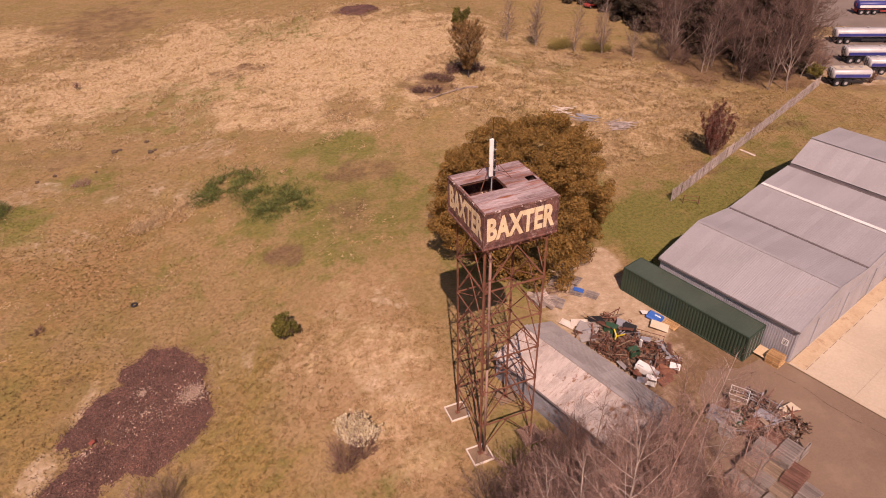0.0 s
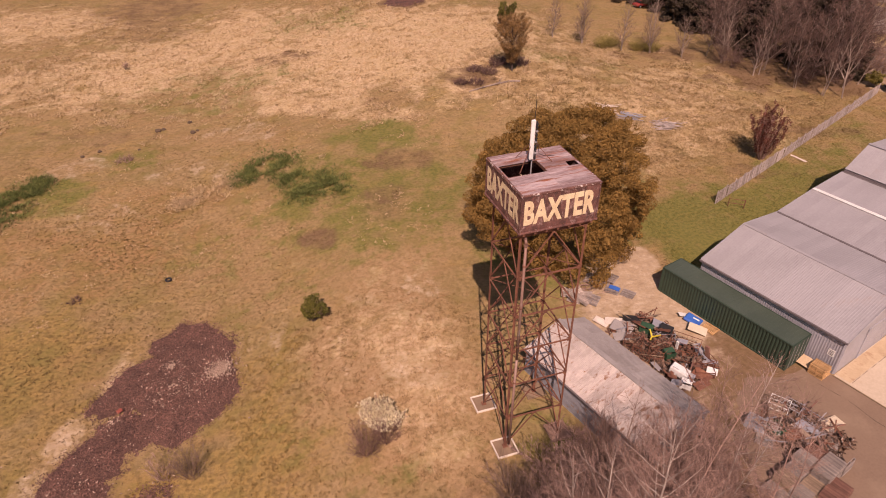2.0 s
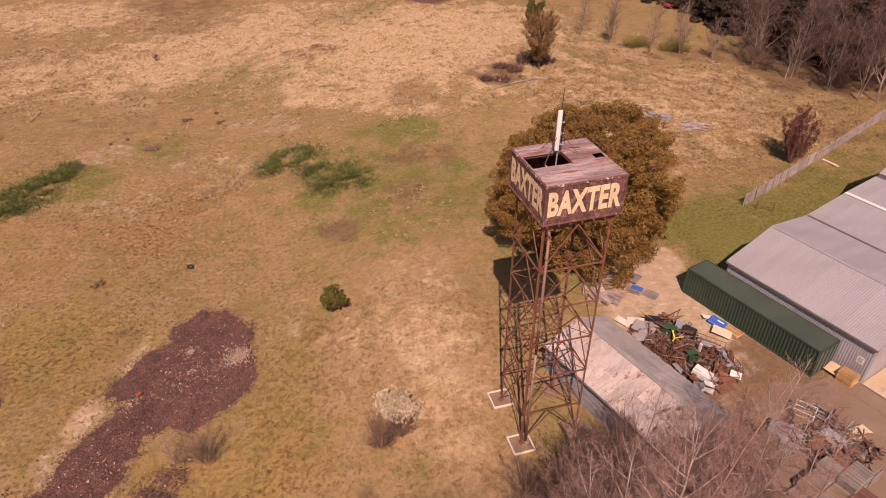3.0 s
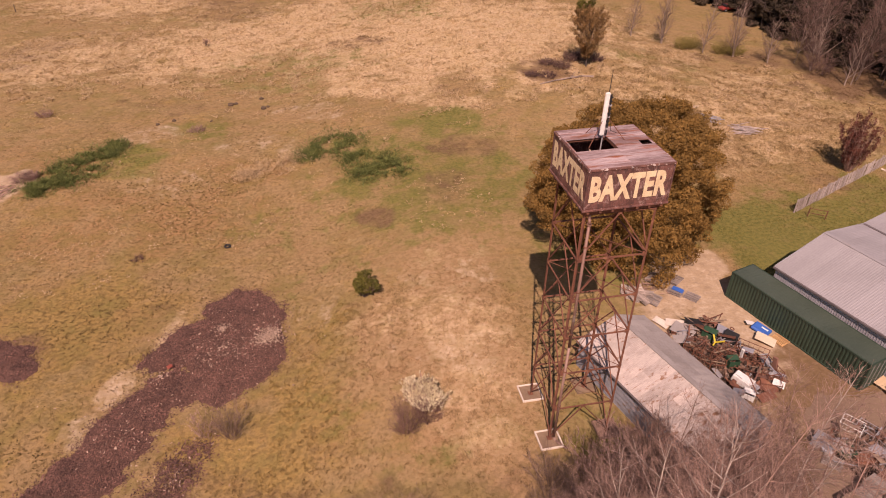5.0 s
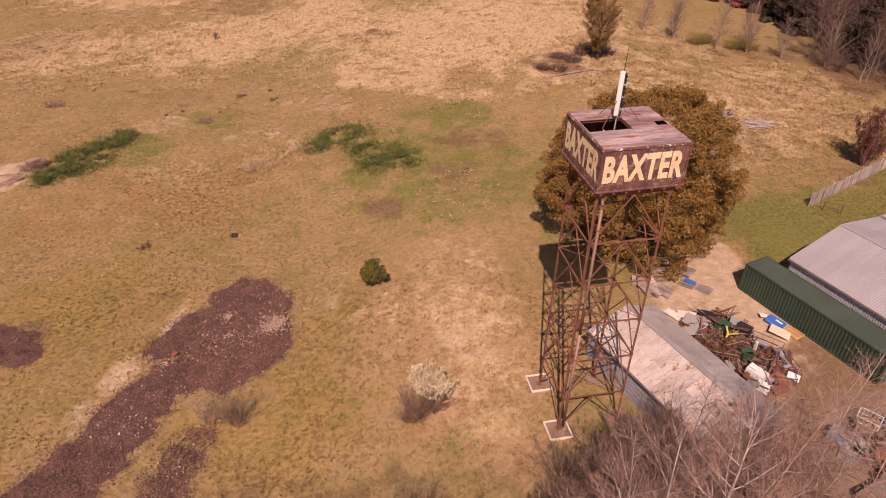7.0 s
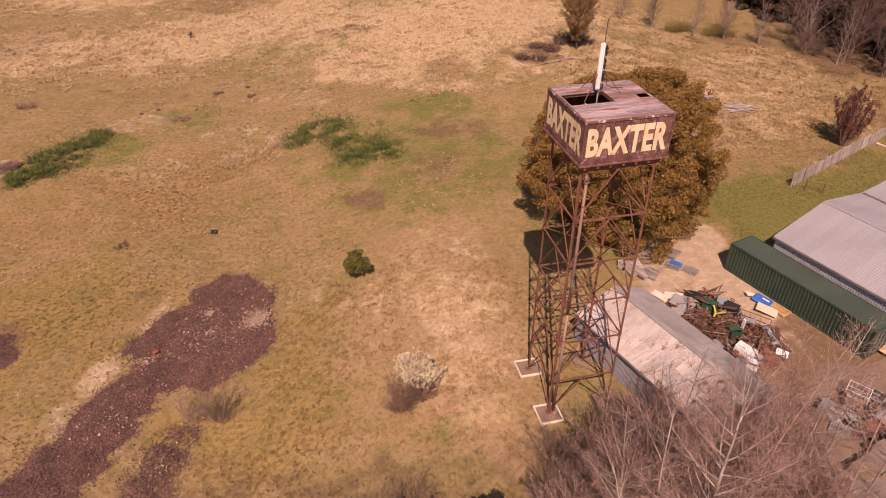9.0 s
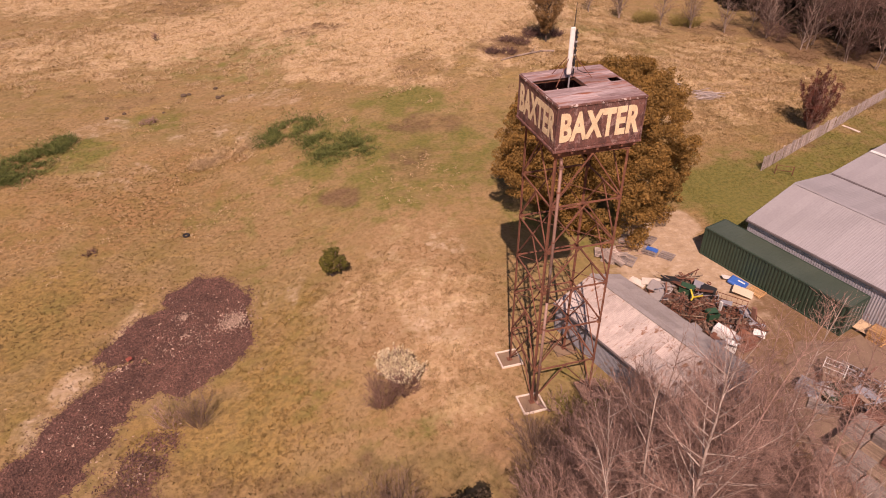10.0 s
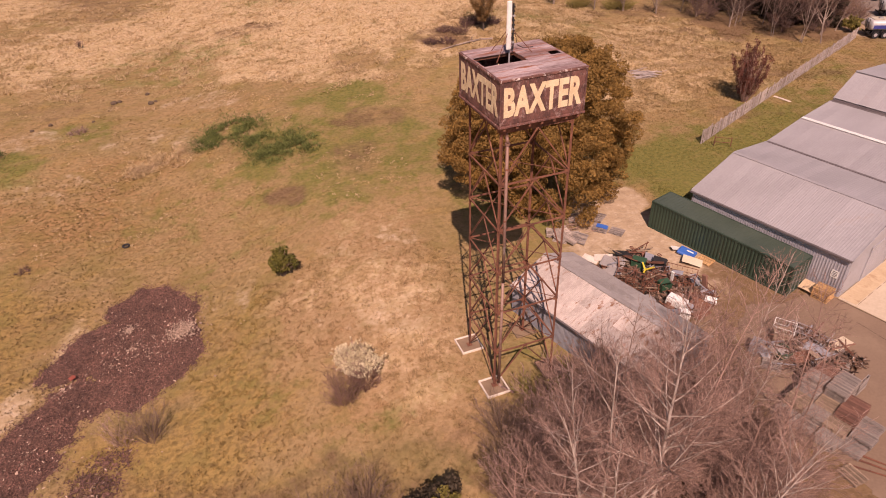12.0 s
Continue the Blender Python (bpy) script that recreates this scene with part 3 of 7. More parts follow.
def lattice_tower():
    t = thing("water_tower", TOWER, "rusted steel lattice tower standing on four footings", "tower")
    corner = {"n": (-1, -1), "r": (1, -1), "b": (1, 1), "l": (-1, 1)}

    def node(c, z):
        h = HALF - 0.02 * z / 17
        return Vector((corner[c][0] * h, corner[c][1] * h, z))

    for c in corner:
        b = Build()
        sx, sy = corner[c]
        for a, e in zip(LEVELS[:-1], LEVELS[1:]):
            p, q = node(c, a), node(c, e)
            b.bar(p + Vector((-sx * 0.055, 0, 0)), q + Vector((-sx * 0.055, 0, 0)), 0.016, 0.12)
            b.bar(p + Vector((0, -sy * 0.055, 0)), q + Vector((0, -sy * 0.055, 0)), 0.12, 0.016)
            b.box(q + Vector((-sx * 0.10, -sy * 0.01, 0)), (0.26, 0.02, 0.30))
            b.box(q + Vector((-sx * 0.01, -sy * 0.10, 0)), (0.02, 0.26, 0.30))
        b.box(node(c, 0.09), (0.34, 0.34, 0.03))
        part("leg", b, RUST, t)
    for c, d in ("nr", "rb", "bl", "ln"):
        for k, z in enumerate(LEVELS[1:]):
            a, e = node(c, z), node(d, z)
            part("strut", Build().bar(a, e, 0.075, 0.075), RUST, t)
            mid = (a + e) / 2
            for foot in (c, d):
                part("brace", Build().bar(node(foot, LEVELS[k]) + Vector((0, 0, 0.08)), mid - Vector((0, 0, 0.05)), 0.06, 0.06), RUST, t)
            g = Build().box(mid - Vector((0, 0, 0.06)), (0.24, 0.02, 0.2), (e - a).to_track_quat("X", "Z").to_matrix())
            part("gusset", g, RUST, t)
    for z in LEVELS[1:-1]:
        part("tie_rod", Build().tube(node("l", z), node("r", z), 0.022), RUST, t)
        part("tie_rod", Build().tube(node("n", z - 0.03), node("b", z - 0.03), 0.022), RUST, t)
    return t


lattice_tower()


def downpipe():
    t = thing("water_pipe", TOWER, "grey steel downpipe strapped to the tower leg", "pipe")
    b = Build()
    x, y = -HALF + 0.34, -HALF - 0.02
    pts = [(x + 0.0, y + 0.25, 16.95), (x + 0.02, y + 0.12, 16.7), (x, y, 16.45), (x, y, 8), (x - 0.06, y, 0.15), (x + 0.0, y - 0.25, 0.03), (x + 0.5, y - 1.0, 0.05)]
    for p, q in zip(pts[:-1], pts[1:]):
        b.tube(p, q, 0.085, None, 10)
    part("pipe", b, PIPE, t, "weathered grey pipe", True)
    for z in (3, 6, 9, 12, 15):
        part("clamp", Build().tube((x - 0.01, y, z), (x - 0.01, y, z + 0.07), 0.11, None, 10), RUST, t)
    part("flange", Build().tube((x, y, 16.35), (x, y, 16.45), 0.13, None, 12), PIPE, t)
    return t


PIPE = surface("weathered_pipe", (0.34, 0.22, 0.18), (0.24, 0.13, 0.10), (0.5, 0.42, 0.38), 0.6, 0.2, 0.9, 10.0, (1, 1, 0.5), (0.6, 0.72))
downpipe()


def footing(x, y, fill, label, edge=None):
    t = thing("tower_footing", pose(x, y, 0, 0, 0, 1.5), label, "footing", "tower footings")
    part("soil_infill", Build().box((0, 0, -0.02), (1.34, 1.34, 0.16), None, 0, 0.02), fill, t)
    for a in range(4):
        m = Matrix.Rotation(a * math.pi / 2, 3, "Z")
        part("kerb", Build().box(m @ Vector((0.715, 0.05, 0.01)), (0.10, 1.42, 0.26), m, 0, 0.02), edge or KERB, t)
    return t


RUBBLE = surface("broken_brick_soil", (0.36, 0.22, 0.165), (0.24, 0.14, 0.10), None, 0.95)
footing(-0.06, -0.14, PADFILL, "square tower footing with white painted concrete edge")
footing(-0.09, 3.98, PADFILL, "square tower footing with white painted edge")
footing(3.95, 0.06, RUBBLE, "tower footing with brick rubble fill, overgrown", RUBBLE)
footing(3.88, 4.08, PADFILL, "square earth-filled tower footing near the shed", PADFILL)

SIDE, TANK_Z0, TANK_Z1 = 4.5, 17.48, 19.72
TANK_AT = pose(1.885, 1.95, 0, 0, 0, 2.6)


def word(text, width, height, mt, parent, at, slant=0.0):
    """Painted lettering as thin raised mesh, scaled to width and height."""
    cu = bpy.data.curves.new("lettering", "FONT")
    cu.body, cu.size, cu.extrude, cu.offset, cu.resolution_u, cu.space_character = text, 1.0, 0.004, 0.042, 3, 1.06
    tmp = bpy.data.objects.new("lettering", cu)
    scene.collection.objects.link(tmp)
    dg = bpy.context.evaluated_depsgraph_get()
    me = bpy.data.meshes.new_from_object(tmp.evaluated_get(dg))
    bpy.data.objects.remove(tmp)
    co = np.zeros(len(me.vertices) * 3, np.float32)
    me.vertices.foreach_get("co", co)
    co = co.reshape(-1, 3)
    lo, hi = co.min(0), co.max(0)
    co[:, 0] = (co[:, 0] - lo[0]) / (hi[0] - lo[0]) * width - width / 2
    co[:, 1] = (co[:, 1] - lo[1]) / (hi[1] - lo[1]) * height - height / 2
    co[:, 0] += co[:, 1] * slant
    me.vertices.foreach_set("co", co.ravel())
    me.materials.clear()
    me.materials.append(mt)
    me.update()
    ob = part("lettering", me, None, parent, "cream painted block letters")
    ob.matrix_basis = at
    return ob


def water_tank():
    t = thing("water_tank", TANK_AT, "square maroon water tank lettered BAXTER atop the tower", "water tank")
    h, zc, zh = SIDE / 2, (TANK_Z0 + TANK_Z1) / 2, TANK_Z1 - TANK_Z0
    # bearers under the tank
    for k in range(7):
        x = -h + 0.25 + k * (SIDE - 0.5) / 6
        part("bearer", Build().box((x, 0, TANK_Z0 - 0.12), (0.12, SIDE + 0.06, 0.22)), RUST, t)
    for y in (-h + 0.35, 0, h - 0.35):
        part("girder", Build().box((0, y, TANK_Z0 - 0.33), (SIDE - 0.2, 0.16, 0.2)), RUST, t)
    part("floor_plate", Build().box((0, 0, TANK_Z0 + 0.02), (SIDE, SIDE, 0.04)), TANK, t)
    # four sides, each of bolted plates with flanges
    for a in range(4):
        m = Matrix.Rotation(a * math.pi / 2, 4, "Z")
        side = part("side", Build().box((0, -h + 0.03, zc), (SIDE - 0.07, 0.06, zh)), TANK, t, at=m)
        for i in range(4):
            for j in range(2):
                w, hh = (SIDE - 0.12) / 4, (zh - 0.16) / 2
                part("plate", Build().box((-SIDE / 2 + 0.06 + (i + 0.5) * w, -h - 0.006, TANK_Z0 + 0.08 + (j + 0.5) * hh), (w - 0.015, 0.02, hh - 0.015), None, 0, 0.006), TANK, side)
        part("rim", Build().box((0, -h - 0.02, TANK_Z1 - 0.05), (SIDE + 0.08, 0.09, 0.10), None, 0, 0.01), RIM, side, "flaking top rim")
        part("base_rail", Build().box((0, -h - 0.03, TANK_Z0 - 0.02), (SIDE + 0.1, 0.12, 0.10), None, 0, 0.01), TANK, side)
        part("corner_angle", Build().box((-h + 0.0, -h + 0.0, zc), (0.085, 0.085, zh - 0.05), None, 0, 0.01), TANK, side)
        bolts = Build()
        for i in range(24):
            x = -h + 0.1 + i * (SIDE - 0.2) / 23
            for z in (TANK_Z0 + 0.06, TANK_Z1 - 0.12):
                bolts.box((x, -h - 0.022, z), (0.035, 0.02, 0.035))
        tagged(part("bolts", bolts, RUST, side), kind="stuff")
        if a == 0:
            word("BAXTER", 4.16, 1.44, CREAM, side, Matrix.Translation((0.0, -h - 0.0215, zc + 0.03)) @ Matrix.Rotation(math.pi / 2, 4, "X"))
        if a == 3:
            word("BAXTER", 4.16, 1.44, CREAM, side, Matrix.Translation((0.0, -h - 0.0215, zc + 0.03)) @ Matrix.Rotation(math.pi / 2, 4, "X"))
    # roof boards run with the lettered front; a long opening and a small hatch are left out
    deck = part("roof_frame", Build().bar((-h, 1.2, TANK_Z1 - 0.1), (h, 1.2, TANK_Z1 - 0.1), 0.1, 0.14).bar((-h, -0.46, TANK_Z1 - 0.1), (h, -0.46, TANK_Z1 - 0.1), 0.1, 0.14).bar((0.2, -h, TANK_Z1 - 0.1), (0.2, h, TANK_Z1 - 0.1), 0.1, 0.14), RUST, t)
    n = 26
    wide = SIDE / n
    rr = random.Random(3)
    for i in range(n):
        y = -h + (i + 0.5) * wide
        spans = [(-h + 0.02, 0.06), (0.06, h - 0.02)]
        if -0.36 < y < 1.1:
            spans = [(-h + 0.02, -h + 0.11), (0.14, h - 0.02)]
            if -0.12 < y < 0.33:
                spans = [(-h + 0.02, -h + 0.11), (0.14, 1.55), (2.12, h - 0.02)]
        for a, e in spans:
            pz = TANK_Z1 + 0.015 + rr.uniform(-0.006, 0.008)
            part("board", Build().box(((a + e) / 2, y, pz), (e - a - 0.008, wide - 0.012, 0.03)), BOARD, deck)
    # broken ends left in the opening
    for k in range(7):
        x = -1.6 + k * 0.23
        part("rafter_end", Build().bar((x, -0.5, TANK_Z1 - 0.1), (x + 0.05, -0.22 + rr.uniform(-0.1, 0.12), TANK_Z1 - 0.12 + rr.uniform(-0.05, 0.1)), 0.05), PLY, deck)
    return t


water_tank()


def antenna():
    t = thing("panel_antenna", pose(1.55, 2.88, 0, 0, 0, 8), "white panel antenna on a braced steel pole", "antenna")
    part("panel", Build().box((-0.01, -0.1, 21.1), (0.25, 0.14, 2.3), None, 0, 0.04), WHITE, t, "white plastic panel")
    part("back_plate", Build().box((0.02, -0.01, 21.1), (0.14, 0.05, 2.1)), GREYMETAL, t)
    part("pole", Build().tube((0.16, 0.06, 18.0), (0.16, 0.06, 22.1), 0.04, None, 8), GREYMETAL, t)
    part("whip_aerial", Build().tube((0.17, 0.1, 21.2), (0.22, 0.12, 23.3), 0.032, 0.014, 6), BLACK, t)
    for z in (20.3, 21.0, 21.7):
        part("bracket", Build().box((0.1, 0.03, z), (0.2, 0.14, 0.06)), GREYMETAL, t)
    for k in range(9):
        part("cable_clamp", Build().box((0.29, -0.02 + 0.02 * (k % 2), 20.25 + k * 0.21), (0.14, 0.12, 0.09), None, 0, 0.02), BLACK if k % 3 else GREYMETAL, t)
    part("feeder_cable", Build().tube((0.3, -0.03, 19.9), (0.27, -0.03, 22.1), 0.035, None, 6), BLACK, t)
    for dx, dy in ((-1.35, -1.0), (0.95, -0.6), (0.7, 0.9), (-0.6, 0.7)):
        part("stay", Build().tube((0.16, 0.06, 21.0), (0.16 + dx, 0.06 + dy, TANK_Z1 + 0.03), 0.02, None, 5), RUST, t)
    cab = Build()
    pts = [Vector((0.2, 0.08, 21.6)), Vector((0.45, 0.0, 20.6)), Vector((0.7, 0.2, 20.0)), Vector((1.1, 0.3, TANK_Z1 + 0.06)), Vector((1.6, 0.1, TANK_Z1 + 0.06))]
    for p, q in zip(pts[:-1], pts[1:]):
        cab.tube(p, q, 0.014, None, 5)
    part("cable", cab, BLACK, t)
    for z in (20.45, 20.95, 21.45, 21.9):
        part("junction_box", Build().box((0.27, 0.08, z), (0.14, 0.12, 0.26), None, 0, 0.015), GUTTER, t)
    return t


GUTTER = surface("dark_gutter", (0.17, 0.14, 0.14), (0.12, 0.10, 0.10), None, 0.6)
antenna()


# ---- warehouse, container, old shed ----
def ribbed(length, run, pitch, depth, flat=0.55):
    """A ribbed sheet in the x (length) and y (run) plane, ribs along y."""
    b = Build()
    xs = []
    k = 0
    while k * pitch < length - 1e-6:
        x0 = k * pitch
        for fx, z in ((0, 0), (flat, 0), (flat + 0.1, depth), (0.9, depth)):
            if x0 + fx * pitch <= length:
                xs.append((x0 + fx * pitch, z))
        k += 1
    xs.append((length, 0))
    n = len(xs)
    v = [(x, 0, z) for x, z in xs] + [(x, run, z) for x, z in xs]
    return b.add(v, [(i, i + 1, n + i + 1, n + i) for i in range(n - 1)])


def roof_slope(parent, s0, s1, v0, z0, v1, z1, mt, sheet=0.76, pitch=0.19, rib=0.03, name="roof", rows=1):
    """One roof plane of ribbed sheets in the yard axes, s along the eaves, v across."""
    run, ang = math.hypot(v1 - v0, z1 - z0), math.atan2(z1 - z0, v1 - v0)
    base = Matrix.Translation((s0, v0, z0)) @ Matrix.Rotation(ang, 4, "X")
    under = Build().box(((s1 - s0) / 2, run / 2, -0.035), (s1 - s0 - 0.06, run - 0.04, 0.05))
    plane = part(name, under, mt, parent, at=base)
    n = round((s1 - s0) / sheet)
    me = ribbed((s1 - s0) / n - 0.004, run / rows + (0.06 if rows > 1 else 0), (s1 - s0) / n / round(sheet / pitch), rib).mesh("roof_sheet", mt)
    for i in range(n):
        for j in range(rows):
            up = j if z1 > z0 else rows - 1 - j
            part("roof_sheet", me, None, plane, at=Matrix.Translation((i * (s1 - s0) / n, j * run / rows - (0.06 if rows > 1 and j else 0), (i % 2) * 0.004 + up * 0.012)))
    return plane


def warehouse():
    t = thing("warehouse", yard_pose(0, 0), "long grey ribbed-steel warehouse with several gabled roofs", "warehouse")
    L = 12.62
    prof = [(0, 3.33), (5.35, 5.0), (10.7, 4.35), (16.3, 5.02), (21.3, 5.35)]
    for (a, za), (b, zb) in zip(prof[:-1], prof[1:]):
        roof_slope(t, -0.15, L + 0.12, a if a else -0.12, za, b, zb, GREYMETAL, 0.76, 0.19, 0.009)
    high = [(21.62, 5.62), (25.0, 7.4), (31.5, 6.7)]
    for (a, za), (b, zb) in zip(high[:-1], high[1:]):
        roof_slope(t, -0.15, L + 0.12, a, za, b, zb, GREYMETAL, 0.76, 0.19, 0.009)
    # front wall towards the yard, of ribbed sheet standing upright
    front = part("wall", Build().box((L / 2, 0.09, 1.62), (L, 0.1, 3.24)), WALLSHEET, t)
    me = ribbed(0.76, 3.2, 0.19, 0.03).mesh("wall_sheet", WALLSHEET)
    for i in range(16):
        part("wall_sheet", me, None, front, at=Matrix.Translation((0.02 + i * 0.787, 0.038, 0.02)) @ Matrix.Rotation(math.pi / 2, 4, "X"))
    # end walls follow the roof profile
    for s, name in ((0.0, "wall"), (L, "wall")):
        b = Build()
        pts = [(0.14, 0)] + [(max(v, 0.14), z - 0.1) for v, z in prof] + [(21.3, 0)]
        n = len(pts)
        b.add([(s - 0.05, v, z) for v, z in pts] + [(s + 0.05, v, z) for v, z in pts],
              [tuple(range(n)), tuple(range(n, 2 * n))] + [(i, (i + 1) % n, n + (i + 1) % n, n + i) for i in range(n)])
        part(name, b, WALLSHEET, t)
        b = Build()
        pts = [(21.45, 0), (21.6, 5.5), (25.0, 7.3), (31.5, 6.6), (31.5, 0)]
        n = len(pts)
        sx = s
        b.add([(sx - 0.05, v, z) for v, z in pts] + [(sx + 0.05, v, z) for v, z in pts],
              [tuple(range(n)), tuple(range(n, 2 * n))] + [(i, (i + 1) % n, n + (i + 1) % n, n + i) for i in range(n)])
        part(name, b, WALLSHEET, t)
    part("wall", Build().box((L / 2, 21.52, 5.42), (L + 0.2, 0.08, 0.3)), GUTTER, t)
    part("wall", Build().box((L / 2, 31.5, 3.2), (L - 0.1, 0.1, 6.4)), WALLSHEET, t)
    # flashings, gutter, white roof strip
    part("gutter", Build().box((L / 2, -0.16, 3.26), (L + 0.3, 0.14, 0.12)), GUTTER, t, "dark eaves gutter")
    part("ridge_cap", Build().box((L / 2, 5.35, 5.012), (L + 0.3, 0.3, 0.03)), GREYMETAL, t)
    part("valley_gutter", Build().box((L / 2, 10.7, 4.4), (L + 0.2, 0.22, 0.05)), GUTTER, t)
    part("white_flashing", Build().box((L / 2, 16.3, 5.09), (L + 0.3, 0.42, 0.05)), WHITE, t, "white painted ridge flashing")
    part("box_gutter", Build().box((L / 2, 21.42, 5.36), (L + 0.3, 0.22, 0.06)), GUTTER, t)
    part("ridge_cap", Build().box((L / 2, 25.0, 7.45), (L + 0.3, 0.36, 0.04)), GREYMETAL, t)
    for (a, za), (b, zb) in zip(prof[:-1], prof[1:]):
        part("barge_flashing", Build().bar((L + 0.14, a, za - 0.02), (L + 0.14, b, zb - 0.02), 0.03, 0.18), WALLSHEET, t)
        part("barge_flashing", Build().bar((-0.17, a, za - 0.02), (-0.17, b, zb - 0.02), 0.03, 0.18), WALLSHEET, t)
    # two openings and a notice on the apron end
    for v0, w in ((3.2, 3.6), (8.3, 3.4), (13.5, 3.6)):
        door = part("roller_door", Build().box((L + 0.07, v0 + w / 2, 1.5), (0.04, w, 3.0)), WALLSHEET, t, "grey roller door")
        for k in range(12):
            part("slat", Build().box((L + 0.095, v0 + w / 2, 0.14 + k * 0.245), (0.02, w - 0.06, 0.215)), WALLSHEET, door)
        for e in (v0, v0 + w):
            part("door_jamb", Build().box((L + 0.1, e, 1.52), (0.07, 0.1, 3.04)), WALLSHEET, t)
    notice = part("notice_sign", Build().box((11.95, -0.02, 1.75), (0.5, 0.02, 0.6)), WHITE, t, "white notice board")
    for k in range(4):
        part("text_bar", Build().box((11.95, -0.034, 1.93 - k * 0.12), (0.36 - 0.05 * (k % 2), 0.006, 0.045)), BLACK, notice)
    return t


warehouse()


def container():
    t = thing("shipping_container", yard_pose(-1.88, -2.66), "dark green corrugated steel shipping container", "container")
    L, W, H = 12.19, 2.44, 2.5
    part("roof", Build().box((L / 2, W / 2, H - 0.03), (L - 0.1, W - 0.1, 0.05)), GREENROOF, t, "flat green roof, paler to hold the sky's reflection")
    top = Build()
    for k in range(40):
        top.box((0.32 + k * 0.296, W / 2, H + 0.003), (0.15, W - 0.3, 0.022))
    part("roof_ribs", top, GREENROOF, t)
    me = ribbed(L - 0.2, H - 0.2, 0.277, -0.06, 0.38).mesh("side_panel", GREEN)
    part("side_panel", me, None, t, at=Matrix.Translation((0.1, 0.03, 0.1)) @ Matrix.Rotation(math.pi / 2, 4, "X") @ Matrix.Scale(1, 4))
    part("side_panel", me, None, t, at=Matrix.Translation((L - 0.1, W - 0.03, 0.1)) @ Matrix.Rotation(math.pi, 4, "Z") @ Matrix.Rotation(math.pi / 2, 4, "X"))
    me = ribbed(W - 0.2, H - 0.2, 0.277, -0.06, 0.38).mesh("end_panel", GREEN)
    part("end_panel", me, None, t, at=Matrix.Translation((0.03, W - 0.1, 0.1)) @ Matrix.Rotation(-math.pi / 2, 4, "Z") @ Matrix.Rotation(math.pi / 2, 4, "X"))
    for k in (0, 1):
        d = part("door", Build().box((L - 0.03, 0.1 + 0.56 + k * 1.12, H / 2), (0.05, 1.1, H - 0.24)), GREEN, t, "green steel door")
        for j in (0.25, 0.8):
            part("lock_rod", Build().tube((L + 0.02, 0.1 + k * 1.12 + j, 0.15), (L + 0.02, 0.1 + k * 1.12 + j, H - 0.15), 0.018), GREYMETAL, d)
        for j in range(5):
            part("door_rib", Build().box((L + 0.0, 0.66 + k * 1.12, 0.35 + j * 0.42), (0.03, 1.0, 0.12)), GREEN, d)
    for x in (0.06, L - 0.06):
        for y in (0.05, W - 0.05):
            part("corner_post", Build().box((x, y, H / 2), (0.12, 0.12, H), None, 0, 0.01), GREEN, t)
    for y in (0.04, W - 0.04):
        for z in (0.06, H - 0.05):
            part("rail", Build().box((L / 2, y, z), (L - 0.2, 0.09, 0.12)), GREEN, t)
    for x in (0.04, L - 0.04):
        for z in (0.06, H - 0.05):
            part("rail", Build().box((x, W / 2, z), (0.09, W - 0.16, 0.12)), GREEN, t)
    return t


container()


def old_shed():
    o = Vector((4.05, 6.15, 0))
    t = thing("old_shed", pose(o.x, o.y, 0, 0, 0, YARD), "old gabled iron shed with rusty pinkish roof", "shed")
    L, W, rid, he, hr = 11.6, 5.95, 3.15, 2.35, 3.5
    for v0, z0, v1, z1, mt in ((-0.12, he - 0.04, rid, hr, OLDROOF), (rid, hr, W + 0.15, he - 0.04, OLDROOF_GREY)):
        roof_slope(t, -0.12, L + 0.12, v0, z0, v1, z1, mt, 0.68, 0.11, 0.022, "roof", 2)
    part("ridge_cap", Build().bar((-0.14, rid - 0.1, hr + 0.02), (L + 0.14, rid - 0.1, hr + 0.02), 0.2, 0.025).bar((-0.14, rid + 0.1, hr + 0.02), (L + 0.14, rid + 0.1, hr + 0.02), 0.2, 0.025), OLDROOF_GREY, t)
    for y in (0.04, W - 0.04):
        w = part("wall", Build().box((L / 2, y, he / 2 - 0.04), (L, 0.06, he - 0.02)), OLDWALL, t)
        me = ribbed(0.8, he - 0.1, 0.1, 0.02).mesh("wall_sheet", OLDWALL)
        if y < 1:
            for i in range(14):
                part("wall_sheet", me, None, w, at=Matrix.Translation((0.02 + i * 0.825, y - 0.035, 0.02)) @ Matrix.Rotation(math.pi / 2, 4, "X"))
    for x in (0.04, L - 0.04):
        b = Build()
        pts = [(0.08, 0), (0.08, he - 0.12), (rid, hr - 0.1), (W - 0.08, he - 0.12), (W - 0.08, 0)]
        b.add([(x - 0.03, v, z) for v, z in pts] + [(x + 0.03, v, z) for v, z in pts],
              [tuple(range(5)), tuple(range(5, 10))] + [(i, (i + 1) % 5, 5 + (i + 1) % 5, 5 + i) for i in range(5)])
        part("wall", b, OLDWALL, t)
    part("gutter", Build().box((L / 2, -0.2, he - 0.06), (L + 0.2, 0.12, 0.09)), GUTTER, t, "dark sagging gutter")
    return t


old_shed()


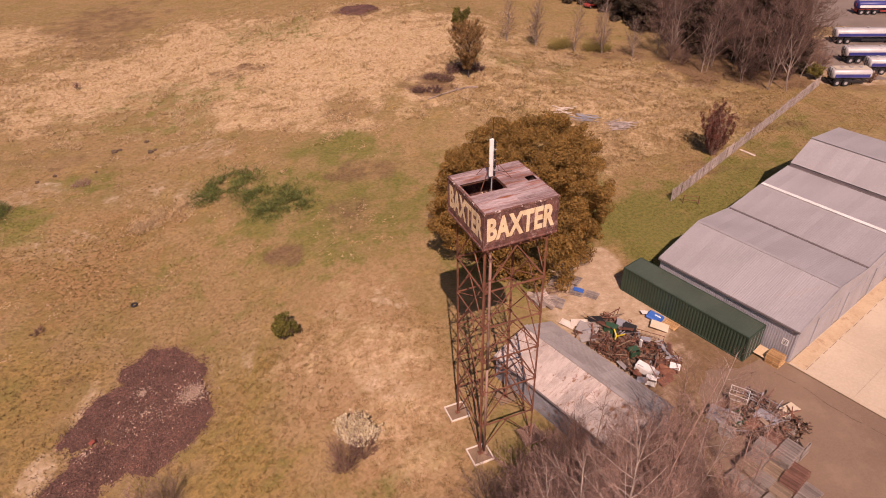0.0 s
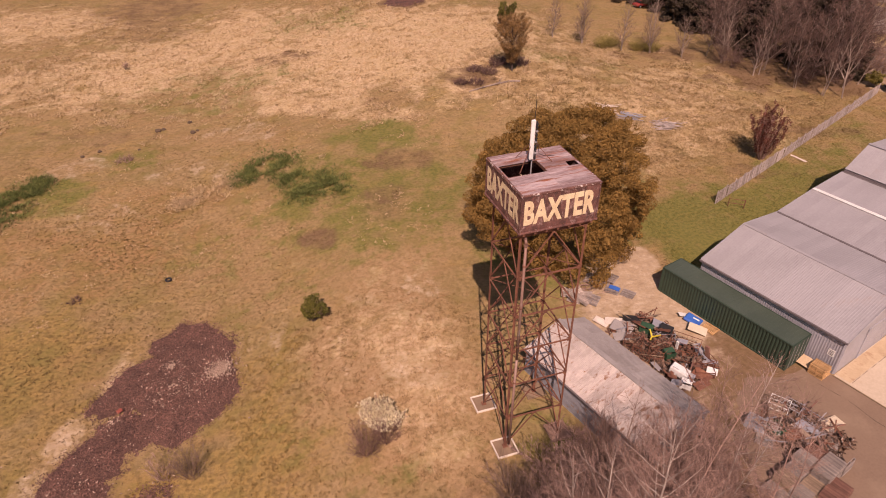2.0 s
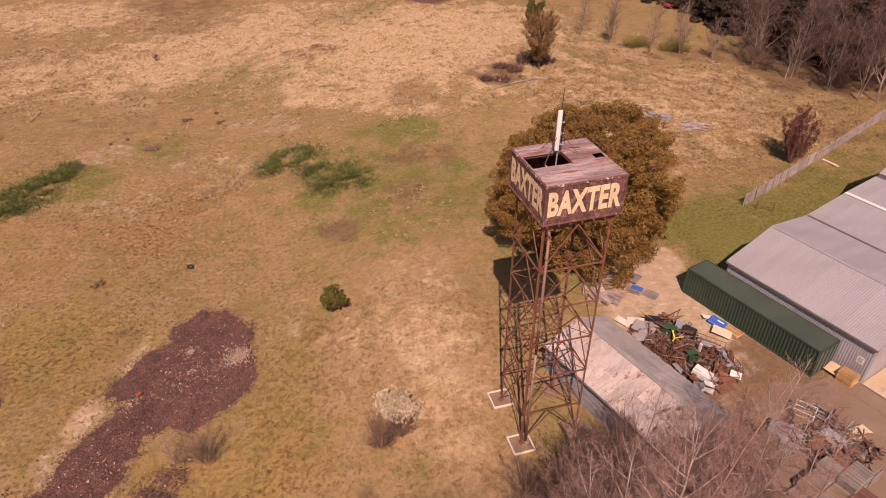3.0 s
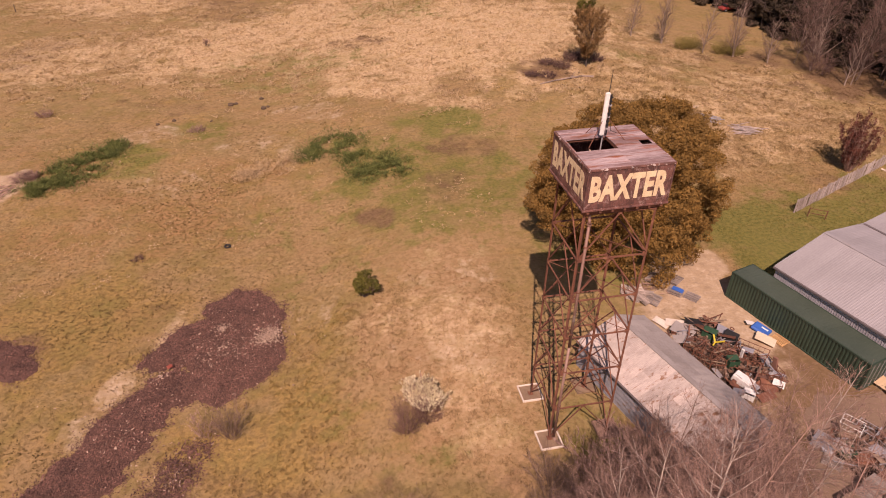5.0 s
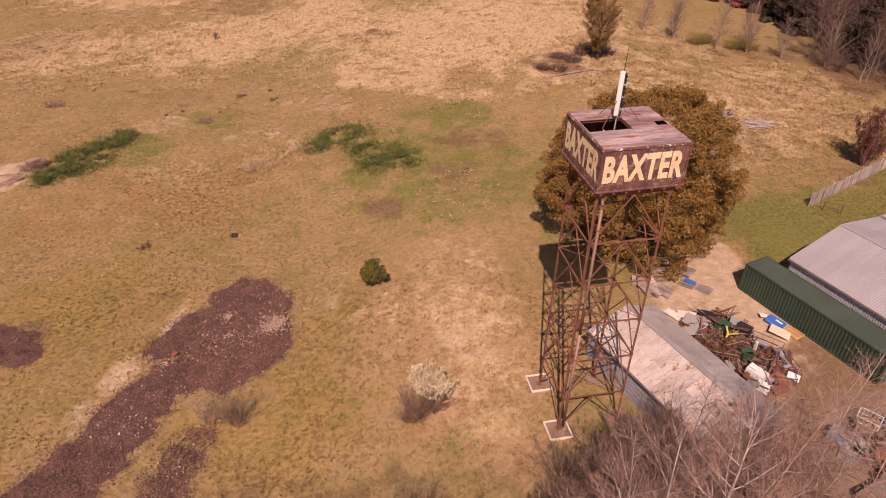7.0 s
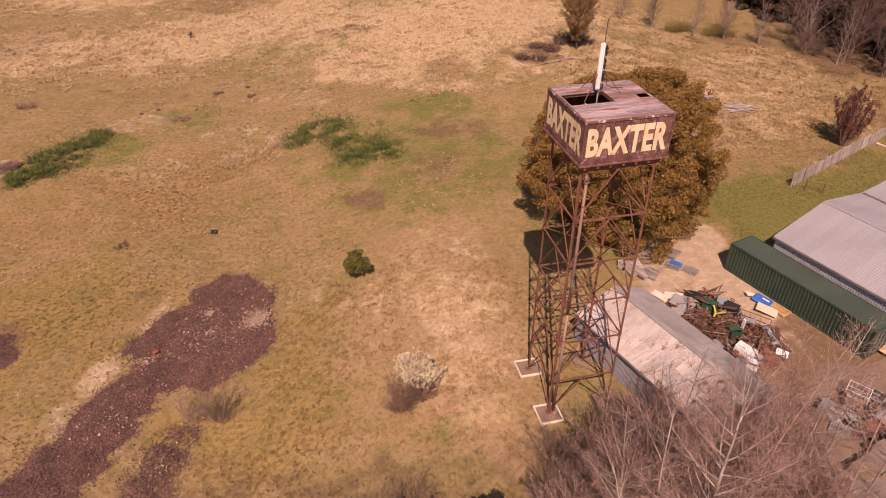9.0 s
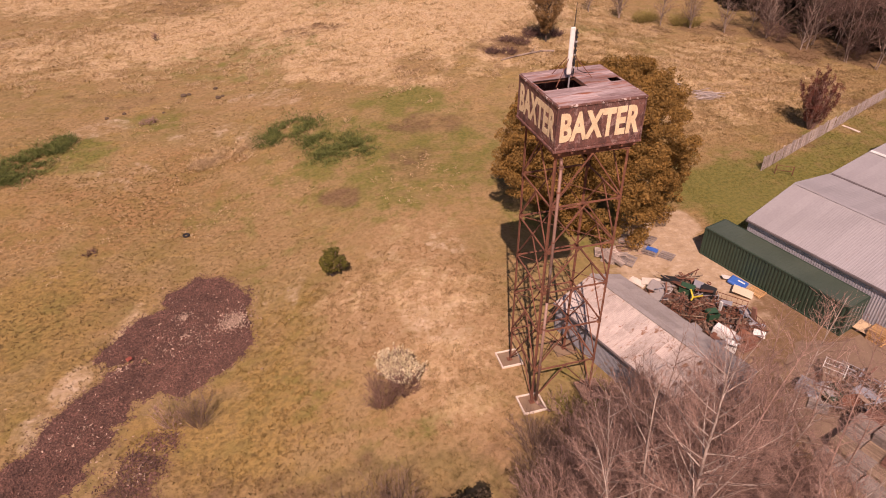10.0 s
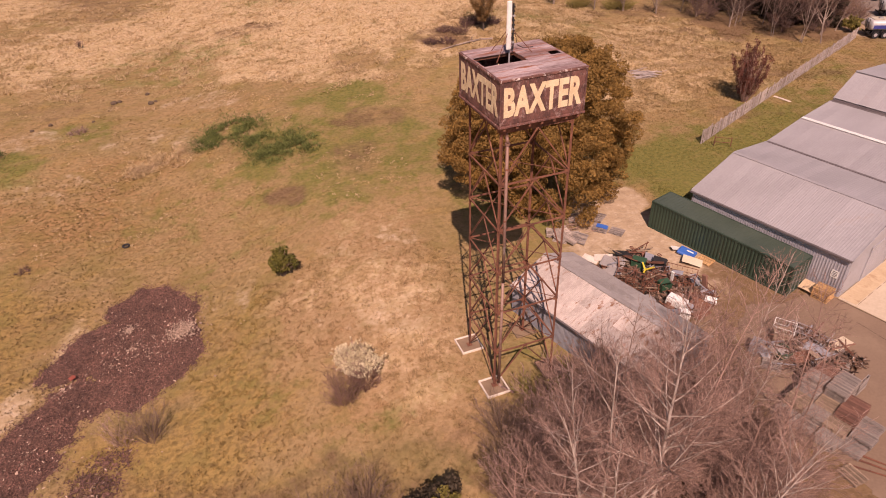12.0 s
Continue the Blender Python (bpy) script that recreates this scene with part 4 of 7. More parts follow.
def fence():
    a, b = Vector((33.72, 23.16, 0)), Vector((76.5, 43.3, 0))
    d = b - a
    n = 24
    t = thing("boundary_fence", pose(a.x, a.y, 0, 0, 0, math.degrees(math.atan2(d.y, d.x))), "long weathered grey panel fence, slightly leaning", "fence")
    w = d.length / n
    rr = random.Random(8)
    for i in range(n + 1):
        part("post", Build().box((i * w, 0.1, 0.76), (0.12, 0.12, 1.6), None, 0, 0.01), FENCE, t)
    for i in range(n):
        lean = Matrix.Translation((i * w, rr.uniform(-0.03, 0.03), rr.uniform(-0.04, 0.05))) @ Matrix.Rotation(rr.uniform(-0.05, 0.05), 4, "X") @ Matrix.Rotation(rr.uniform(-0.012, 0.012), 4, "Y")
        m = 12
        pw = (w - 0.2) / m
        for j in range(m):
            h = 1.5 + rr.uniform(-0.09, 0.07)
            if rr.random() < 0.05:
                h -= rr.uniform(0.3, 1.0)
            part("board", Build().box((0, 0, h / 2), (pw - 0.014, 0.022, h)), FENCE, t, at=lean @ Matrix.Translation((0.1 + (j + 0.5) * pw, (j % 2) * 0.035, 0)) @ Matrix.Rotation(rr.gauss(0, 0.02), 4, "Y"))
        for z in (0.4, 1.25):
            part("rail", Build().box((w / 2, 0.055, z), (w, 0.05, 0.08)), FENCE, t, at=lean)
    return t


fence()


# ---- trees and shrubs ----
def limb_mesh(rng, stems, height, spread, levels, kids, r0, up=0.35, wander=0.16, taper=0.62, min_r=0.008, ratio=0.62, low_first=2):
    """Tapered trunk, with its limbs and twigs as a second build. Returns the trunk and the twig ends."""
    b, twigs, tips = Build(), Build(), []

    def grow(p, d, length, r, level):
        steps = 5 if level == 0 else (4 if level == 1 else 3)
        seg = length / steps
        pts, rad = [p.copy()], [r]
        for i in range(steps):
            w = wander if level < 2 else wander * 0.6
            d = (d + Vector((rng.gauss(0, w), rng.gauss(0, w), rng.gauss(0, w) + up * 0.12))).normalized()
            p = p + d * seg
            pts.append(p.copy())
            rad.append(max(min_r, r * (1 - (1 - taper * 0.45) * (i + 1) / steps)))
            if level < levels:
                first = low_first if level == 0 else 1
                count = kids[level] if i + 1 >= first else 0
                for _ in range(count):
                    ang = rng.uniform(0, 6.283)
                    side = Vector((math.cos(ang), math.sin(ang), 0))
                    side = (side - d * side.dot(d)).normalized()
                    out = (d * rng.uniform(0.55, 1.0) + side * rng.uniform(0.5, 1.0) * spread + Vector((0, 0, up * 0.5))).normalized()
                    left = 1 - 0.45 * (i + 1) / steps
                    grow(p, out, length * ratio * left * rng.uniform(0.7, 1.15), max(min_r, rad[-1] * 0.6), level + 1)
        n = 7 if level == 0 else (5 if level == 1 else 3)
        ring = []
        for k, (q, rr) in enumerate(zip(pts, rad)):
            e = (pts[min(k + 1, steps)] - pts[max(k - 1, 0)]).normalized()
            m = e.to_track_quat("Z", "Y").to_matrix()
            ring += [q + m @ Vector((math.cos(6.2832 * j / n) * rr, math.sin(6.2832 * j / n) * rr, 0)) for j in range(n)]
        (b if level < 1 else twigs).add(ring, [(k * n + j, k * n + (j + 1) % n, (k + 1) * n + (j + 1) % n, (k + 1) * n + j) for k in range(steps) for j in range(n)], 0 if level == 1 else 1)
        tips.append(p)

    starts = stems(rng, height, r0)
    b.stems = len(starts)
    for d, length, r, off in starts:
        grow(Vector(off), Vector(d).normalized(), length, r, 0)
    b.m = [0] * len(b.f)
    b.twigs = twigs
    return b, tips


def one_stem(lean=0.08):
    return lambda rng, h, r: [((rng.gauss(0, lean), rng.gauss(0, lean), 1), h, r, (0, 0, -0.15))]


def many_stems(n, lean=0.3, ring=0.25):
    def stems(rng, h, r):
        out = []
        for i in range(n):
            a = 6.283 * i / n + rng.uniform(-0.4, 0.4)
            k = lean * rng.uniform(0.5, 1.2)
            out.append(((math.cos(a) * k, math.sin(a) * k, 1), h * rng.uniform(0.75, 1.05), r * rng.uniform(0.6, 1.0), (math.cos(a) * ring, math.sin(a) * ring, -0.12)))
        return out
    return stems


def leaf_cloud(rng, blobs, count, size, mt, flat=0.5):
    """Many small leaf faces scattered through the shells of the given clumps (x, y, z, rx, rz)."""
    w = np.array([b[3] * b[3] for b in blobs])
    pick = rng.choice(len(blobs), count, p=w / w.sum())
    bl = np.array(blobs)[pick]
    d = rng.normal(size=(count, 3))
    d /= np.linalg.norm(d, axis=1)[:, None]
    r = 1 - np.abs(rng.normal(0, 0.2, count))
    c = bl[:, :3] + d * r[:, None] * np.stack([bl[:, 3], bl[:, 3], bl[:, 4]], 1)
    nrm = d + rng.normal(0, flat, (count, 3))
    nrm /= np.linalg.norm(nrm, axis=1)[:, None]
    t = np.cross(nrm, rng.normal(size=(count, 3)))
    t /= np.linalg.norm(t, axis=1)[:, None]
    s = np.cross(nrm, t)
    L = size * rng.uniform(0.6, 1.4, count)[:, None]
    W = L * rng.uniform(0.4, 0.7, count)[:, None]
    v = np.stack([c - t * L, c - s * W + nrm * W * 0.25, c + t * L, c + s * W + nrm * W * 0.25], 1).reshape(-1, 3)
    f = np.arange(count * 4).reshape(-1, 4)
    return from_arrays("crown", v, f, mt)


def tree_thing(name, x, y, build, bark, label, category="tree", group="", turn=0.0, z=None):
    t = thing(name, pose(x, y, gz(x, y) if z is None else z, 0, 0, turn), label, category, group)
    if build.stems > 8:
        tagged(part("stem_tangle", build, bark[:1], t, smooth=True), kind="stuff")
    else:
        part("trunk", build, bark[:1], t, smooth=True)
    part("branch_crown", build.twigs, bark, t, "spreading limbs and fine twigs", True)
    return t


def big_evergreen():
    rng, nr = random.Random(11), np.random.RandomState(11)
    b, tips = limb_mesh(rng, one_stem(0.05), 9.0, 1.0, 2, (3, 2), 0.42, 0.25, 0.14)
    t = tree_thing("evergreen_tree", 13.6, 21.2, b, [DARKBARK, DARKBARK], "broad evergreen tree with dense olive-brown foliage")
    blobs = []
    # one tall dome with a lower lobe on its western side
    for count, cx, cy, wide, top, low in ((560, 0.9, -0.6, 7.0, 13.2, 0.3), (260, -3.3, 1.1, 5.0, 10.9, 3.2)):
        mid = top * 0.48
        for k in range(count):
            a, u = nr.uniform(0, 6.283), nr.uniform(-1.0, 1.0)
            bump = 1 + 0.10 * math.sin(3 * a + cx) + 0.07 * math.sin(7 * a + 2)
            rad = wide * bump * math.sqrt(max(0.0, 1 - (max(u, 0) ** 3.2) * 0.9)) * (1.0 if u > -0.5 else 0.9) * nr.uniform(0.74, 1.08)
            z = mid + u * (top - mid if u > 0 else mid - low)
            s = nr.uniform(0.3, 0.9)
            blobs.append((cx + math.cos(a) * rad, cy + math.sin(a) * rad, z, s, s * 0.75))
        for k in range(count // 12):
            a, rad = nr.uniform(0, 6.283), wide * 0.6 * math.sqrt(nr.uniform())
            blobs.append((cx + math.cos(a) * rad, cy + math.sin(a) * rad, nr.uniform(3, top * 0.75), 1.3, 1.1))
        for k in range(count // 9):
            a, rad = nr.uniform(0, 6.283), wide * 0.62 * math.sqrt(nr.uniform())
            blobs.append((cx + math.cos(a) * rad, cy + math.sin(a) * rad, mid + (top - mid) * math.sqrt(1 - (rad / wide) ** 2) * nr.uniform(0.86, 1.0), 0.75, 0.6))
    part("crown", leaf_cloud(nr, blobs, 270000, 0.09, LEAF_OAK, 0.6), None, t, "dense small olive-brown leaves")


big_evergreen()


def bare_tree(seed, x, y, h, label, stems=None, kids=(3, 3, 3), spread=0.85, r0=0.13, group="bare trees by the yard", levels=3, up=0.38, bark=None, fine=0.0095, twig=None):
    b, _ = limb_mesh(random.Random(seed), stems or one_stem(0.1), h, spread * 1.25, levels, kids, r0, up, 0.07, 0.62, fine, 0.58, 1)
    return tree_thing("bare_tree", x, y, b, [bark or BARK, twig or TWIG], label, "tree", group)


def sweep(b, pts, r0, r1, n, slot):
    """A tapered, many-jointed branch through the given points."""
    k = len(pts) - 1
    ring = []
    for i, q in enumerate(pts):
        r = r0 + (r1 - r0) * i / k
        m = (pts[min(i + 1, k)] - pts[max(i - 1, 0)]).to_track_quat("Z", "Y").to_matrix()
        ring += [q + m @ Vector((math.cos(6.2832 * j / n) * r, math.sin(6.2832 * j / n) * r, 0)) for j in range(n)]
    b.add(ring, [(i * n + j, i * n + (j + 1) % n, (i + 1) * n + (j + 1) % n, (i + 1) * n + j) for i in range(k) for j in range(n)], slot)


def run(rng, p, d, length, steps, wander, rise):
    pts = [p.copy()]
    for _ in range(steps):
        d = (d + Vector((rng.gauss(0, wander), rng.gauss(0, wander), rng.gauss(0, wander) + rise))).normalized()
        p = p + d * (length / steps)
        pts.append(p.copy())
    return pts


def along(pts, f):
    f *= len(pts) - 1
    i = min(int(f), len(pts) - 2)
    return pts[i].lerp(pts[i + 1], f - i), (pts[i + 1] - pts[i]).normalized()


def aside(rng, d, angle, turn):
    """A direction that leaves d by an angle, turned about it."""
    a = d.cross(Vector((0, 0, 1)) if abs(d.z) < 0.95 else Vector((1, 0, 0))).normalized()
    c = d.cross(a)
    return (d * math.cos(angle) + (a * math.cos(turn) + c * math.sin(turn)) * math.sin(angle)).normalized()


def twiggy_tree(seed, x, y, h, label, stems, limbs=20, reach=3.2, r0=0.13, first=0.35, bark=None, close=0.17, angle=0.95, group="bare trees by the yard", shoots=None, heavy=1.0):
    """Leafless tree: stems that run on to the top, long limbs, side shoots and fine straight twigs."""
    rng = random.Random(seed)
    trunk, crown = Build(), Build()
    trunk.stems = len(stems)
    for dx, dy, frac in stems:
        d = Vector((dx, dy, 1)).normalized()
        r = r0 * (0.7 + 0.3 * frac)
        stem = run(rng, Vector((dx * 0.5, dy * 0.5, -0.15)), d, h * frac, 9, 0.035, 0.015)
        sweep(trunk, stem, r, 0.012, 7, 0)
        for k in range(limbs):
            f = first + (0.97 - first) * (k + rng.uniform(0, 0.9)) / limbs
            q, e = along(stem, f)
            length = reach * (0.28 + 0.72 * ((1 - f) / (1 - first)) ** 0.75) * rng.uniform(0.65, 1.15) * (0.75 + 0.25 * frac)
            limb = run(rng, q, aside(rng, e, angle * rng.uniform(0.65, 1.1), k * 2.4 + rng.uniform(-0.5, 0.5)), length, 6, 0.06, 0.05)
            lr = min(r * (1 - f) * 0.44 + 0.01 * heavy, 0.05)
            sweep(crown, limb, lr, 0.006 * heavy, 5, 0)
            m = max(3, int(length / (close * 1.15)))
            for j in range(m):
                g = 0.18 + 0.8 * (j + rng.uniform(0, 0.8)) / m
                q2, e2 = along(limb, min(g, 0.99))
                ln = (0.35 + 0.42 * length * (1 - g)) * rng.uniform(0.7, 1.25)
                shoot = run(rng, q2, aside(rng, e2, rng.uniform(0.5, 0.95), math.pi * (j % 2) + rng.uniform(-0.9, 0.9)), ln, 3, 0.08, 0.05)
                sweep(crown, shoot, max(0.0075 * heavy, lr * 0.36), 0.005 * heavy, 3, 1)
                for i in range(max(2, int(ln / close))):
                    w = rng.uniform(0.15, 1.0)
                    q3, e3 = along(shoot, w * 0.99)
                    twig = run(rng, q3, aside(rng, e3, rng.uniform(0.35, 0.85), rng.uniform(0, 6.283)), rng.uniform(0.22, 0.62), 2, 0.1, 0.06)
                    sweep(crown, twig, 0.0055 * heavy, 0.004 * heavy, 3, 1)
    trunk.twigs = crown
    return tree_thing("bare_tree", x, y, trunk, [bark or BARK, shoots or TWIG], label, "tree", group)


ONE, PAIR = [(0.0, 0.0, 1.0)], [(0.1, 0.05, 1.0), (-0.16, -0.04, 0.85)]
FAN = [(0.06, 0.1, 1.0), (-0.3, 0.02, 0.92), (0.22, -0.18, 0.85), (-0.1, -0.26, 0.8), (-0.16, 0.24, 0.82)]
twiggy_tree(21, 2.0, -12.7, 14.8, "tall leafless tree with one straight pale trunk", ONE, 40, 4.8, 0.16, 0.32)
twiggy_tree(22, 0.0, -11.7, 13.2, "tall leafless tree with several pale ascending stems", FAN, 15, 3.6, 0.10, 0.38)
twiggy_tree(23, 3.6, -14.8, 10.6, "leafless tree with long limbs leaning over the pallets", [(0.42, 0.06, 1.0), (0.2, -0.1, 0.9)], 20, 3.8, 0.10, 0.4)
twiggy_tree(24, 4.3, -11.2, 14.8, "slender pale leafless tree leaning towards the old shed", [(0.25, 0.2, 1.0)], 32, 2.9, 0.055, 0.25, TWIG)
twiggy_tree(25, 9.2, -12.8, 13.0, "slender leafless tree rising over the pallets", [(0.12, 0.08, 1.0)], 30, 2.8, 0.05, 0.22, TWIG)
twiggy_tree(31, 9.4, -9.4, 12.4, "slender leafless tree with thin pale limbs", [(0.12, 0.12, 1.0), (0.2, -0.02, 0.8)], 24, 2.5, 0.05, 0.25)
twiggy_tree(26, -2.0, -11.4, 9.6, "leafless tree with many thin pale stems", FAN, 10, 2.7, 0.06, 0.35, TWIG)
twiggy_tree(27, 12.2, -5.2, 9.2, "slim leafless tree with a grey-brown trunk", ONE, 18, 2.0, 0.05, 0.35, TWIG)
twiggy_tree(28, 14.6, -6.6, 8.0, "slim leafless tree among the pallets", ONE, 16, 1.7, 0.045, 0.35, TWIG)
twiggy_tree(37, 13.6, -10.2, 9.6, "thin leafless tree with fine brown twigs", [(0.06, 0.02, 1.0)], 18, 2.0, 0.05, 0.4, TWIG)
twiggy_tree(38, 4.2, -8.6, 9.4, "leafless tree with dense fine reddish twigs", PAIR, 20, 2.8, 0.06, 0.3, TWIG)
twiggy_tree(39, 9.0, -6.6, 7.6, "leafless tree with fine brown twigs over the shed", PAIR, 16, 2.2, 0.05, 0.3, TWIG)
twiggy_tree(40, 7.4, -10.6, 9.4, "leafless tree with dense fine purple-brown twigs", PAIR, 20, 2.8, 0.06, 0.3, TWIG)
twiggy_tree(29, -0.4, -7.6, 6.4, "low leafless thicket beside the tower footing", FAN, 10, 2.1, 0.04, 0.2, DARKTWIG)
twiggy_tree(30, 4.0, -5.4, 6.0, "low leafless tree against the shed wall", FAN, 10, 1.9, 0.04, 0.2, DARKTWIG, 0.17, 0.95, "bare trees by the yard", DARKTWIG)
twiggy_tree(33, 7.4, -5.6, 6.0, "low leafless tree against the shed roof", FAN, 10, 2.0, 0.04, 0.2, DARKTWIG, 0.17, 0.95, "bare trees by the yard", REDTWIG)
twiggy_tree(41, 5.6, -5.0, 8.2, "leafless tree with fine dark twigs over the shed", FAN, 11, 2.2, 0.04, 0.3, DARKTWIG, 0.17, 0.95, "bare trees by the yard", REDTWIG)
twiggy_tree(42, 9.6, -5.0, 7.4, "leafless tree with fine reddish twigs beside the shed", FAN, 10, 2.0, 0.04, 0.3, TWIG, 0.17, 0.95, "bare trees by the yard", REDTWIG)
twiggy_tree(34, 2.0, -8.4, 8.0, "leafless tree with slender ascending stems", FAN, 11, 2.2, 0.05, 0.3, TWIG)
twiggy_tree(36, 6.4, -13.4, 8.0, "leafless tree with fine brown twigs by the pallets", PAIR, 18, 2.8, 0.055, 0.3, TWIG)
twiggy_tree(35, 11.4, -8.2, 7.2, "leafless tree with thin reddish twigs over the yard", PAIR, 14, 2.0, 0.045, 0.3, TWIG)


rs = random.Random(88)
scrub = [copy_thing(ob, pose(x, y, gz(x, y), 0, 0, rs.uniform(0, 360)) @ Matrix.Scale(rs.uniform(0.7, 1.25), 4)) for ob, (x, y) in zip(
    [bare_tree(35, 2.6, -8.0, 3.2, "low leafless brown scrub under bare trees", many_stems(12, 0.5, 0.5), (2, 2, 1), 0.7, 0.022, "scrub under the trees", 3, 0.5, TWIG),
     bare_tree(36, 8.0, -8.6, 3.4, "low leafless reddish scrub under bare trees", many_stems(12, 0.5, 0.6), (2, 2, 1), 0.7, 0.022, "scrub under the trees", 3, 0.5, TWIG)] * 20,
    ((1.2, -8.2), (4.0, -8.8), (5.6, -7.4), (3.6, -5.0), (6.6, -9.6), (7.0, -6.2), (9.4, -9.4), (9.2, -7.0), (0.2, -9.2), (2.8, -10.6), (-0.4, -7.6), (1.6, -6.2),
     (6.0, -11.4), (8.6, -12.0), (4.4, -12.2), (11.0, -5.4), (5.0, -3.6), (2.2, -4.2),
     (9.6, -11.2), (10.8, -9.4), (7.4, -13.0), (-1.4, -8.8), (3.4, -7.2), (7.8, -10.8), (5.2, -9.0), (9.8, -8.0), (10.6, -12.6)))]


def shrub(name, seed, x, y, h, rad, mt, label, leaves=6000, size=0.07, low=0.0, category="shrub", stems=8, bark=None, squash=1.0, fill=1.0):
    rng, nr = random.Random(seed), np.random.RandomState(seed)
    b, tips = limb_mesh(rng, many_stems(stems, 0.55 * rad / h + 0.12, 0.12), h * 0.85, 0.75, 2, (2, 2), 0.035, 0.35, 0.1, 0.6, 0.008)
    t = tree_thing(name, x, y, b, [bark or DARKBARK, TWIG], label, category)
    if leaves:
        ends = [p for p in tips if p.z > low * h]
        rng.shuffle(ends)
        blobs = [(p.x, p.y, p.z, rad * rng.uniform(0.07, 0.17) * fill, rad * rng.uniform(0.08, 0.2) * squash * fill) for p in ends[:220]]
        part("crown", leaf_cloud(nr, blobs, leaves, size, mt, 0.7), None, t)
    return t


def blossom_shrub(x, y):
    """Twiggy shrub in flower over its whole rounded top."""
    rng, nr = random.Random(42), np.random.RandomState(42)

    def stems(rng, h, r):
        out = []
        for i in range(64):
            a, k = i * 2.4, math.sqrt((i + 0.5) / 64)
            out.append(((math.cos(a) * k * 0.55 + 0.12, math.sin(a) * k * 0.55 + 0.1, 1), h * rng.uniform(0.72, 1.08) * (1.05 - 0.2 * k), r * rng.uniform(0.5, 1.0), (math.cos(a) * k * 0.35, math.sin(a) * k * 0.35, -0.1)))
        return out

    b, tips = limb_mesh(rng, stems, 1.95, 0.6, 2, (2, 3), 0.017, 0.45, 0.12, 0.6, 0.007)
    t = tree_thing("blossom_shrub", x, y, b, [TWIG, TWIG], "shrub with creamy white blossom over bare twigs", "shrub")
    flowers = [p for p in tips if p.z > 0.95 + rng.gauss(0, 0.2) and 0.8 * p.y + 0.5 * p.x > -0.75 + rng.gauss(0, 0.25)]
    blobs = [(p.x, p.y, p.z, rng.uniform(0.04, 0.08), rng.uniform(0.08, 0.2)) for p in flowers if rng.random() < 0.5]
    part("blossom", leaf_cloud(nr, blobs, 21000, 0.047, BLOSSOM, 0.8), None, t, "creamy white blossom")


def thin_bush(seed, x, y, h, wide, label, bark, count=60):
    """Leafless bush of many fine upright shoots that fan out."""
    rng = random.Random(seed)
    core, crown = Build(), Build()
    core.stems = count
    for i in range(count):
        a, k = i * 2.4 + rng.uniform(-0.3, 0.3), math.sqrt(rng.uniform(0.0, 1.0))
        d = Vector((math.cos(a) * k * wide / h, math.sin(a) * k * wide / h, 1)).normalized()
        stem = run(rng, Vector((math.cos(a) * k * wide * 0.3, math.sin(a) * k * wide * 0.3, -0.08)), d, h * rng.uniform(0.65, 1.08), 5, 0.06, 0.02)
        sweep(core, stem, rng.uniform(0.012, 0.022), 0.006, 4, 0)
        for j in range(7):
            q, e = along(stem, rng.uniform(0.2, 0.98))
            sh = run(rng, q, aside(rng, e, rng.uniform(0.35, 0.8), rng.uniform(0, 6.283)), h * rng.uniform(0.14, 0.34), 3, 0.1, 0.06)
            sweep(crown, sh, 0.008, 0.005, 3, 1)
            for _ in range(3):
                q2, e2 = along(sh, rng.uniform(0.2, 0.98))
                sweep(crown, run(rng, q2, aside(rng, e2, rng.uniform(0.4, 0.8), rng.uniform(0, 6.283)), rng.uniform(0.12, 0.3), 2, 0.1, 0.05), 0.0065, 0.0045, 3, 1)
    core.twigs = crown
    return tree_thing("bare_bush", x, y, core, [bark, bark], label, "bush")


shrub("green_shrub", 41, -10.5, 18.6, 2.1, 0.92, LEAF_GREEN, "round dark green shrub alone in the paddock", 12000, 0.07, 0.0, "shrub", 18, None, 1.0, 1.9)
blossom_shrub(-7.7, 4.5)
# scrub whose dark twigs also fill in for the trees' shadow on the grass
for k, (x, y, h) in enumerate(((-1.0, -3.4, 2.2), (-1.6, -5.6, 2.6), (-2.4, -7.6, 2.6), (0.6, -4.6, 2.4), (-0.4, -6.0, 3.0))):
    thin_bush(170 + k, x, y, h, 1.6, "leafless scrub, dark twigs also standing for shadow, at the edge of the bare trees", DARKTWIG, 44)
thin_bush(58, -8.9, 3.1, 2.2, 1.5, "leafless brown bush beside the blossoming shrub", REDTWIG, 48)
thin_bush(63, -7.5, 3.6, 1.8, 1.5, "leafless brown shoots under the blossoming shrub", REDTWIG, 44)
thin_bush(43, -21.0, 6.6, 2.7, 1.5, "leafless bush with dark grey-brown twigs by the mulch", DARKTWIG, 34)
thin_bush(59, -22.9, 7.0, 2.3, 1.3, "thin pale leafless bush at the mulch edge", TWIG, 20)


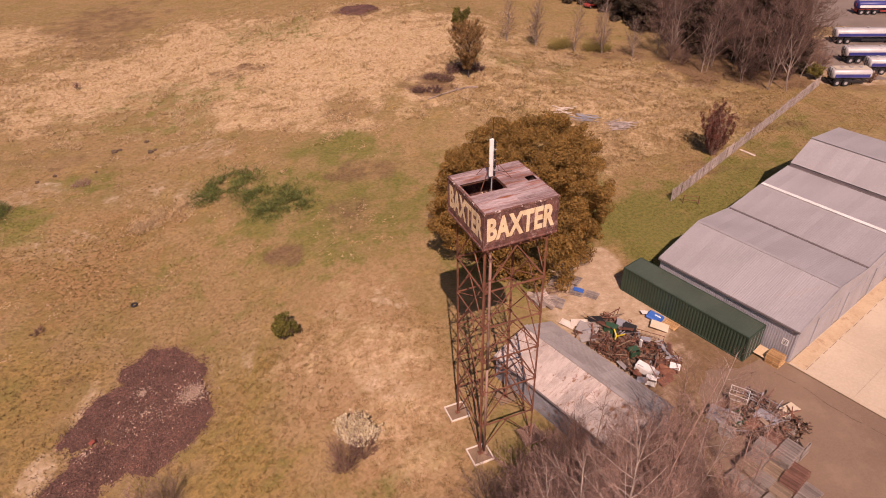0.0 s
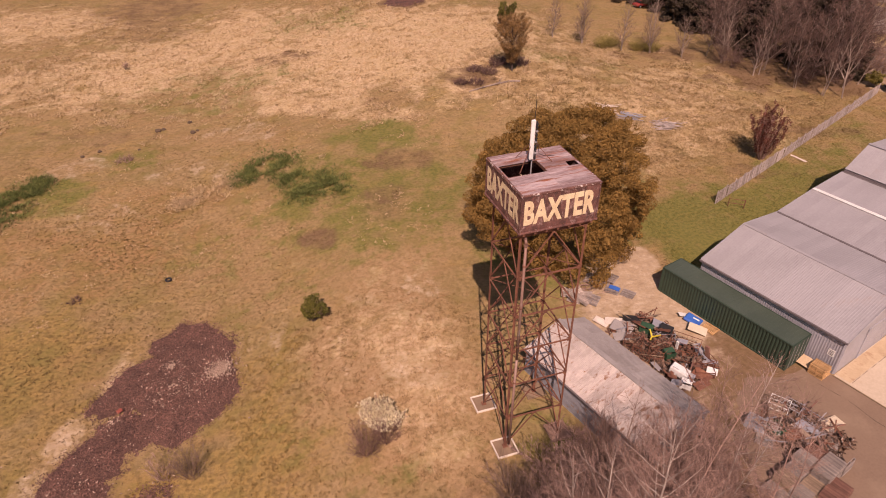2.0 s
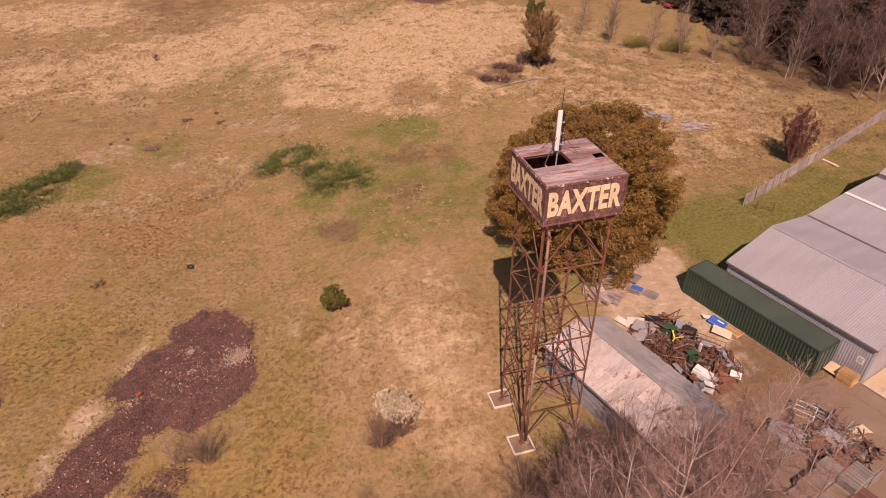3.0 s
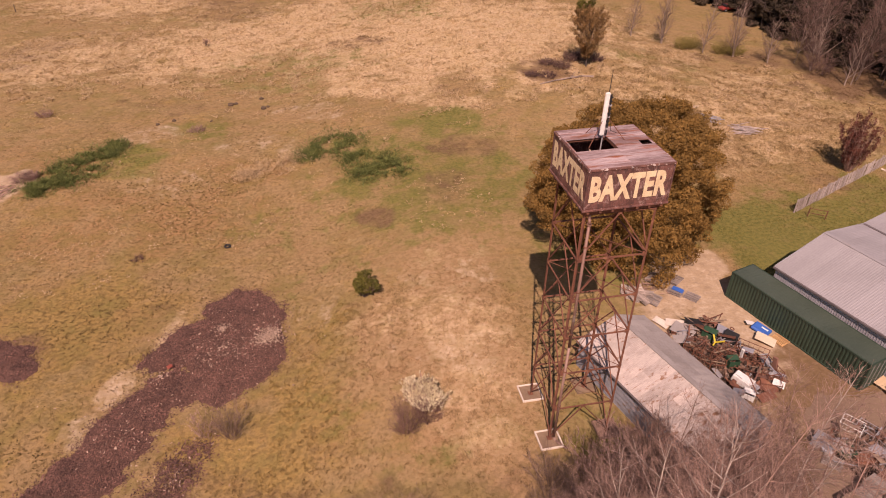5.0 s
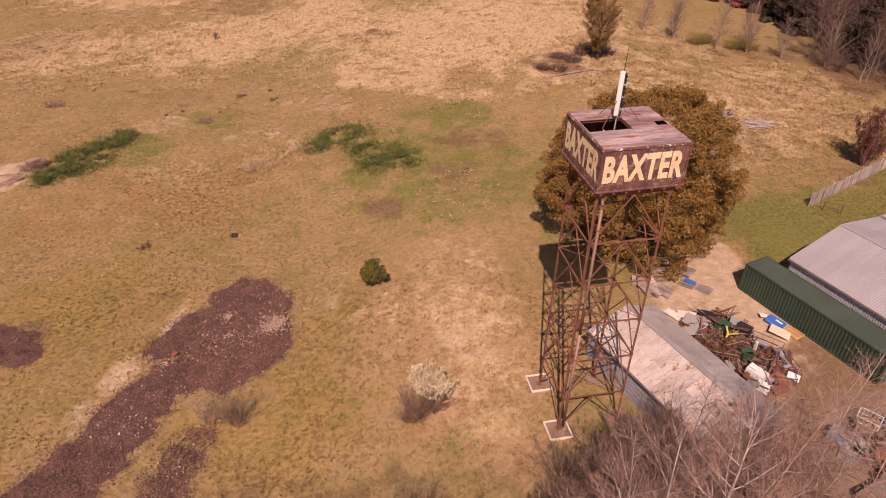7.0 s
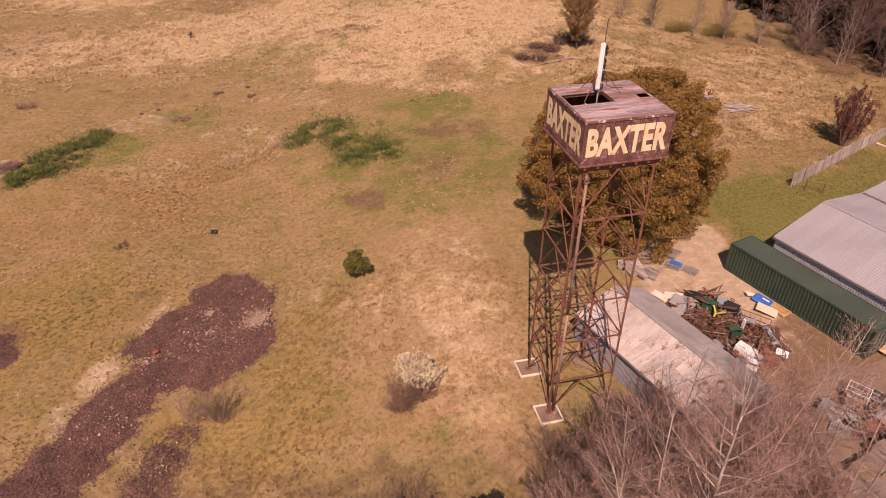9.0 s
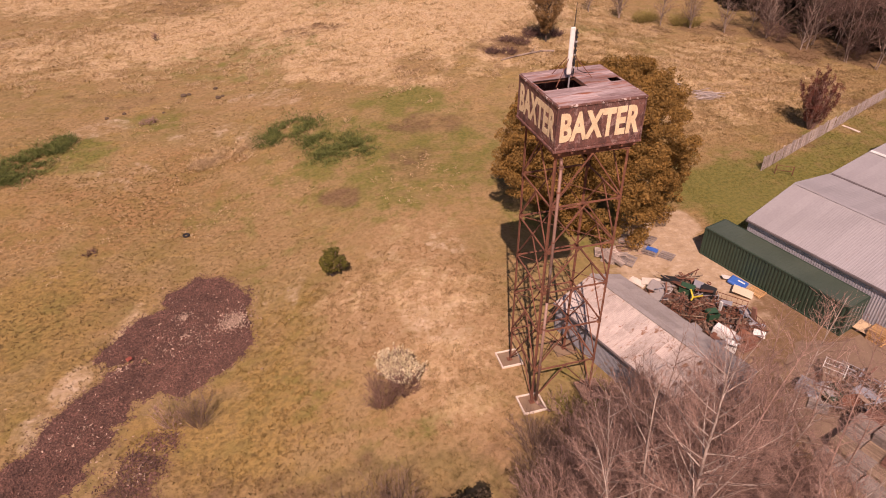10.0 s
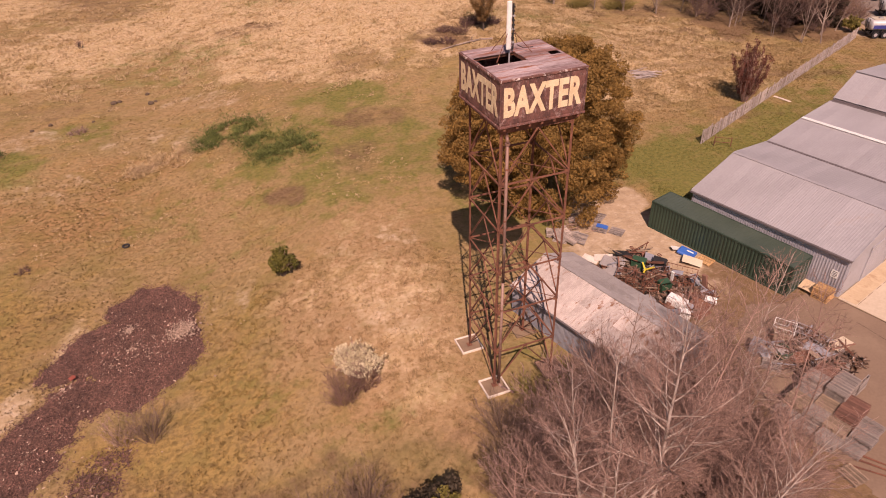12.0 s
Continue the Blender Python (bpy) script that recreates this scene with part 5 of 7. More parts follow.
def plume_tree(name, seed, x, y, h, flare, mt, leaves, label):
    """Flame-shaped small tree: many upright plumes of twigs with small leaves."""
    rng, nr = random.Random(seed), np.random.RandomState(seed)

    def stems(rng, h, r):
        out = []
        for i in range(44):
            a, k = rng.uniform(0, 6.283), flare * math.sqrt(rng.uniform(0, 1))
            out.append(((math.cos(a) * k, math.sin(a) * k, 1), h * rng.uniform(0.72, 1.05) * (1 - 0.55 * k), r * rng.uniform(0.6, 1.0), (math.cos(a) * 0.2, math.sin(a) * 0.2, -0.1)))
        return out

    b, tips = limb_mesh(rng, stems, h, 0.5, 1, (3,), 0.035, 0.7, 0.05, 0.6, 0.01, 0.26, 1)
    t = tree_thing(name, x, y, b, [TWIG, mt], label, "tree")
    blobs = [(p.x, p.y, p.z, 0.14, 0.34) for p in tips if p.z > 0.7]
    part("crown", leaf_cloud(nr, blobs, leaves, 0.07, mt, 1.0), None, t)


plume_tree("purple_tree", 44, 45.4, 30.6, 6.5, 0.52, LEAF_RED, 13000, "small purple-red leaved tree behind the fence")


def oval_conifer(name, seed, x, y, h, wide, mt, leaves, label):
    """Egg-shaped young conifer on a short stem, its shoots all pointing up and out."""
    rng, nr = random.Random(seed), np.random.RandomState(seed)
    core, crown = Build(), Build()
    core.stems = 1
    stem = run(rng, Vector((0, 0, -0.1)), Vector((0, 0, 1)), h * 0.9, 7, 0.02, 0.0)
    sweep(core, stem, 0.13, 0.02, 7, 0)
    blobs = []
    for k in range(150):
        f = 0.16 + 0.8 * k / 150
        q, e = along(stem, f)
        swell = math.sin(math.pi * min(1.0, ((f - 0.05) * 0.96) ** 1.25)) ** 0.75
        limb = run(rng, q, aside(rng, e, rng.uniform(0.75, 1.1), k * 2.4), wide * swell * rng.uniform(0.75, 1.15) * 1.15, 4, 0.06, 0.09)
        sweep(crown, limb, 0.022, 0.008, 4, 0)
        for g in (0.55, 0.75, 0.9, 1.0):
            p = along(limb, g * 0.99)[0]
            blobs.append((p.x, p.y, p.z + 0.1, rng.uniform(0.12, 0.26), rng.uniform(0.2, 0.42)))
    core.twigs = crown
    t = tree_thing(name, x, y, core, [DARKBARK, DARKBARK], label, "tree")
    part("crown", leaf_cloud(nr, blobs, leaves, 0.07, mt, 1.0), None, t)


oval_conifer("bronze_conifer", 48, 26.2, 63.6, 7.8, 3.2, LEAF_BROWN, 24000, "bronze-brown egg-shaped conifer in dry grass")
shrub("dark_bush", 45, -6.6, -8.0, 2.8, 1.5, LEAF_DARK, "dark dense bushy treetop", 22000, 0.09, 0.1, "bush", 18, None, 1.0, 2.4)
shrub("yellow_green_bush", 57, -6.8, -8.8, 3.1, 1.3, LEAF_LIME, "yellow-green bush in front of a dark one", 9000, 0.08, 0.1, "bush", 14, None, 1.0, 1.5)
thin_bush(46, -9.6, -5.2, 2.8, 1.7, "brown leafless bush with fine twigs", DARKTWIG, 60)
thin_bush(47, -12.2, -4.9, 2.4, 1.7, "grey-brown leafless bush in dry grass", DARKTWIG, 50)
shrub("green_conifer", 49, 33.9, 86.4, 4.0, 0.8, LEAF_GREEN, "narrow green conifer in the paddock", 7000, 0.12, 0.0, "tree", 10, None, 1.5, 1.8)

for k, (x, y, h, w) in enumerate(((19.4, 60.6, 0.9, 2.0), (17.2, 61.4, 0.8, 1.6), (22.4, 63.6, 1.3, 1.9), (24.6, 66.2, 1.6, 1.8), (26.6, 66.6, 1.5, 1.6), (20.8, 65.6, 1.0, 2.0), (28.6, 65.4, 1.3, 1.4))):
    thin_bush(150 + k, x, y, h, w, "low tangle of dark purple-brown brambles", BRAMBLE, 60)
SAPLINGS = ((40.7, 80.0, 7.5), (45.5, 77.8, 9.0), (50.8, 73.2, 9.0), (54.9, 70.6, 10.0), (58.6, 66.6, 6.5), (63.1, 62.0, 9.0), (64.1, 55.4, 8.5))
for k, (x, y, h) in enumerate(SAPLINGS):
    twiggy_tree(60 + k, x, y, h, "young leafless tree with a straight grey trunk in dry grass", PAIR if k % 2 else ONE, 26, 3.2, 0.11, 0.06, WOODBARK, 0.28, 0.72, "saplings along the paddock", WOODTWIG, 1.9)
for k, (x, y) in enumerate(((50.0, 76.0), (53.6, 72.4), (48.4, 75.6), (55.6, 71.2))):
    thin_bush(70 + k, x, y, 1.9, 2.2, "low yellow-green shrub among dry grass", LIMETWIG, 90)
THICKET = bare_tree(110, 63.5, 60.5, 2.8, "tangled leafless brown thicket at the wood's edge", many_stems(11, 0.6, 0.9), (2, 2, 1), 0.9, 0.025, "thickets at the wood", 3, 0.3, WOODTWIG, 0.011, WOODTWIG)


def wood():
    rr = random.Random(77)
    protos = []
    for k in range(3):
        protos.append(bare_tree(80 + k, 64 + k * 3.5, 62.7 - k * 5.6, 9.5 + k, "leafless woodland tree with pale branches", many_stems(1 + k % 2, 0.12, 0.2), (2, 3, 2), 0.95, 0.085, "trees of the wood", 3, 0.4, WOODBARK, 0.013, WOODTWIG))
    for k, (x, y, s) in enumerate(((71.8, 51.5, 1.2), (68.1, 45.2, 1.1), (70.4, 43.4, 1.25), (73.6, 46.8, 1.2), (66.5, 49.0, 0.9), (75.5, 50.5, 1.3), (77.0, 55.0, 1.2), (72.2, 57.5, 1.1), (67.8, 66.0, 1.0), (71.0, 73.5, 1.0), (80.0, 61.0, 1.3), (76.5, 47.2, 0.8), (83, 66, 1.2), (79.5, 69, 1.2), (74.5, 62.5, 1.2), (69.5, 54.5, 1.0), (80.0, 52.5, 1.0), (82.5, 55.5, 1.1), (84.5, 58.5, 1.0), (87.0, 62.0, 1.1), (78.0, 49.4, 0.9), (65.0, 55.5, 0.9), (63.0, 66.0, 0.9), (85.5, 64.5, 1.2))):
        copy_thing(protos[k % 3], pose(x, y, gz(x, y), 0, 0, k * 67) @ Matrix.Scale(s, 4))
    nr = np.random.RandomState(5)
    pines = []
    for k in range(2):
        b, _ = limb_mesh(random.Random(90 + k), one_stem(0.02), 11.0, 1.2, 1, (4,), 0.2, -0.1)
        t = tree_thing("dark_conifer", 73.5 + 5 * k, 66.5 + 9 * k, b, [DARKBARK, DARKBARK], "tall dark conifer at the wood's edge", "tree", "conifers of the wood")
        blobs = []
        for j in range(110):
            u = nr.uniform(0.0, 1)
            a, rad = nr.uniform(0, 6.283), 3.0 * (1.05 - u) ** 0.8 * nr.uniform(0.4, 1.0)
            blobs.append((math.cos(a) * rad, math.sin(a) * rad, 0.3 + u * 11.6, 0.9 * (1.15 - u * 0.7), 0.55))
        part("crown", leaf_cloud(nr, blobs, 15000, 0.17, LEAF_DARK, 0.6), None, t)
        pines.append(t)
    spots = [(75, 53.5), (78.5, 51.5), (80.5, 54.5), (72.5, 64), (71.5, 69), (71, 80), (70.5, 87), (78, 58), (81, 63), (77, 71), (75, 78), (84, 70), (81, 77), (79, 86), (74, 88), (86, 82), (90, 76), (84, 90), (78, 97), (90, 93), (72, 96), (88, 66), (95, 85), (70, 104), (77, 108), (86, 104), (95, 99), (68, 112), (62, 118), (72, 120), (82, 118), (75.5, 58.5), (83, 56.5)]
    for k, (x, y) in enumerate(spots):
        s = rr.uniform(0.8, 1.25)
        copy_thing(pines[k % 2], pose(x, y, gz(x, y), 0, 0, rr.uniform(0, 360)) @ Matrix.Diagonal((s * 1.1, s * 1.1, s, 1)))


wood()

for k, (x, y, s) in enumerate(((69, 50.5, 0.9), (74.5, 52.5, 1.0), (70, 60, 0.9), (77.5, 50.8, 1.1), (80.5, 54.5, 1.1), (83.5, 58, 1.1), (72.5, 55.5, 0.8), (68.5, 70, 0.9), (86, 62, 1.1), (73.5, 47.5, 0.7))):
    copy_thing(THICKET, pose(x, y, gz(x, y), 0, 0, k * 71) @ Matrix.Scale(s, 4))


# ---- mulch heaps ----
def blob_outline(seed, pts, x, y):
    """Signed inside value (positive within) of a soft outline made of circles along a line."""
    d = np.full_like(x, -9.0)
    for cx, cy, r in pts:
        d = np.maximum(d, r - np.hypot(x - cx, y - cy))
    return d + (blotch(x, y, 1.7, seed) - 0.5) * 0.7 + (blotch(x, y, 0.5, seed + 1) - 0.5) * 0.6


HEAP = [(-21.7, 20.9, 2.9), (-19.8, 19.4, 2.3), (-21.5, 15.4, 4.2), (-24.0, 17.3, 3.3), (-20.9, 18.4, 3.0), (-27.0, 16.0, 1.8), (-22.4, 13.2, 3.2), (-25.8, 12.3, 2.3), (-27.9, 9.9, 2.3), (-29.2, 7.5, 2.6), (-30.6, 4.9, 2.7), (-32.0, 2.4, 3.0), (-34.0, -0.5, 3.2), (-23.6, 5.6, 1.1), (-24.3, 3.9, 1.5), (-24.9, 2.0, 1.6), (-25.6, 0.2, 1.7)]


def mulch_heap(seed, pts, height, label, chips):
    c = np.array(pts)
    x0, x1, y0, y1 = (c[:, 0] - c[:, 2]).min() - 1.5, (c[:, 0] + c[:, 2]).max() + 1.5, (c[:, 1] - c[:, 2]).min() - 1.5, (c[:, 1] + c[:, 2]).max() + 1.5
    xs, ys = np.arange(x0, x1, 0.16), np.arange(y0, y1, 0.16)
    gx, gy = np.meshgrid(xs, ys)
    x, y = gx.ravel(), gy.ravel()
    d = blob_outline(seed, pts, x, y)
    lump = (blotch(x, y, 0.9, 9) - 0.5) * 0.14 + (blotch(x, y, 0.3, 4) - 0.5) * 0.07
    z = ground_z(x, y) + (blotch(x, y, 7, 5) - 0.5) * 0.16 + np.where(d > 0, 0.03 + height * soft(d / 1.6) + lump * soft(d / 0.5), -0.06 + np.maximum(d, -0.5) * 0.3)
    n, m = len(xs), len(ys)
    i = (np.arange(m - 1)[:, None] * n + np.arange(n - 1)[None]).ravel()
    inside = (d > -0.25).reshape(m, n)
    near = np.argmin(np.hypot(x - pts[0][0], y - pts[0][1]))
    grown = np.zeros((m, n), bool)
    grown[near // n, near % n] = True
    while True:
        more = grown.copy()
        more[1:] |= grown[:-1]
        more[:-1] |= grown[1:]
        more[:, 1:] |= grown[:, :-1]
        more[:, :-1] |= grown[:, 1:]
        more &= inside
        if (more == grown).all():
            break
        grown = more
    g = grown.ravel()
    keep = g[i] & g[i + 1] & g[i + n] & g[i + n + 1]
    f = np.stack([i, i + 1, i + n + 1, i + n], 1)[keep]
    used, inv = np.unique(f, return_inverse=True)
    me = from_arrays("mulch", np.stack([x, y, z], 1)[used], inv.reshape(-1, 4), MULCH)
    me.polygons.foreach_set("use_smooth", [True] * len(me.polygons))
    heap = new("mulch_mound", me)
    tagged(heap, label, "mulch heap")
    r = np.random.RandomState(seed)
    px, py = r.uniform(x0, x1, chips * 3), r.uniform(y0, y1, chips * 3)
    dd = blob_outline(seed, pts, px, py)
    ok = np.nonzero(dd + r.normal(0, 0.4, len(dd)) > 0.1)[0][:chips]
    px, py, dd = px[ok], py[ok], dd[ok]
    pz = ground_z(px, py) + (blotch(px, py, 7, 5) - 0.5) * 0.16 + np.where(dd > 0, 0.05 + height * soft(dd / 1.6) + ((blotch(px, py, 0.9, 9) - 0.5) * 0.14 + (blotch(px, py, 0.3, 4) - 0.5) * 0.07) * soft(dd / 0.5), 0.02)
    n = len(px)
    a, l, w = r.uniform(0, 6.283, n), r.uniform(0.03, 0.10, n), r.uniform(0.012, 0.03, n)
    t = np.stack([np.cos(a), np.sin(a), r.normal(0, 0.35, n)], 1) * l[:, None]
    s = np.stack([-np.sin(a), np.cos(a), r.normal(0, 0.5, n)], 1) * w[:, None]
    cc = np.stack([px, py, pz + 0.015], 1)
    v = np.stack([cc - t - s, cc + t - s, cc + t + s, cc - t + s], 1).reshape(-1, 3)
    chip = new("wood_chips", from_arrays("wood_chips", v, np.arange(n * 4).reshape(-1, 4), CHIP))
    tagged(chip, "dark red-brown wood chips strewn over the mulch", "wood chips", kind="stuff")


mulch_heap(6, HEAP, 0.22, "broad low heap of dark red-brown wood mulch", 60000)
r = np.random.RandomState(61)
vv = []
for cx, cy, rad, n in ((-18.8, 16.4, 1.3, 1300), (-22.8, 18.5, 0.7, 160), (-27.0, 13.4, 0.9, 60), (-24.0, 14.8, 0.8, 40), (-22.3, 16.0, 6.5, 420), (-28.5, 8.0, 5.5, 150), (-24.4, 3.4, 2.5, 60)):
    a, q = r.uniform(0, 6.283, n), np.abs(r.normal(0, 0.55, n)) * rad
    x, y = cx + np.cos(a) * q, cy + np.sin(a) * q
    z = ground_z(x, y) + (blotch(x, y, 7, 5) - 0.5) * 0.16 + 0.34
    t, l, w = r.uniform(0, 6.283, n), r.uniform(0.03, 0.09, n), r.uniform(0.012, 0.035, n)
    d, e = np.stack([np.cos(t) * l, np.sin(t) * l, r.normal(0, 0.02, n)], 1), np.stack([-np.sin(t) * w, np.cos(t) * w, r.normal(0, 0.02, n)], 1)
    c = np.stack([x, y, z], 1)
    vv.append(np.stack([c - d - e, c + d - e, c + d + e, c - d + e], 1).reshape(-1, 3))
vv = np.concatenate(vv)
tagged(new("pale_wood_chips", from_arrays("pale_wood_chips", vv, np.arange(len(vv)).reshape(-1, 4), PALECHIP)), "pale dry wood chips in patches on the mulch", "wood chips", kind="stuff")
mulch_heap(16, [(-39.4, 18.0, 1.5), (-38.3, 16.4, 1.3), (-40.8, 17.0, 1.6), (-41, 19, 1.2)], 0.3, "small dark heap of mulch in dry grass", 2500)
mulch_heap(26, [(20.0, 109.5, 3.4), (22.5, 110.3, 2.6)], 0.35, "dark heap of mulch far out in the paddock", 1500)


# ---- grass ----
def grass(name, seed, count, box, height, width, blades, label, pick=None, pale=0.0):
    r = np.random.RandomState(seed)
    x, y = r.uniform(box[0], box[1], count), r.uniform(box[2], box[3], count)
    keep = np.ones(count, bool)
    zn = zones(x, y)
    keep &= zn[:, 2] < r.uniform(0.1, 0.6, count)
    s, v = (x - O.x) * U.x + (y - O.y) * U.y, (x - O.x) * V.x + (y - O.y) * V.y
    keep &= ~((v > -2.8) & (s > -2.2))
    keep &= ~((s > 9) & (v > -14))
    keep &= ~((s > -4) & (s < 14) & (v > -16.5) & (v < -2))
    keep &= ~((np.abs(x - 0) < 0.75) & (np.abs(y) < 0.85)) & ~((np.abs(x) < 0.75) & (np.abs(y - 4) < 0.85))
    keep &= blob_outline(6, HEAP, x, y) < 0.1
    keep &= ~((x > 78) & (y < 60 + (x - 78) * 0.2) & (y > 36))
    if pick is not None:
        keep &= pick(x, y, zn, r)
    x, y, zn = x[keep], y[keep], zn[keep]
    zn[:, 1] = np.maximum(zn[:, 1], pale)
    if pale:
        zn[:, [0, 3]] *= 0.3
    n = len(x)
    z = ground_z(x, y) + (blotch(x, y, 7, 5) - 0.5) * 0.16 * soft((np.hypot(x - 2, y - 2) - 4) / 8) - 0.02
    tall = height * r.uniform(0.5, 1.3, n) * (0.7 + 0.9 * zn[:, 1])
    vs, zs = [], []
    for _ in range(blades):
        a = r.uniform(0, 6.283, n)
        off = r.normal(0, width * 1.3, (n, 2))
        lean = r.normal(0, 0.55 + 0.5 * pale, (n, 2)) * tall[:, None]
        w = width * r.uniform(0.5, 1.2, n)
        bx, by = x + off[:, 0], y + off[:, 1]
        dx, dy = np.cos(a) * w, np.sin(a) * w
        vs.append(np.stack([np.stack([bx - dx, by - dy, z], 1), np.stack([bx + dx, by + dy, z], 1), np.stack([bx + lean[:, 0], by + lean[:, 1], z + tall], 1)], 1))
        zs.append(np.repeat(zn[:, None], 3, 1))
    v, zc = np.concatenate(vs).reshape(-1, 3), np.concatenate(zs).reshape(-1, 4)
    lie = np.concatenate([np.repeat(lies(x, y)[:, None], 3, 1)] * blades).reshape(-1, 4)
    me = from_arrays(name, v, np.arange(len(v)).reshape(-1, 3), BLADES, zc, lie)
    tagged(new(name, me), label, "grass", kind="stuff")


grass("dry_grass", 1, 150000, (-48, 26, -8, 45), 0.09, 0.045, 3, "short dry grass tufts over the paddock")
grass("dry_grass_far", 2, 200000, (-95, 72, 42, 185), 0.1, 0.09, 3, "long straw-coloured grass farther out in the paddock")
grass("long_grass", 5, 26000, (22, 74, 33, 78), 0.22, 0.07, 8, "long bent straw grass in clumps", lambda x, y, z, r: (blotch(x, y, 1.6, 31) > 0.52) & (z[:, 0] < 0.4) & (z[:, 1] > r.uniform(0, 0.7, len(x))))
grass("clumped_grass", 6, 42000, (-27, 3, -7, 20), 0.14, 0.035, 7, "clumps of golden dry grass near the shrubs", lambda x, y, z, r: (blotch(x, y, 0.42, 51) > 0.52) & (blotch(x, y, 5.0, 52) > r.uniform(0.2, 0.6, len(x))))
grass("lawn_grass", 4, 60000, (24, 80, 8, 46), 0.14, 0.06, 3, "short green grass along the fence")
grass("straw_tussocks", 3, 60000, (-95, 66, 28, 150), 0.27, 0.06, 7, "tall pale straw tussocks", lambda x, y, z, r: (z[:, 1] + 0.6 * (blotch(x, y, 6, 8) - 0.4) > r.uniform(0.2, 1.0, len(x))) & (blotch(x, y, 1.3, 12) > 0.56))
PLUMES = ((-21.6, 45.4), (-20.6, 46.4), (-17.6, 47.2), (-16.8, 48.0), (-22.6, 44.8))
grass("straw_plumes", 9, 30000, (-30, -10, 40, 54), 0.26, 0.04, 7, "tall pale straw plumes standing in short turf", lambda x, y, z, r: (np.min([np.hypot(x - a, y - b) for a, b in PLUMES], 0) < np.abs(r.normal(0, 0.75, len(x)))) & (blotch(x, y, 0.7, 75) > 0.42), 1.0)
grass("straw_fringe", 10, 90000, (-80, 60, 40, 130), 0.27, 0.05, 6, "long pale straw grass fringing the paddock", lambda x, y, z, r: (z[:, 1] > 0.12) & (z[:, 1] < 0.62) & (blotch(x, y, 1.7, 71) > 0.6) & (blotch(x, y, 0.6, 72) > 0.4), 0.9)
grass("scattered_tussocks", 8, 16000, (-60, 10, 26, 78), 0.11, 0.045, 7, "scattered tufts of dry grass among short turf", lambda x, y, z, r: (blotch(x, y, 0.9, 61) > 0.62) & (blotch(x, y, 7.0, 62) > 0.45), 0.7)


def weeds(seed, spots, count, label):
    r = np.random.RandomState(seed)
    pick = r.randint(0, len(spots), count)
    c = np.array(spots)[pick]
    x, y = c[:, 0] + r.normal(0, 0.72, count) * c[:, 2], c[:, 1] + r.normal(0, 0.72, count) * c[:, 3]
    ok = 0.55 * blotch(x, y, 1.0, seed) + 0.45 * blotch(x, y, 0.4, seed + 3) > r.uniform(0.36, 0.6, count)
    x, y = x[ok], y[ok]
    n = len(x)
    z = ground_z(x, y)
    a, t = r.uniform(0, 6.283, n), r.uniform(0.12, 0.45, n)
    l = r.normal(0, 0.35, (n, 2))
    w = r.uniform(0.02, 0.05, n)
    p = np.stack([x, y, z - 0.05 + r.uniform(0, 0.2, n)], 1)
    side = np.stack([np.cos(a) * w, np.sin(a) * w, 0 * w], 1)
    tip = p + np.stack([l[:, 0], l[:, 1], t], 1)
    mid = (p + tip) / 2
    v = np.stack([p, mid + side, tip, mid - side], 1).reshape(-1, 3)
    tagged(new("green_weeds", from_arrays("green_weeds", v, np.arange(n * 4).reshape(-1, 4), WEED)), label, "weeds", kind="stuff")


weeds(31, [(-13.4, 48.4, 2.0, 2.0), (-11.0, 49.2, 2.2, 2.4), (-8.6, 41.0, 1.6, 2.2), (-6.4, 41.0, 1.5, 2.4), (-9.8, 45.0, 1.2, 1.6), (-15.2, 47.6, 1.0, 1.2), (-4.6, 40.2, 1.0, 1.4)], 22000, "lush green weeds in a damp hollow")
weeds(32, [(-44.2, 46.4, 2.0, 1.6), (-42.4, 48.8, 2.4, 2.2), (-40.7, 51.8, 1.7, 1.9), (-39.2, 54.0, 1.2, 1.4), (-45.4, 45.0, 1.0, 0.9)], 30000, "bright green weeds along a ditch")


def dark_tufts(seed, count, box, label):
    """Small dark dead weeds dotted over the paddock."""
    r = np.random.RandomState(seed)
    x, y = r.uniform(box[0], box[1], count), r.uniform(box[2], box[3], count)
    ok = (lies(x, y)[:, 0] * (0.5 + blotch(x, y, 2.2, 22)) > r.uniform(0.1, 1.0, count)) & (blob_outline(6, HEAP, x, y) < 0)
    x, y = x[ok], y[ok]
    n = len(x)
    z = ground_z(x, y)
    vs = []
    for _ in range(5):
        a, h, w = r.uniform(0, 6.283, n), r.uniform(0.04, 0.12, n), r.uniform(0.02, 0.05, n)
        ox, oy = x + r.normal(0, 0.06, n), y + r.normal(0, 0.06, n)
        vs.append(np.stack([np.stack([ox - np.cos(a) * w, oy - np.sin(a) * w, z - 0.02], 1), np.stack([ox + np.cos(a) * w, oy + np.sin(a) * w, z - 0.02], 1), np.stack([ox + r.normal(0, 0.08, n), oy + r.normal(0, 0.08, n), z + h], 1)], 1))
    v = np.concatenate(vs).reshape(-1, 3)
    tagged(new("dead_weeds", from_arrays("dead_weeds", v, np.arange(len(v)).reshape(-1, 3), DEADWEED)), label, "weeds", kind="stuff")


dark_tufts(41, 26000, (-56, 6, -6, 66), "small brown dead weeds dotted over dry grass")


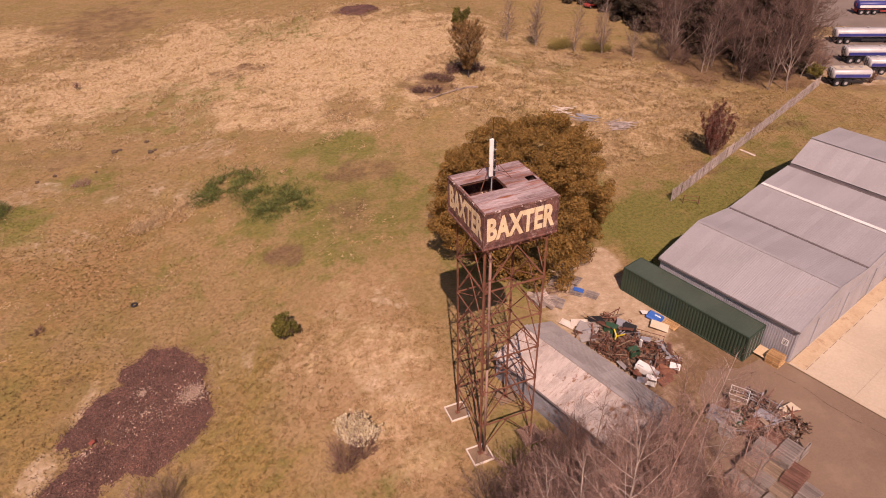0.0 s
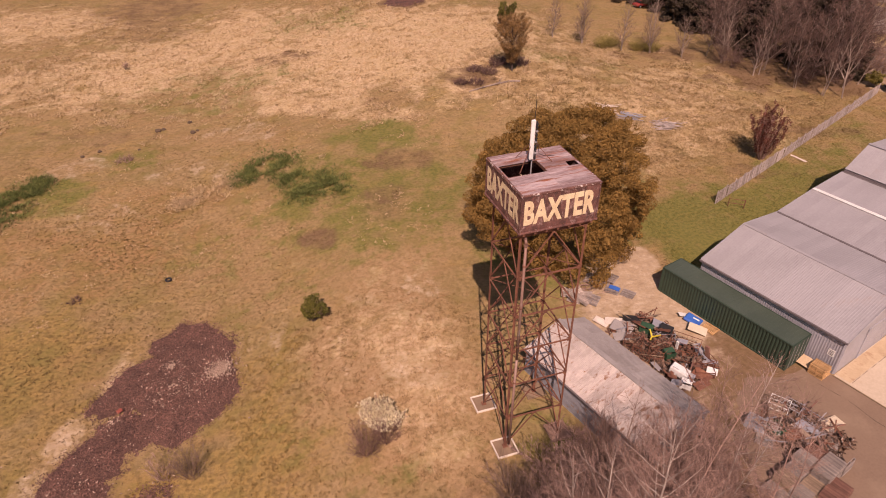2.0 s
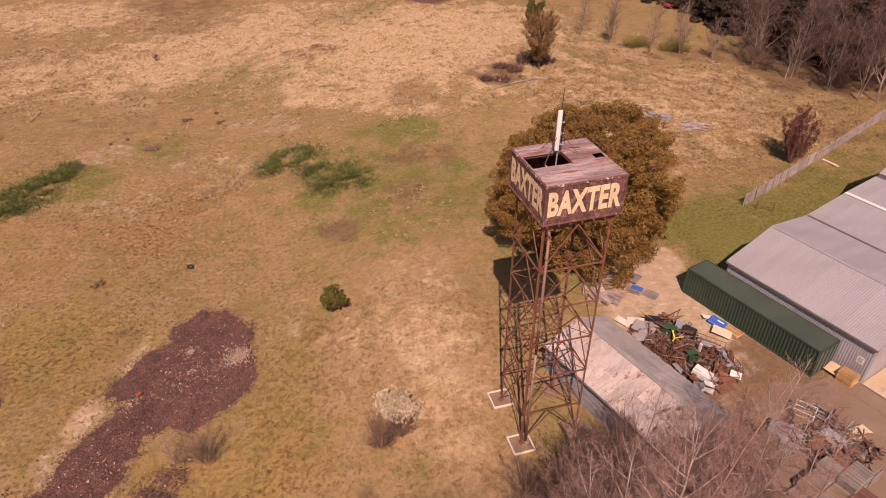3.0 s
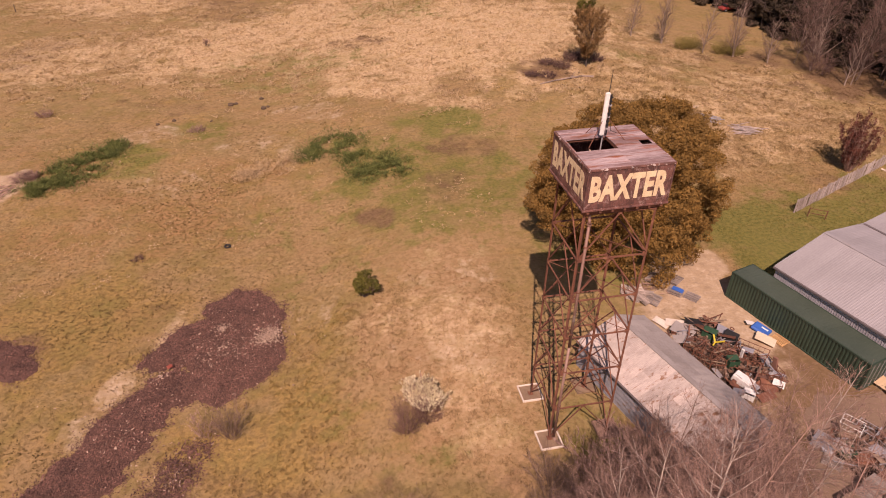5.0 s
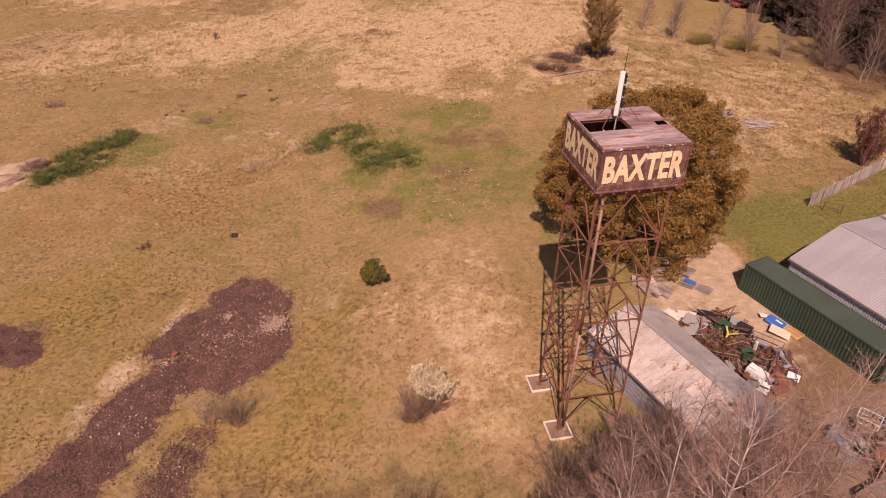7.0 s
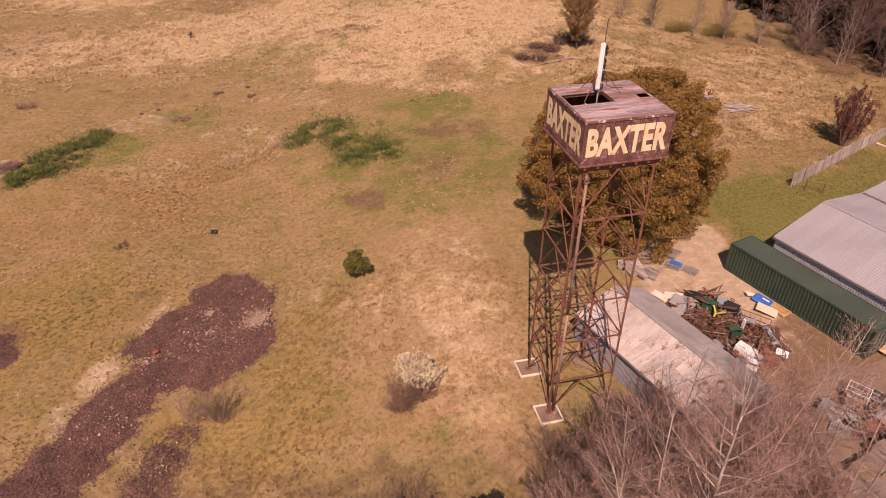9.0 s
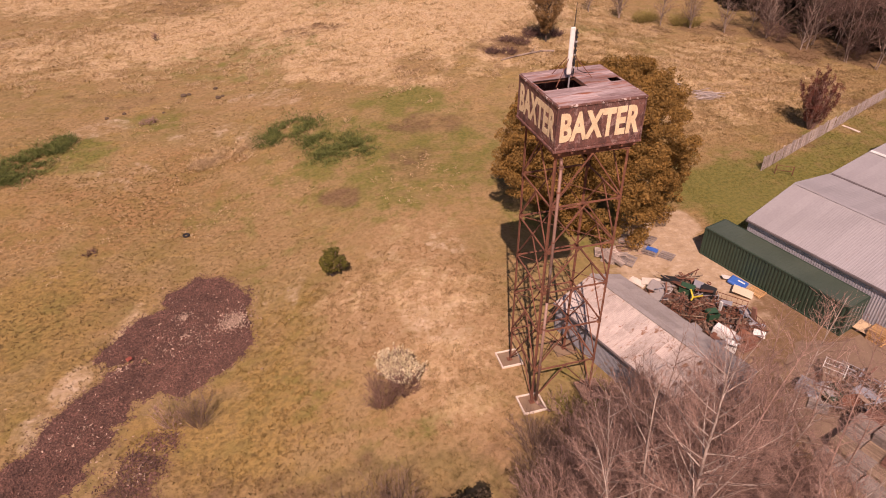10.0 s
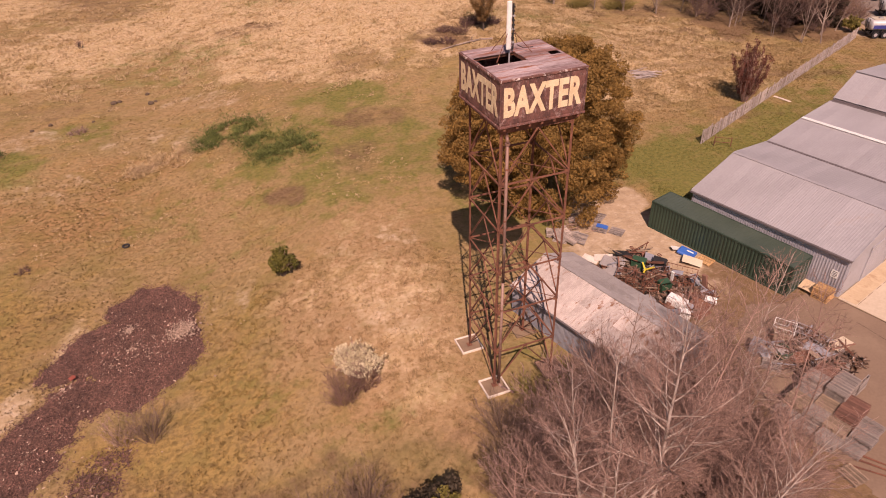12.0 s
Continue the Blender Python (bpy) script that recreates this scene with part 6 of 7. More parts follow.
# ---- yard clutter ----
def pallet_proto(mt, label, group, x, y, z=0.0, turn=0.0):
    t = thing("pallet", pose(x, y, z, 0, 0, turn), label, "pallet", group)
    for i in range(7):
        part("board", Build().box((0, -0.44 + i * 0.147, 0.13), (1.16, 0.095, 0.022)), mt, t)
    for yy in (-0.53, 0, 0.53):
        part("bearer", Build().box((yy, 0, 0.075), (0.09, 1.0, 0.085)), mt, t)
    for i in range(3):
        part("bottom_board", Build().box((0, -0.44 + i * 0.44, 0.02), (1.16, 0.095, 0.022)), mt, t)
    return t


GREY_P = pallet_proto(PALLETGREY, "weathered grey timber pallet on the yard ground", "pallets in the yard", 17.0, -4.9, 0.02, YARD + 24)
TAN_P = pallet_proto(PALLET, "tan timber pallet on the yard ground", "pallets in the yard", 15.0, -12.9, 0.02, YARD - 13)
RED_P = pallet_proto(PALLETRED, "red-brown timber pallet on the yard ground", "pallets in the yard", 19.2, -5.4, 0.02, YARD + 30)
ORANGE_P = pallet_proto(PALLETNEW, "fresh orange-tan timber pallet by the warehouse wall", "pallets in the yard", *yard(11.95, -0.85)[:2], 0.02, YARD)
rp = random.Random(15)


def stack(proto, x, y, n, turn=0.0, z0=0.02, first=0):
    for i in range(first, n):
        copy_thing(proto, pose(x + rp.uniform(-0.04, 0.04), y + rp.uniform(-0.04, 0.04), z0 + i * 0.145, 0, 0, YARD + turn + rp.uniform(-3, 3)))


ROWS = ((16.05, ((-8.6, RED_P, 8), (-9.65, GREY_P, 8), (-10.7, GREY_P, 6), (-11.75, TAN_P, 6), (-12.8, GREY_P, 2))),
        (17.25, ((-8.6, GREY_P, 9), (-9.65, GREY_P, 9), (-10.7, TAN_P, 5), (-11.75, GREY_P, 4), (-12.8, GREY_P, 2))),
        (18.45, ((-9.65, RED_P, 6), (-10.7, RED_P, 6), (-11.75, TAN_P, 4), (-12.8, GREY_P, 3))),
        (19.65, ((-10.2, GREY_P, 3), (-11.25, GREY_P, 3), (-12.3, GREY_P, 2))))
for along_s, row in ROWS:
    for across, proto, n in row:
        q = yard(along_s + rp.uniform(-0.08, 0.08), across - 0.25 + rp.uniform(-0.04, 0.04))
        stack(proto, q.x, q.y, n, rp.uniform(-3, 3))
for x, y, n, tn in ((21.3, -5.5, 3, 8), (20.2, -5.2, 2, -6), (20.9, -6.4, 2, 15)):
    stack(GREY_P, x, y, n, tn)
copy_thing(GREY_P, pose(20.2, -8.5, 0.6, 88, 0, YARD + 90))
stack(ORANGE_P, *yard(11.95, -0.85)[:2], 6, 0, 0.02, 1)
stack(GREY_P, 16.4, 12.0, 1, 20)
stack(GREY_P, 15.4, 12.9, 2, 25)
stack(ORANGE_P, 20.5, 5.9, 1, 2, 0.02)
for k, (x, y, tn) in enumerate(((15.1, 14.6, 30), (14.2, 15.0, 50), (15.9, 14.2, 10))):
    copy_thing(GREY_P, pose(x, y, 0.12 + 0.1 * k, 14, -8, YARD + tn))
PALE_P = pallet_proto(BLEACHED, "pale bleached timber pallet thrown on a heap", "pallets by the evergreen", 11.6, 12.8, 0.02, YARD + 30)
for x, y, z, tx, ty, tn in ((11.3, 13.6, 0.2, 12, 8, 50), (12.1, 12.2, 0.25, -10, 14, 15), (11.9, 13.2, 0.4, 18, -8, 75), (12.6, 12.8, 0.3, -14, -10, 40), (11.5, 12.6, 0.45, 8, 20, 5)):
    copy_thing(PALE_P, pose(x, y, z, tx, ty, YARD + tn))
copy_thing(GREY_P, pose(12.9, 12.0, 0.3, 28, 0, YARD + 20))
copy_thing(GREY_P, pose(11.9, 12.9, 0.25, 22, 5, YARD + 60))


def sheet(name, x, y, z, size, tilt, turn, mt, label, category, group=""):
    """A thin flat sheet, slightly bowed, lying or leaning."""
    L, W = size
    b = Build()
    n = 6
    top = [(-L / 2 + L * i / n, sy * W / 2, 0.02 * math.sin(3.1416 * i / n) + dz) for dz in (0.0, 0.018) for sy in (-1, 1) for i in range(n + 1)]
    m = n + 1
    fs = []
    for i in range(n):
        fs += [(i, i + 1, m + i + 1, m + i), (2 * m + i, 2 * m + i + 1, 3 * m + i + 1, 3 * m + i), (i, i + 1, 2 * m + i + 1, 2 * m + i), (m + i, m + i + 1, 3 * m + i + 1, 3 * m + i)]
    fs += [(0, m, 3 * m, 2 * m), (n, m + n, 3 * m + n, 2 * m + n)]
    b.add(top, fs)
    ob = part(name, b, mt)
    ob.matrix_basis = pose(x, y, z, tilt[0], tilt[1], turn)
    return tagged(ob, label, category, group)


def mattress(x, y, turn):
    t = thing("blue_mattress", pose(x, y, 0.02, 0, 6, turn), "bright blue mattress lying beside the container", "mattress")
    part("cover", Build().box((0, 0, 0.16), (1.35, 1.0, 0.24), None, 0, 0.06), BLUE, t)
    part("piping", Build().box((0, 0, 0.275), (1.2, 0.86, 0.03), None, 0, 0.012), BLUE, t)
    part("label_patch", Build().box((0.2, 0.1, 0.293), (0.55, 0.16, 0.008)), WHITE, t, "white cloth patch")


mattress(19.75, 7.25, YARD + 12)
sheet("white_board", 19.35, 8.0, 0.2, (0.9, 0.5), (0, 14), YARD + 60, WHITE, "white board half under the blue mattress", "board")
sheet("plywood_sheet", 19.3, 6.0, 0.3, (1.5, 1.0), (0, 8), YARD + 28, CREAMPLY, "cream plywood sheet leaning on a pallet", "board")
p = yard(10.95, -0.85)
sheet("plywood_sheet", p.x, p.y, 0.45, (1.15, 0.95), (18, 0), YARD, PLY, "pale plywood sheet propped by the warehouse wall", "board")
sheet("plywood_sheet", 22.2, -5.2, 0.35, (1.9, 0.85), (0, 6), YARD + 82, CREAMPLY, "pale plywood sheet lying on scrap", "board")
sheet("blue_board", 15.5, 12.85, 0.34, (0.95, 0.5), (4, 3), YARD + 25, BLUE, "blue panel lying on a grey pallet", "panel")


def cage(x, y, z, size, turn, mt, label, wires=5):
    t = thing("wire_cage", pose(x, y, z, 0, 0, turn), label, "crate", "crates and frames in the yard")
    L, W, H = size
    for sx in (-1, 1):
        for sy in (-1, 1):
            part("post", Build().box((sx * L / 2, sy * W / 2, H / 2), (0.05, 0.05, H)), mt, t)
    for z1 in (0.04, H / 2, H - 0.03):
        for s in (-1, 1):
            part("rail", Build().box((0, s * W / 2, z1), (L, 0.035, 0.04)), mt, t)
            part("rail", Build().box((s * L / 2, 0, z1), (0.035, W, 0.04)), mt, t)
    for i in range(wires):
        x1 = -L / 2 + (i + 1) * L / (wires + 1)
        for s in (-1, 1):
            part("wire", Build().box((x1, s * W / 2, H / 2), (0.018, 0.018, H)), mt, t)
        part("wire", Build().box((x1, 0, 0.05), (0.03, W, 0.02)), mt, t)
    return t


cage(19.7, -2.9, 0, (1.3, 1.0, 0.95), YARD + 20, WHITE, "white painted wire cage on the yard")
cage(20.5, -3.3, 0, (1.2, 1.0, 0.8), YARD + 12, GREYMETAL, "grey steel wire cage on the yard")
cage(20.2, -4.2, 0, (1.6, 1.0, 0.6), YARD - 8, GREYMETAL, "low grey steel frame on the yard")
cage(21.2, -4.5, 0, (1.5, 1.1, 0.5), YARD + 5, OLDWALL, "dark grey steel frame beside plywood")
cage(18.4, -3.8, 0, (1.4, 1.1, 0.7), YARD + 30, RUST, "rusty steel cage among the scrap")
cage(13.7, 4.9, 0, (1.5, 1.2, 1.0), YARD + 10, RUST, "rust-brown steel crate in the scrap heap")
cage(17.1, 4.6, 0, (2.2, 1.2, 1.0), YARD + 25, RUST, "long rusty steel rack in the scrap heap")
cage(17.4, 2.9, 0, (1.9, 1.2, 0.9), YARD - 15, RUST, "rusty steel rack leaning in the scrap heap", 9)
cage(13.4, 6.1, 0, (1.4, 1.1, 0.8), YARD + 30, RUST, "rust-brown lattice crate in the scrap heap", 9)
cage(15.9, 5.0, 0, (1.5, 1.0, 0.8), YARD - 20, RUST, "rusty lattice frame in the scrap heap", 8)
cage(16.2, 3.2, 0, (1.6, 1.1, 0.7), YARD + 35, RUST, "tangled rusty lattice in the scrap heap", 9)
cage(14.6, 4.4, 0, (1.2, 1.0, 1.1), YARD + 12, RUST, "dark rusty lattice crate in the scrap heap", 8)
cage(16.9, 1.8, 0, (1.4, 1.0, 0.6), YARD + 50, RUST, "low rusty rack at the heap's end", 8)
cage(16.3, 6.2, 0, (1.4, 0.9, 0.8), YARD + 55, OLDWALL, "dark steel frame in the scrap heap")


def bin_thing(name, x, y, size, turn, mt, label, lid=True):
    t = thing(name, pose(x, y, 0, 0, 0, turn), label, "bin", "bins in the scrap heap")
    L, W, H = size
    for s in (-1, 1):
        part("side", Build().box((0, s * (W / 2 - 0.02), H / 2), (L, 0.04, H), None, 0, 0.008), mt, t)
        part("end", Build().box((s * (L / 2 - 0.02), 0, H / 2), (0.04, W - 0.08, H), None, 0, 0.008), mt, t)
    part("base", Build().box((0, 0, 0.03), (L - 0.08, W - 0.08, 0.05)), mt, t)
    part("rim", Build().box((0, W / 2, H - 0.03), (L + 0.06, 0.05, 0.06)).box((0, -W / 2, H - 0.03), (L + 0.06, 0.05, 0.06)), mt, t)
    if lid:
        part("lid", Build().box((0, 0.1, H + 0.05), (L, W * 0.7, 0.04), Matrix.Rotation(0.2, 3, "X"), 0, 0.01), mt, t)
    return t


bin_thing("dark_bin", 16.4, 6.3, (1.0, 0.8, 0.9), YARD + 20, BLACK, "dark plastic bin in the scrap heap")
bin_thing("green_bin", 15.0, 6.9, (1.0, 0.75, 0.95), YARD + 25, DGREEN, "dark green plastic bin in the scrap heap")
bin_thing("green_bin", 15.1, 3.8, (0.8, 0.65, 1.0), YARD + 70, DGREEN, "green plastic bin beside rusty racks")
fridge = thing("white_fridge", pose(14.9, 2.1, 0.25, 0, 6, YARD + 14), "old white fridge lying on its back in the scrap heap", "fridge")
part("body", Build().box((0, 0, 0.3), (1.4, 0.68, 0.6), None, 0, 0.05), WHITE, fridge)
part("door", Build().box((0.02, 0, 0.635), (1.34, 0.64, 0.06), None, 0, 0.02), WHITE, fridge, "white enamel door")
part("handle", Build().box((-0.3, -0.28, 0.69), (0.5, 0.04, 0.05), None, 0, 0.01), GREYMETAL, fridge, "grey handle")
bin_thing("white_cabinet", 14.8, 1.0, (0.8, 0.6, 0.5), YARD + 30, WHITE, "small white cabinet at the heap's edge")
bin_thing("grey_bin", 17.2, -3.6, (1.2, 0.9, 0.7), YARD + 15, OLDWALL, "grey steel bin under the bare trees", False)
bin_thing("grey_bin", 18.2, -4.4, (1.0, 0.9, 0.6), YARD - 25, DGREEN, "grey-green bin among the pallets", False)
bin_thing("timber_crate", 19.2, -3.2, (1.1, 0.8, 0.85), YARD + 40, PALLET, "orange-tan timber crate in the yard", False)


def yellow_frame():
    t = thing("yellow_fork", pose(14.8, 5.8, 0.85, 0, 0, YARD + 10), "yellow painted forked steel arm on the scrap", "fork arm")
    for a, b in (((0, 0, 0), (-0.45, 0.35, 0.3)), ((0, 0, 0), (0.55, 0.3, 0.35)), ((0, 0, 0), (0.1, -0.4, 0))):
        part("arm", Build().bar(a, b, 0.11, 0.06), YELLOW, t)


yellow_frame()
sheet("black_tarpaulin", 14.5, 8.4, 0.75, (1.3, 0.95), (-12, 10), YARD + 60, BLACK, "black plastic sheet over the scrap heap", "tarpaulin")
WEST_SHEETS = ((13.3, 7.8, 0.5, 1.7, 1.1, 12, 6, 20, OLDROOF_GREY), (13.2, 8.9, 0.35, 1.4, 0.8, 5, -8, 40, KERB), (14.1, 8.0, 0.6, 1.2, 0.9, -8, 10, 70, OLDROOF), (12.3, 9.3, 0.2, 1.3, 0.7, 3, 4, 15, KERB), (12.8, 7.0, 0.4, 1.2, 0.8, 9, -5, 60, OLDROOF_GREY))
EAST_SHEETS = ((16.4, 1.4, 0.4, 1.3, 0.9, 10, 6, 10, RUST), (15.9, 0.6, 0.35, 1.2, 0.7, 5, -10, 80, RUST), (17.4, 1.5, 0.4, 0.8, 0.6, 14, 4, 30, WHITE), (16.6, 2.4, 0.5, 1.1, 0.8, -10, 5, 45, PALLETRED), (18.0, -4.3, 0.5, 1.2, 0.8, 6, 10, 20, OLDROOF_GREY),
               (17.3, -3.9, 0.4, 1.0, 0.7, 12, -6, 70, OLDWALL), (20.2, -5.2, 0.5, 1.4, 0.8, 5, 5, 5, OLDWALL), (19.0, -5.3, 0.45, 1.3, 0.8, 7, -4, 60, RUST))
for x, y, z, ln, wd, tx, ty, tn, mt in WEST_SHEETS + EAST_SHEETS:
    sheet("scrap_sheet", x, y, z, (ln, wd), (tx, ty), YARD + tn, mt, "bent scrap metal sheet on the heap", "scrap sheet", "scrap heap")


def debris(seed, count, s0, s1, v0, v1, label):
    """Small shards, offcuts and rods that cover the ground of a scrap heap."""
    r = np.random.RandomState(seed)
    s, v = r.uniform(s0, s1, count), r.uniform(v0, v1, count)
    mid = np.minimum(np.minimum(s - s0, s1 - s), np.minimum(v - v0, v1 - v))
    x, y = O.x + U.x * s + V.x * v, O.y + U.y * s + V.y * v
    c = np.stack([x, y, 0.03 + r.uniform(0, 1, count) * 0.5 * soft(mid / 1.2)], 1)
    t = r.normal(size=(count, 3)) * (1, 1, 0.5)
    t = t / np.linalg.norm(t, axis=1)[:, None] * r.uniform(0.08, 0.4, count)[:, None]
    w = np.cross(t, r.normal(size=(count, 3)))
    w = w / np.linalg.norm(w, axis=1)[:, None] * r.uniform(0.02, 0.12, count)[:, None]
    q = np.stack([c - t - w, c + t - w, c + t + w, c - t + w], 1).reshape(-1, 3)
    tagged(new("scrap_debris", from_arrays("scrap_debris", q, np.arange(count * 4).reshape(-1, 4), DEBRIS)), label, "debris", kind="stuff")


debris(71, 2600, -0.4, 7.4, -10.6, -6.4, "rusty shards and offcuts covering the scrap heap")
debris(72, 1700, 12.2, 17.0, -9.4, -4.8, "grey and rusty offcuts between pallets and cages")


def torus(b, big, small, n, m, z=0.0):
    vs = [((big + small * math.cos(6.2832 * j / m)) * math.cos(6.2832 * i / n), (big + small * math.cos(6.2832 * j / m)) * math.sin(6.2832 * i / n), z + small * math.sin(6.2832 * j / m)) for i in range(n) for j in range(m)]
    b.add(vs, [(i * m + j, (i + 1) % n * m + j, (i + 1) % n * m + (j + 1) % m, i * m + (j + 1) % m) for i in range(n) for j in range(m)])


def scrap_bits():
    """Loose bars, pipes, boxes and rods, each a thing of its own, thrown over two heaps."""
    rr = random.Random(33)
    kinds = ((RUST, "rusty steel bar in the scrap heap"), (GREYMETAL, "grey steel bar in the scrap heap"), (PALLETRED, "broken red-brown timber in the scrap heap"), (OLDWALL, "dark steel bar in the scrap heap"), (PALLET, "broken tan timber in the scrap heap"), (RUST, "rusty steel bar in the scrap heap"))
    for i in range(150):
        if i < 95:
            s, v = rr.uniform(-0.3, 7.2), rr.uniform(-10.6, -6.0)
            v -= 0.35 * max(0, s - 5)
        else:
            s, v = rr.uniform(12.2, 16.6), rr.uniform(-9.6, -5.0)
        p = yard(s, v)
        mt, label = kinds[rr.randrange(len(kinds))]
        z = rr.uniform(0.1, 0.95)
        if i % 5 == 4:
            b = Build().box((0, 0, 0), (rr.uniform(0.3, 0.7), rr.uniform(0.25, 0.5), rr.uniform(0.2, 0.45)), None, 0, 0.03)
            name, label, cat = "scrap_box", label.replace("bar", "box").replace("timber", "timber box"), "box"
            z *= 0.5
        elif i % 5 == 2:
            b = Build().box((0, 0, 0), (rr.uniform(0.6, 1.3), rr.uniform(0.4, 0.8), 0.03), None, 0, 0.01)
            name, label, cat = "scrap_sheet", label.replace("bar", "sheet").replace("timber", "timber board"), "sheet"
        elif i % 15 == 3:
            b = Build()
            r = rr.uniform(0.18, 0.34)
            torus(b, 0.15, 0.04, 14, 6)
            mt, name, label, cat = RUST, "scrap_ring", "rusty steel ring thrown on the scrap heap", "ring"
        else:
            ln = rr.uniform(0.7, 2.1)
            b = Build().bar((-ln / 2, 0, 0), (ln / 2, 0, 0), rr.uniform(0.04, 0.12), rr.uniform(0.03, 0.07))
            name, cat = "scrap_bar", "scrap bar"
        ob = part(name, b, mt)
        ob.matrix_basis = pose(p.x, p.y, z, rr.uniform(-30, 30), rr.uniform(-22, 22), rr.uniform(0, 360))
        tagged(ob, label, cat, "scrap heap")


scrap_bits()


def upright(name, x, y, h, w, mt, lean, label, category):
    ob = part(name, Build().box((0, 0, h / 2), (w, w * 0.5, h), None, 0, 0.01), mt)
    ob.matrix_basis = pose(x, y, 0, lean[0], lean[1], YARD)
    return tagged(ob, label, category)


upright("white_post", 16.1, 4.3, 1.5, 0.22, WHITE, (8, 4), "white panel standing upright in the scrap", "post")
upright("dark_plank", 18.1, 2.9, 1.4, 0.35, PALLETRED, (6, -10), "dark plank standing at the heap's end", "plank")

# brushwood by the evergreen
rb = random.Random(19)
for k in range(46):
    x, y = 13.2 + rb.gauss(0, 1.0), 14.0 + rb.gauss(0, 0.9)
    ln = rb.uniform(0.8, 2.2)
    st = part("stick", Build().tube((-ln / 2, 0, 0), (ln / 2, 0, rb.uniform(-0.1, 0.1)), 0.025, 0.012, 5), TWIG)
    st.matrix_basis = pose(x, y, rb.uniform(0.04, 0.4), 0, rb.uniform(-12, 12), rb.uniform(0, 180))
    tagged(st, "dry grey-brown stick in a brushwood heap", "stick", "brushwood heap")


# ---- far things ----
def pile_of_poles(x, y, n, spread, turn, mt, label, seed):
    rr = random.Random(seed)
    for k in range(n):
        ln = rr.uniform(1.4, 3.2)
        st = part("pole", Build().tube((-ln / 2, 0, 0), (ln / 2, 0, 0), rr.uniform(0.04, 0.07), 0.035, 6), mt)
        xx, yy = x + rr.gauss(0, spread), y + rr.gauss(0, spread * 0.8)
        st.matrix_basis = pose(xx, yy, gz(xx, yy) + 0.08 + rr.uniform(0, 0.3), 0, rr.uniform(-4, 4), turn + rr.gauss(0, 22))
        tagged(st, label, "pole", "pole pile")


pile_of_poles(39.6, 42.0, 30, 0.75, -20, FENCE, "pale weathered pole in a pile on grass", 1)
pile_of_poles(36.2, 45.6, 14, 0.7, -35, OLDWALL, "grey pole in a pile on grass", 2)
pile_of_poles(34.6, 48.4, 8, 0.5, -15, KERB, "pale pole lying in dry grass", 3)


def fallen_log():
    b = Build()
    pts = [Vector((17.4, 58.1, 0)), Vector((20.0, 58.9, 0)), Vector((22.4, 59.5, 0)), Vector((24.2, 59.8, 0)), Vector((25.8, 59.4, 0))]
    for k, (p, q) in enumerate(zip(pts[:-1], pts[1:])):
        b.tube(p + Vector((0, 0, gz(p.x, p.y) + 0.16)), q + Vector((0, 0, gz(q.x, q.y) + 0.16)), 0.09 + 0.02 * k, 0.11 + 0.02 * k, 8)
    b.tube((22.4, 59.5, gz(22.4, 59.5) + 0.2), (23.3, 60.3, gz(23.3, 60.3) + 0.7), 0.07, 0.03)
    tagged(part("fallen_log", b, WOODBARK, None, "", True), "long grey-brown fallen log lying in dry grass", "log")


fallen_log()
sheet("timber_plank", 49.9, 29.3, 0.06, (2.2, 0.35), (0, 0), -78, KERB, "pale plank lying on grass by the fence", "plank")
rail = thing("pipe_gate", pose(34.6, 22.4, 0, 0, 0, -35), "low rusty pipe gate at the fence end", "gate")
for x in (0, 1.6):
    part("post", Build().tube((x, 0, -0.1), (x, 0, 1.0), 0.05), RUST, rail)
for z in (0.4, 0.9):
    part("rail", Build().tube((0, 0, z), (1.6, 0, z), 0.03), RUST, rail)


def rock(x, y, r, seed, mt, label):
    nr = np.random.RandomState(seed)
    bm = bmesh.new()
    bmesh.ops.create_icosphere(bm, subdivisions=2, radius=r)
    for v in bm.verts:
        v.co *= 0.8 + 0.4 * nr.uniform()
        v.co.z *= 0.6
    me = bpy.data.meshes.new("rock")
    bm.to_mesh(me)
    bm.free()
    me.materials.append(mt)
    ob = new("rock", me)
    ob.location = (x, y, gz(x, y) + r * 0.25)
    tagged(ob, label, "rock", "stones in the paddock")


for k, (x, y, r) in enumerate(((-25.9, 66.6, 0.45), (-25.2, 66.9, 0.3), (-21.2, 64.4, 0.4), (-20.6, 64.9, 0.25), (-21.7, 68.2, 0.35), (-33, 62, 0.3), (-35, 61, 0.25), (-28, 61, 0.22))):
    rock(x, y, r, k, SOIL, "dark stone lying in the dry paddock")
thin_bush(163, -32.0, 30.6, 0.35, 1.2, "low dark patch of dead brown weeds", BRAMBLE, 26)
thin_bush(160, -29.5, 58.0, 0.8, 1.5, "low grey leafless bush in the paddock", TWIG, 40)
thin_bush(161, -50.5, 66.0, 1.2, 1.5, "low grey leafless bush in long grass", TWIG, 40)
thin_bush(162, -47.4, 47.4, 1.1, 2.0, "grey dead bush beside green weeds", TWIG, 60)
pile_of_poles(-48.6, 45.2, 12, 0.9, 50, TWIG, "grey dead branch by the ditch", 7)
shrub("dead_bush", 52, -46.4, 47.6, 1.1, 1.4, LEAF_BROWN, "grey leafless bush beside green weeds", 0, 0.05, 0, "bush", 26, TWIG)
shrub("stump_bush", 53, -32.4, 95.2, 1.5, 0.7, LEAF_BROWN, "small dark dead stump with twigs", 0, 0.05, 0, "bush", 8)
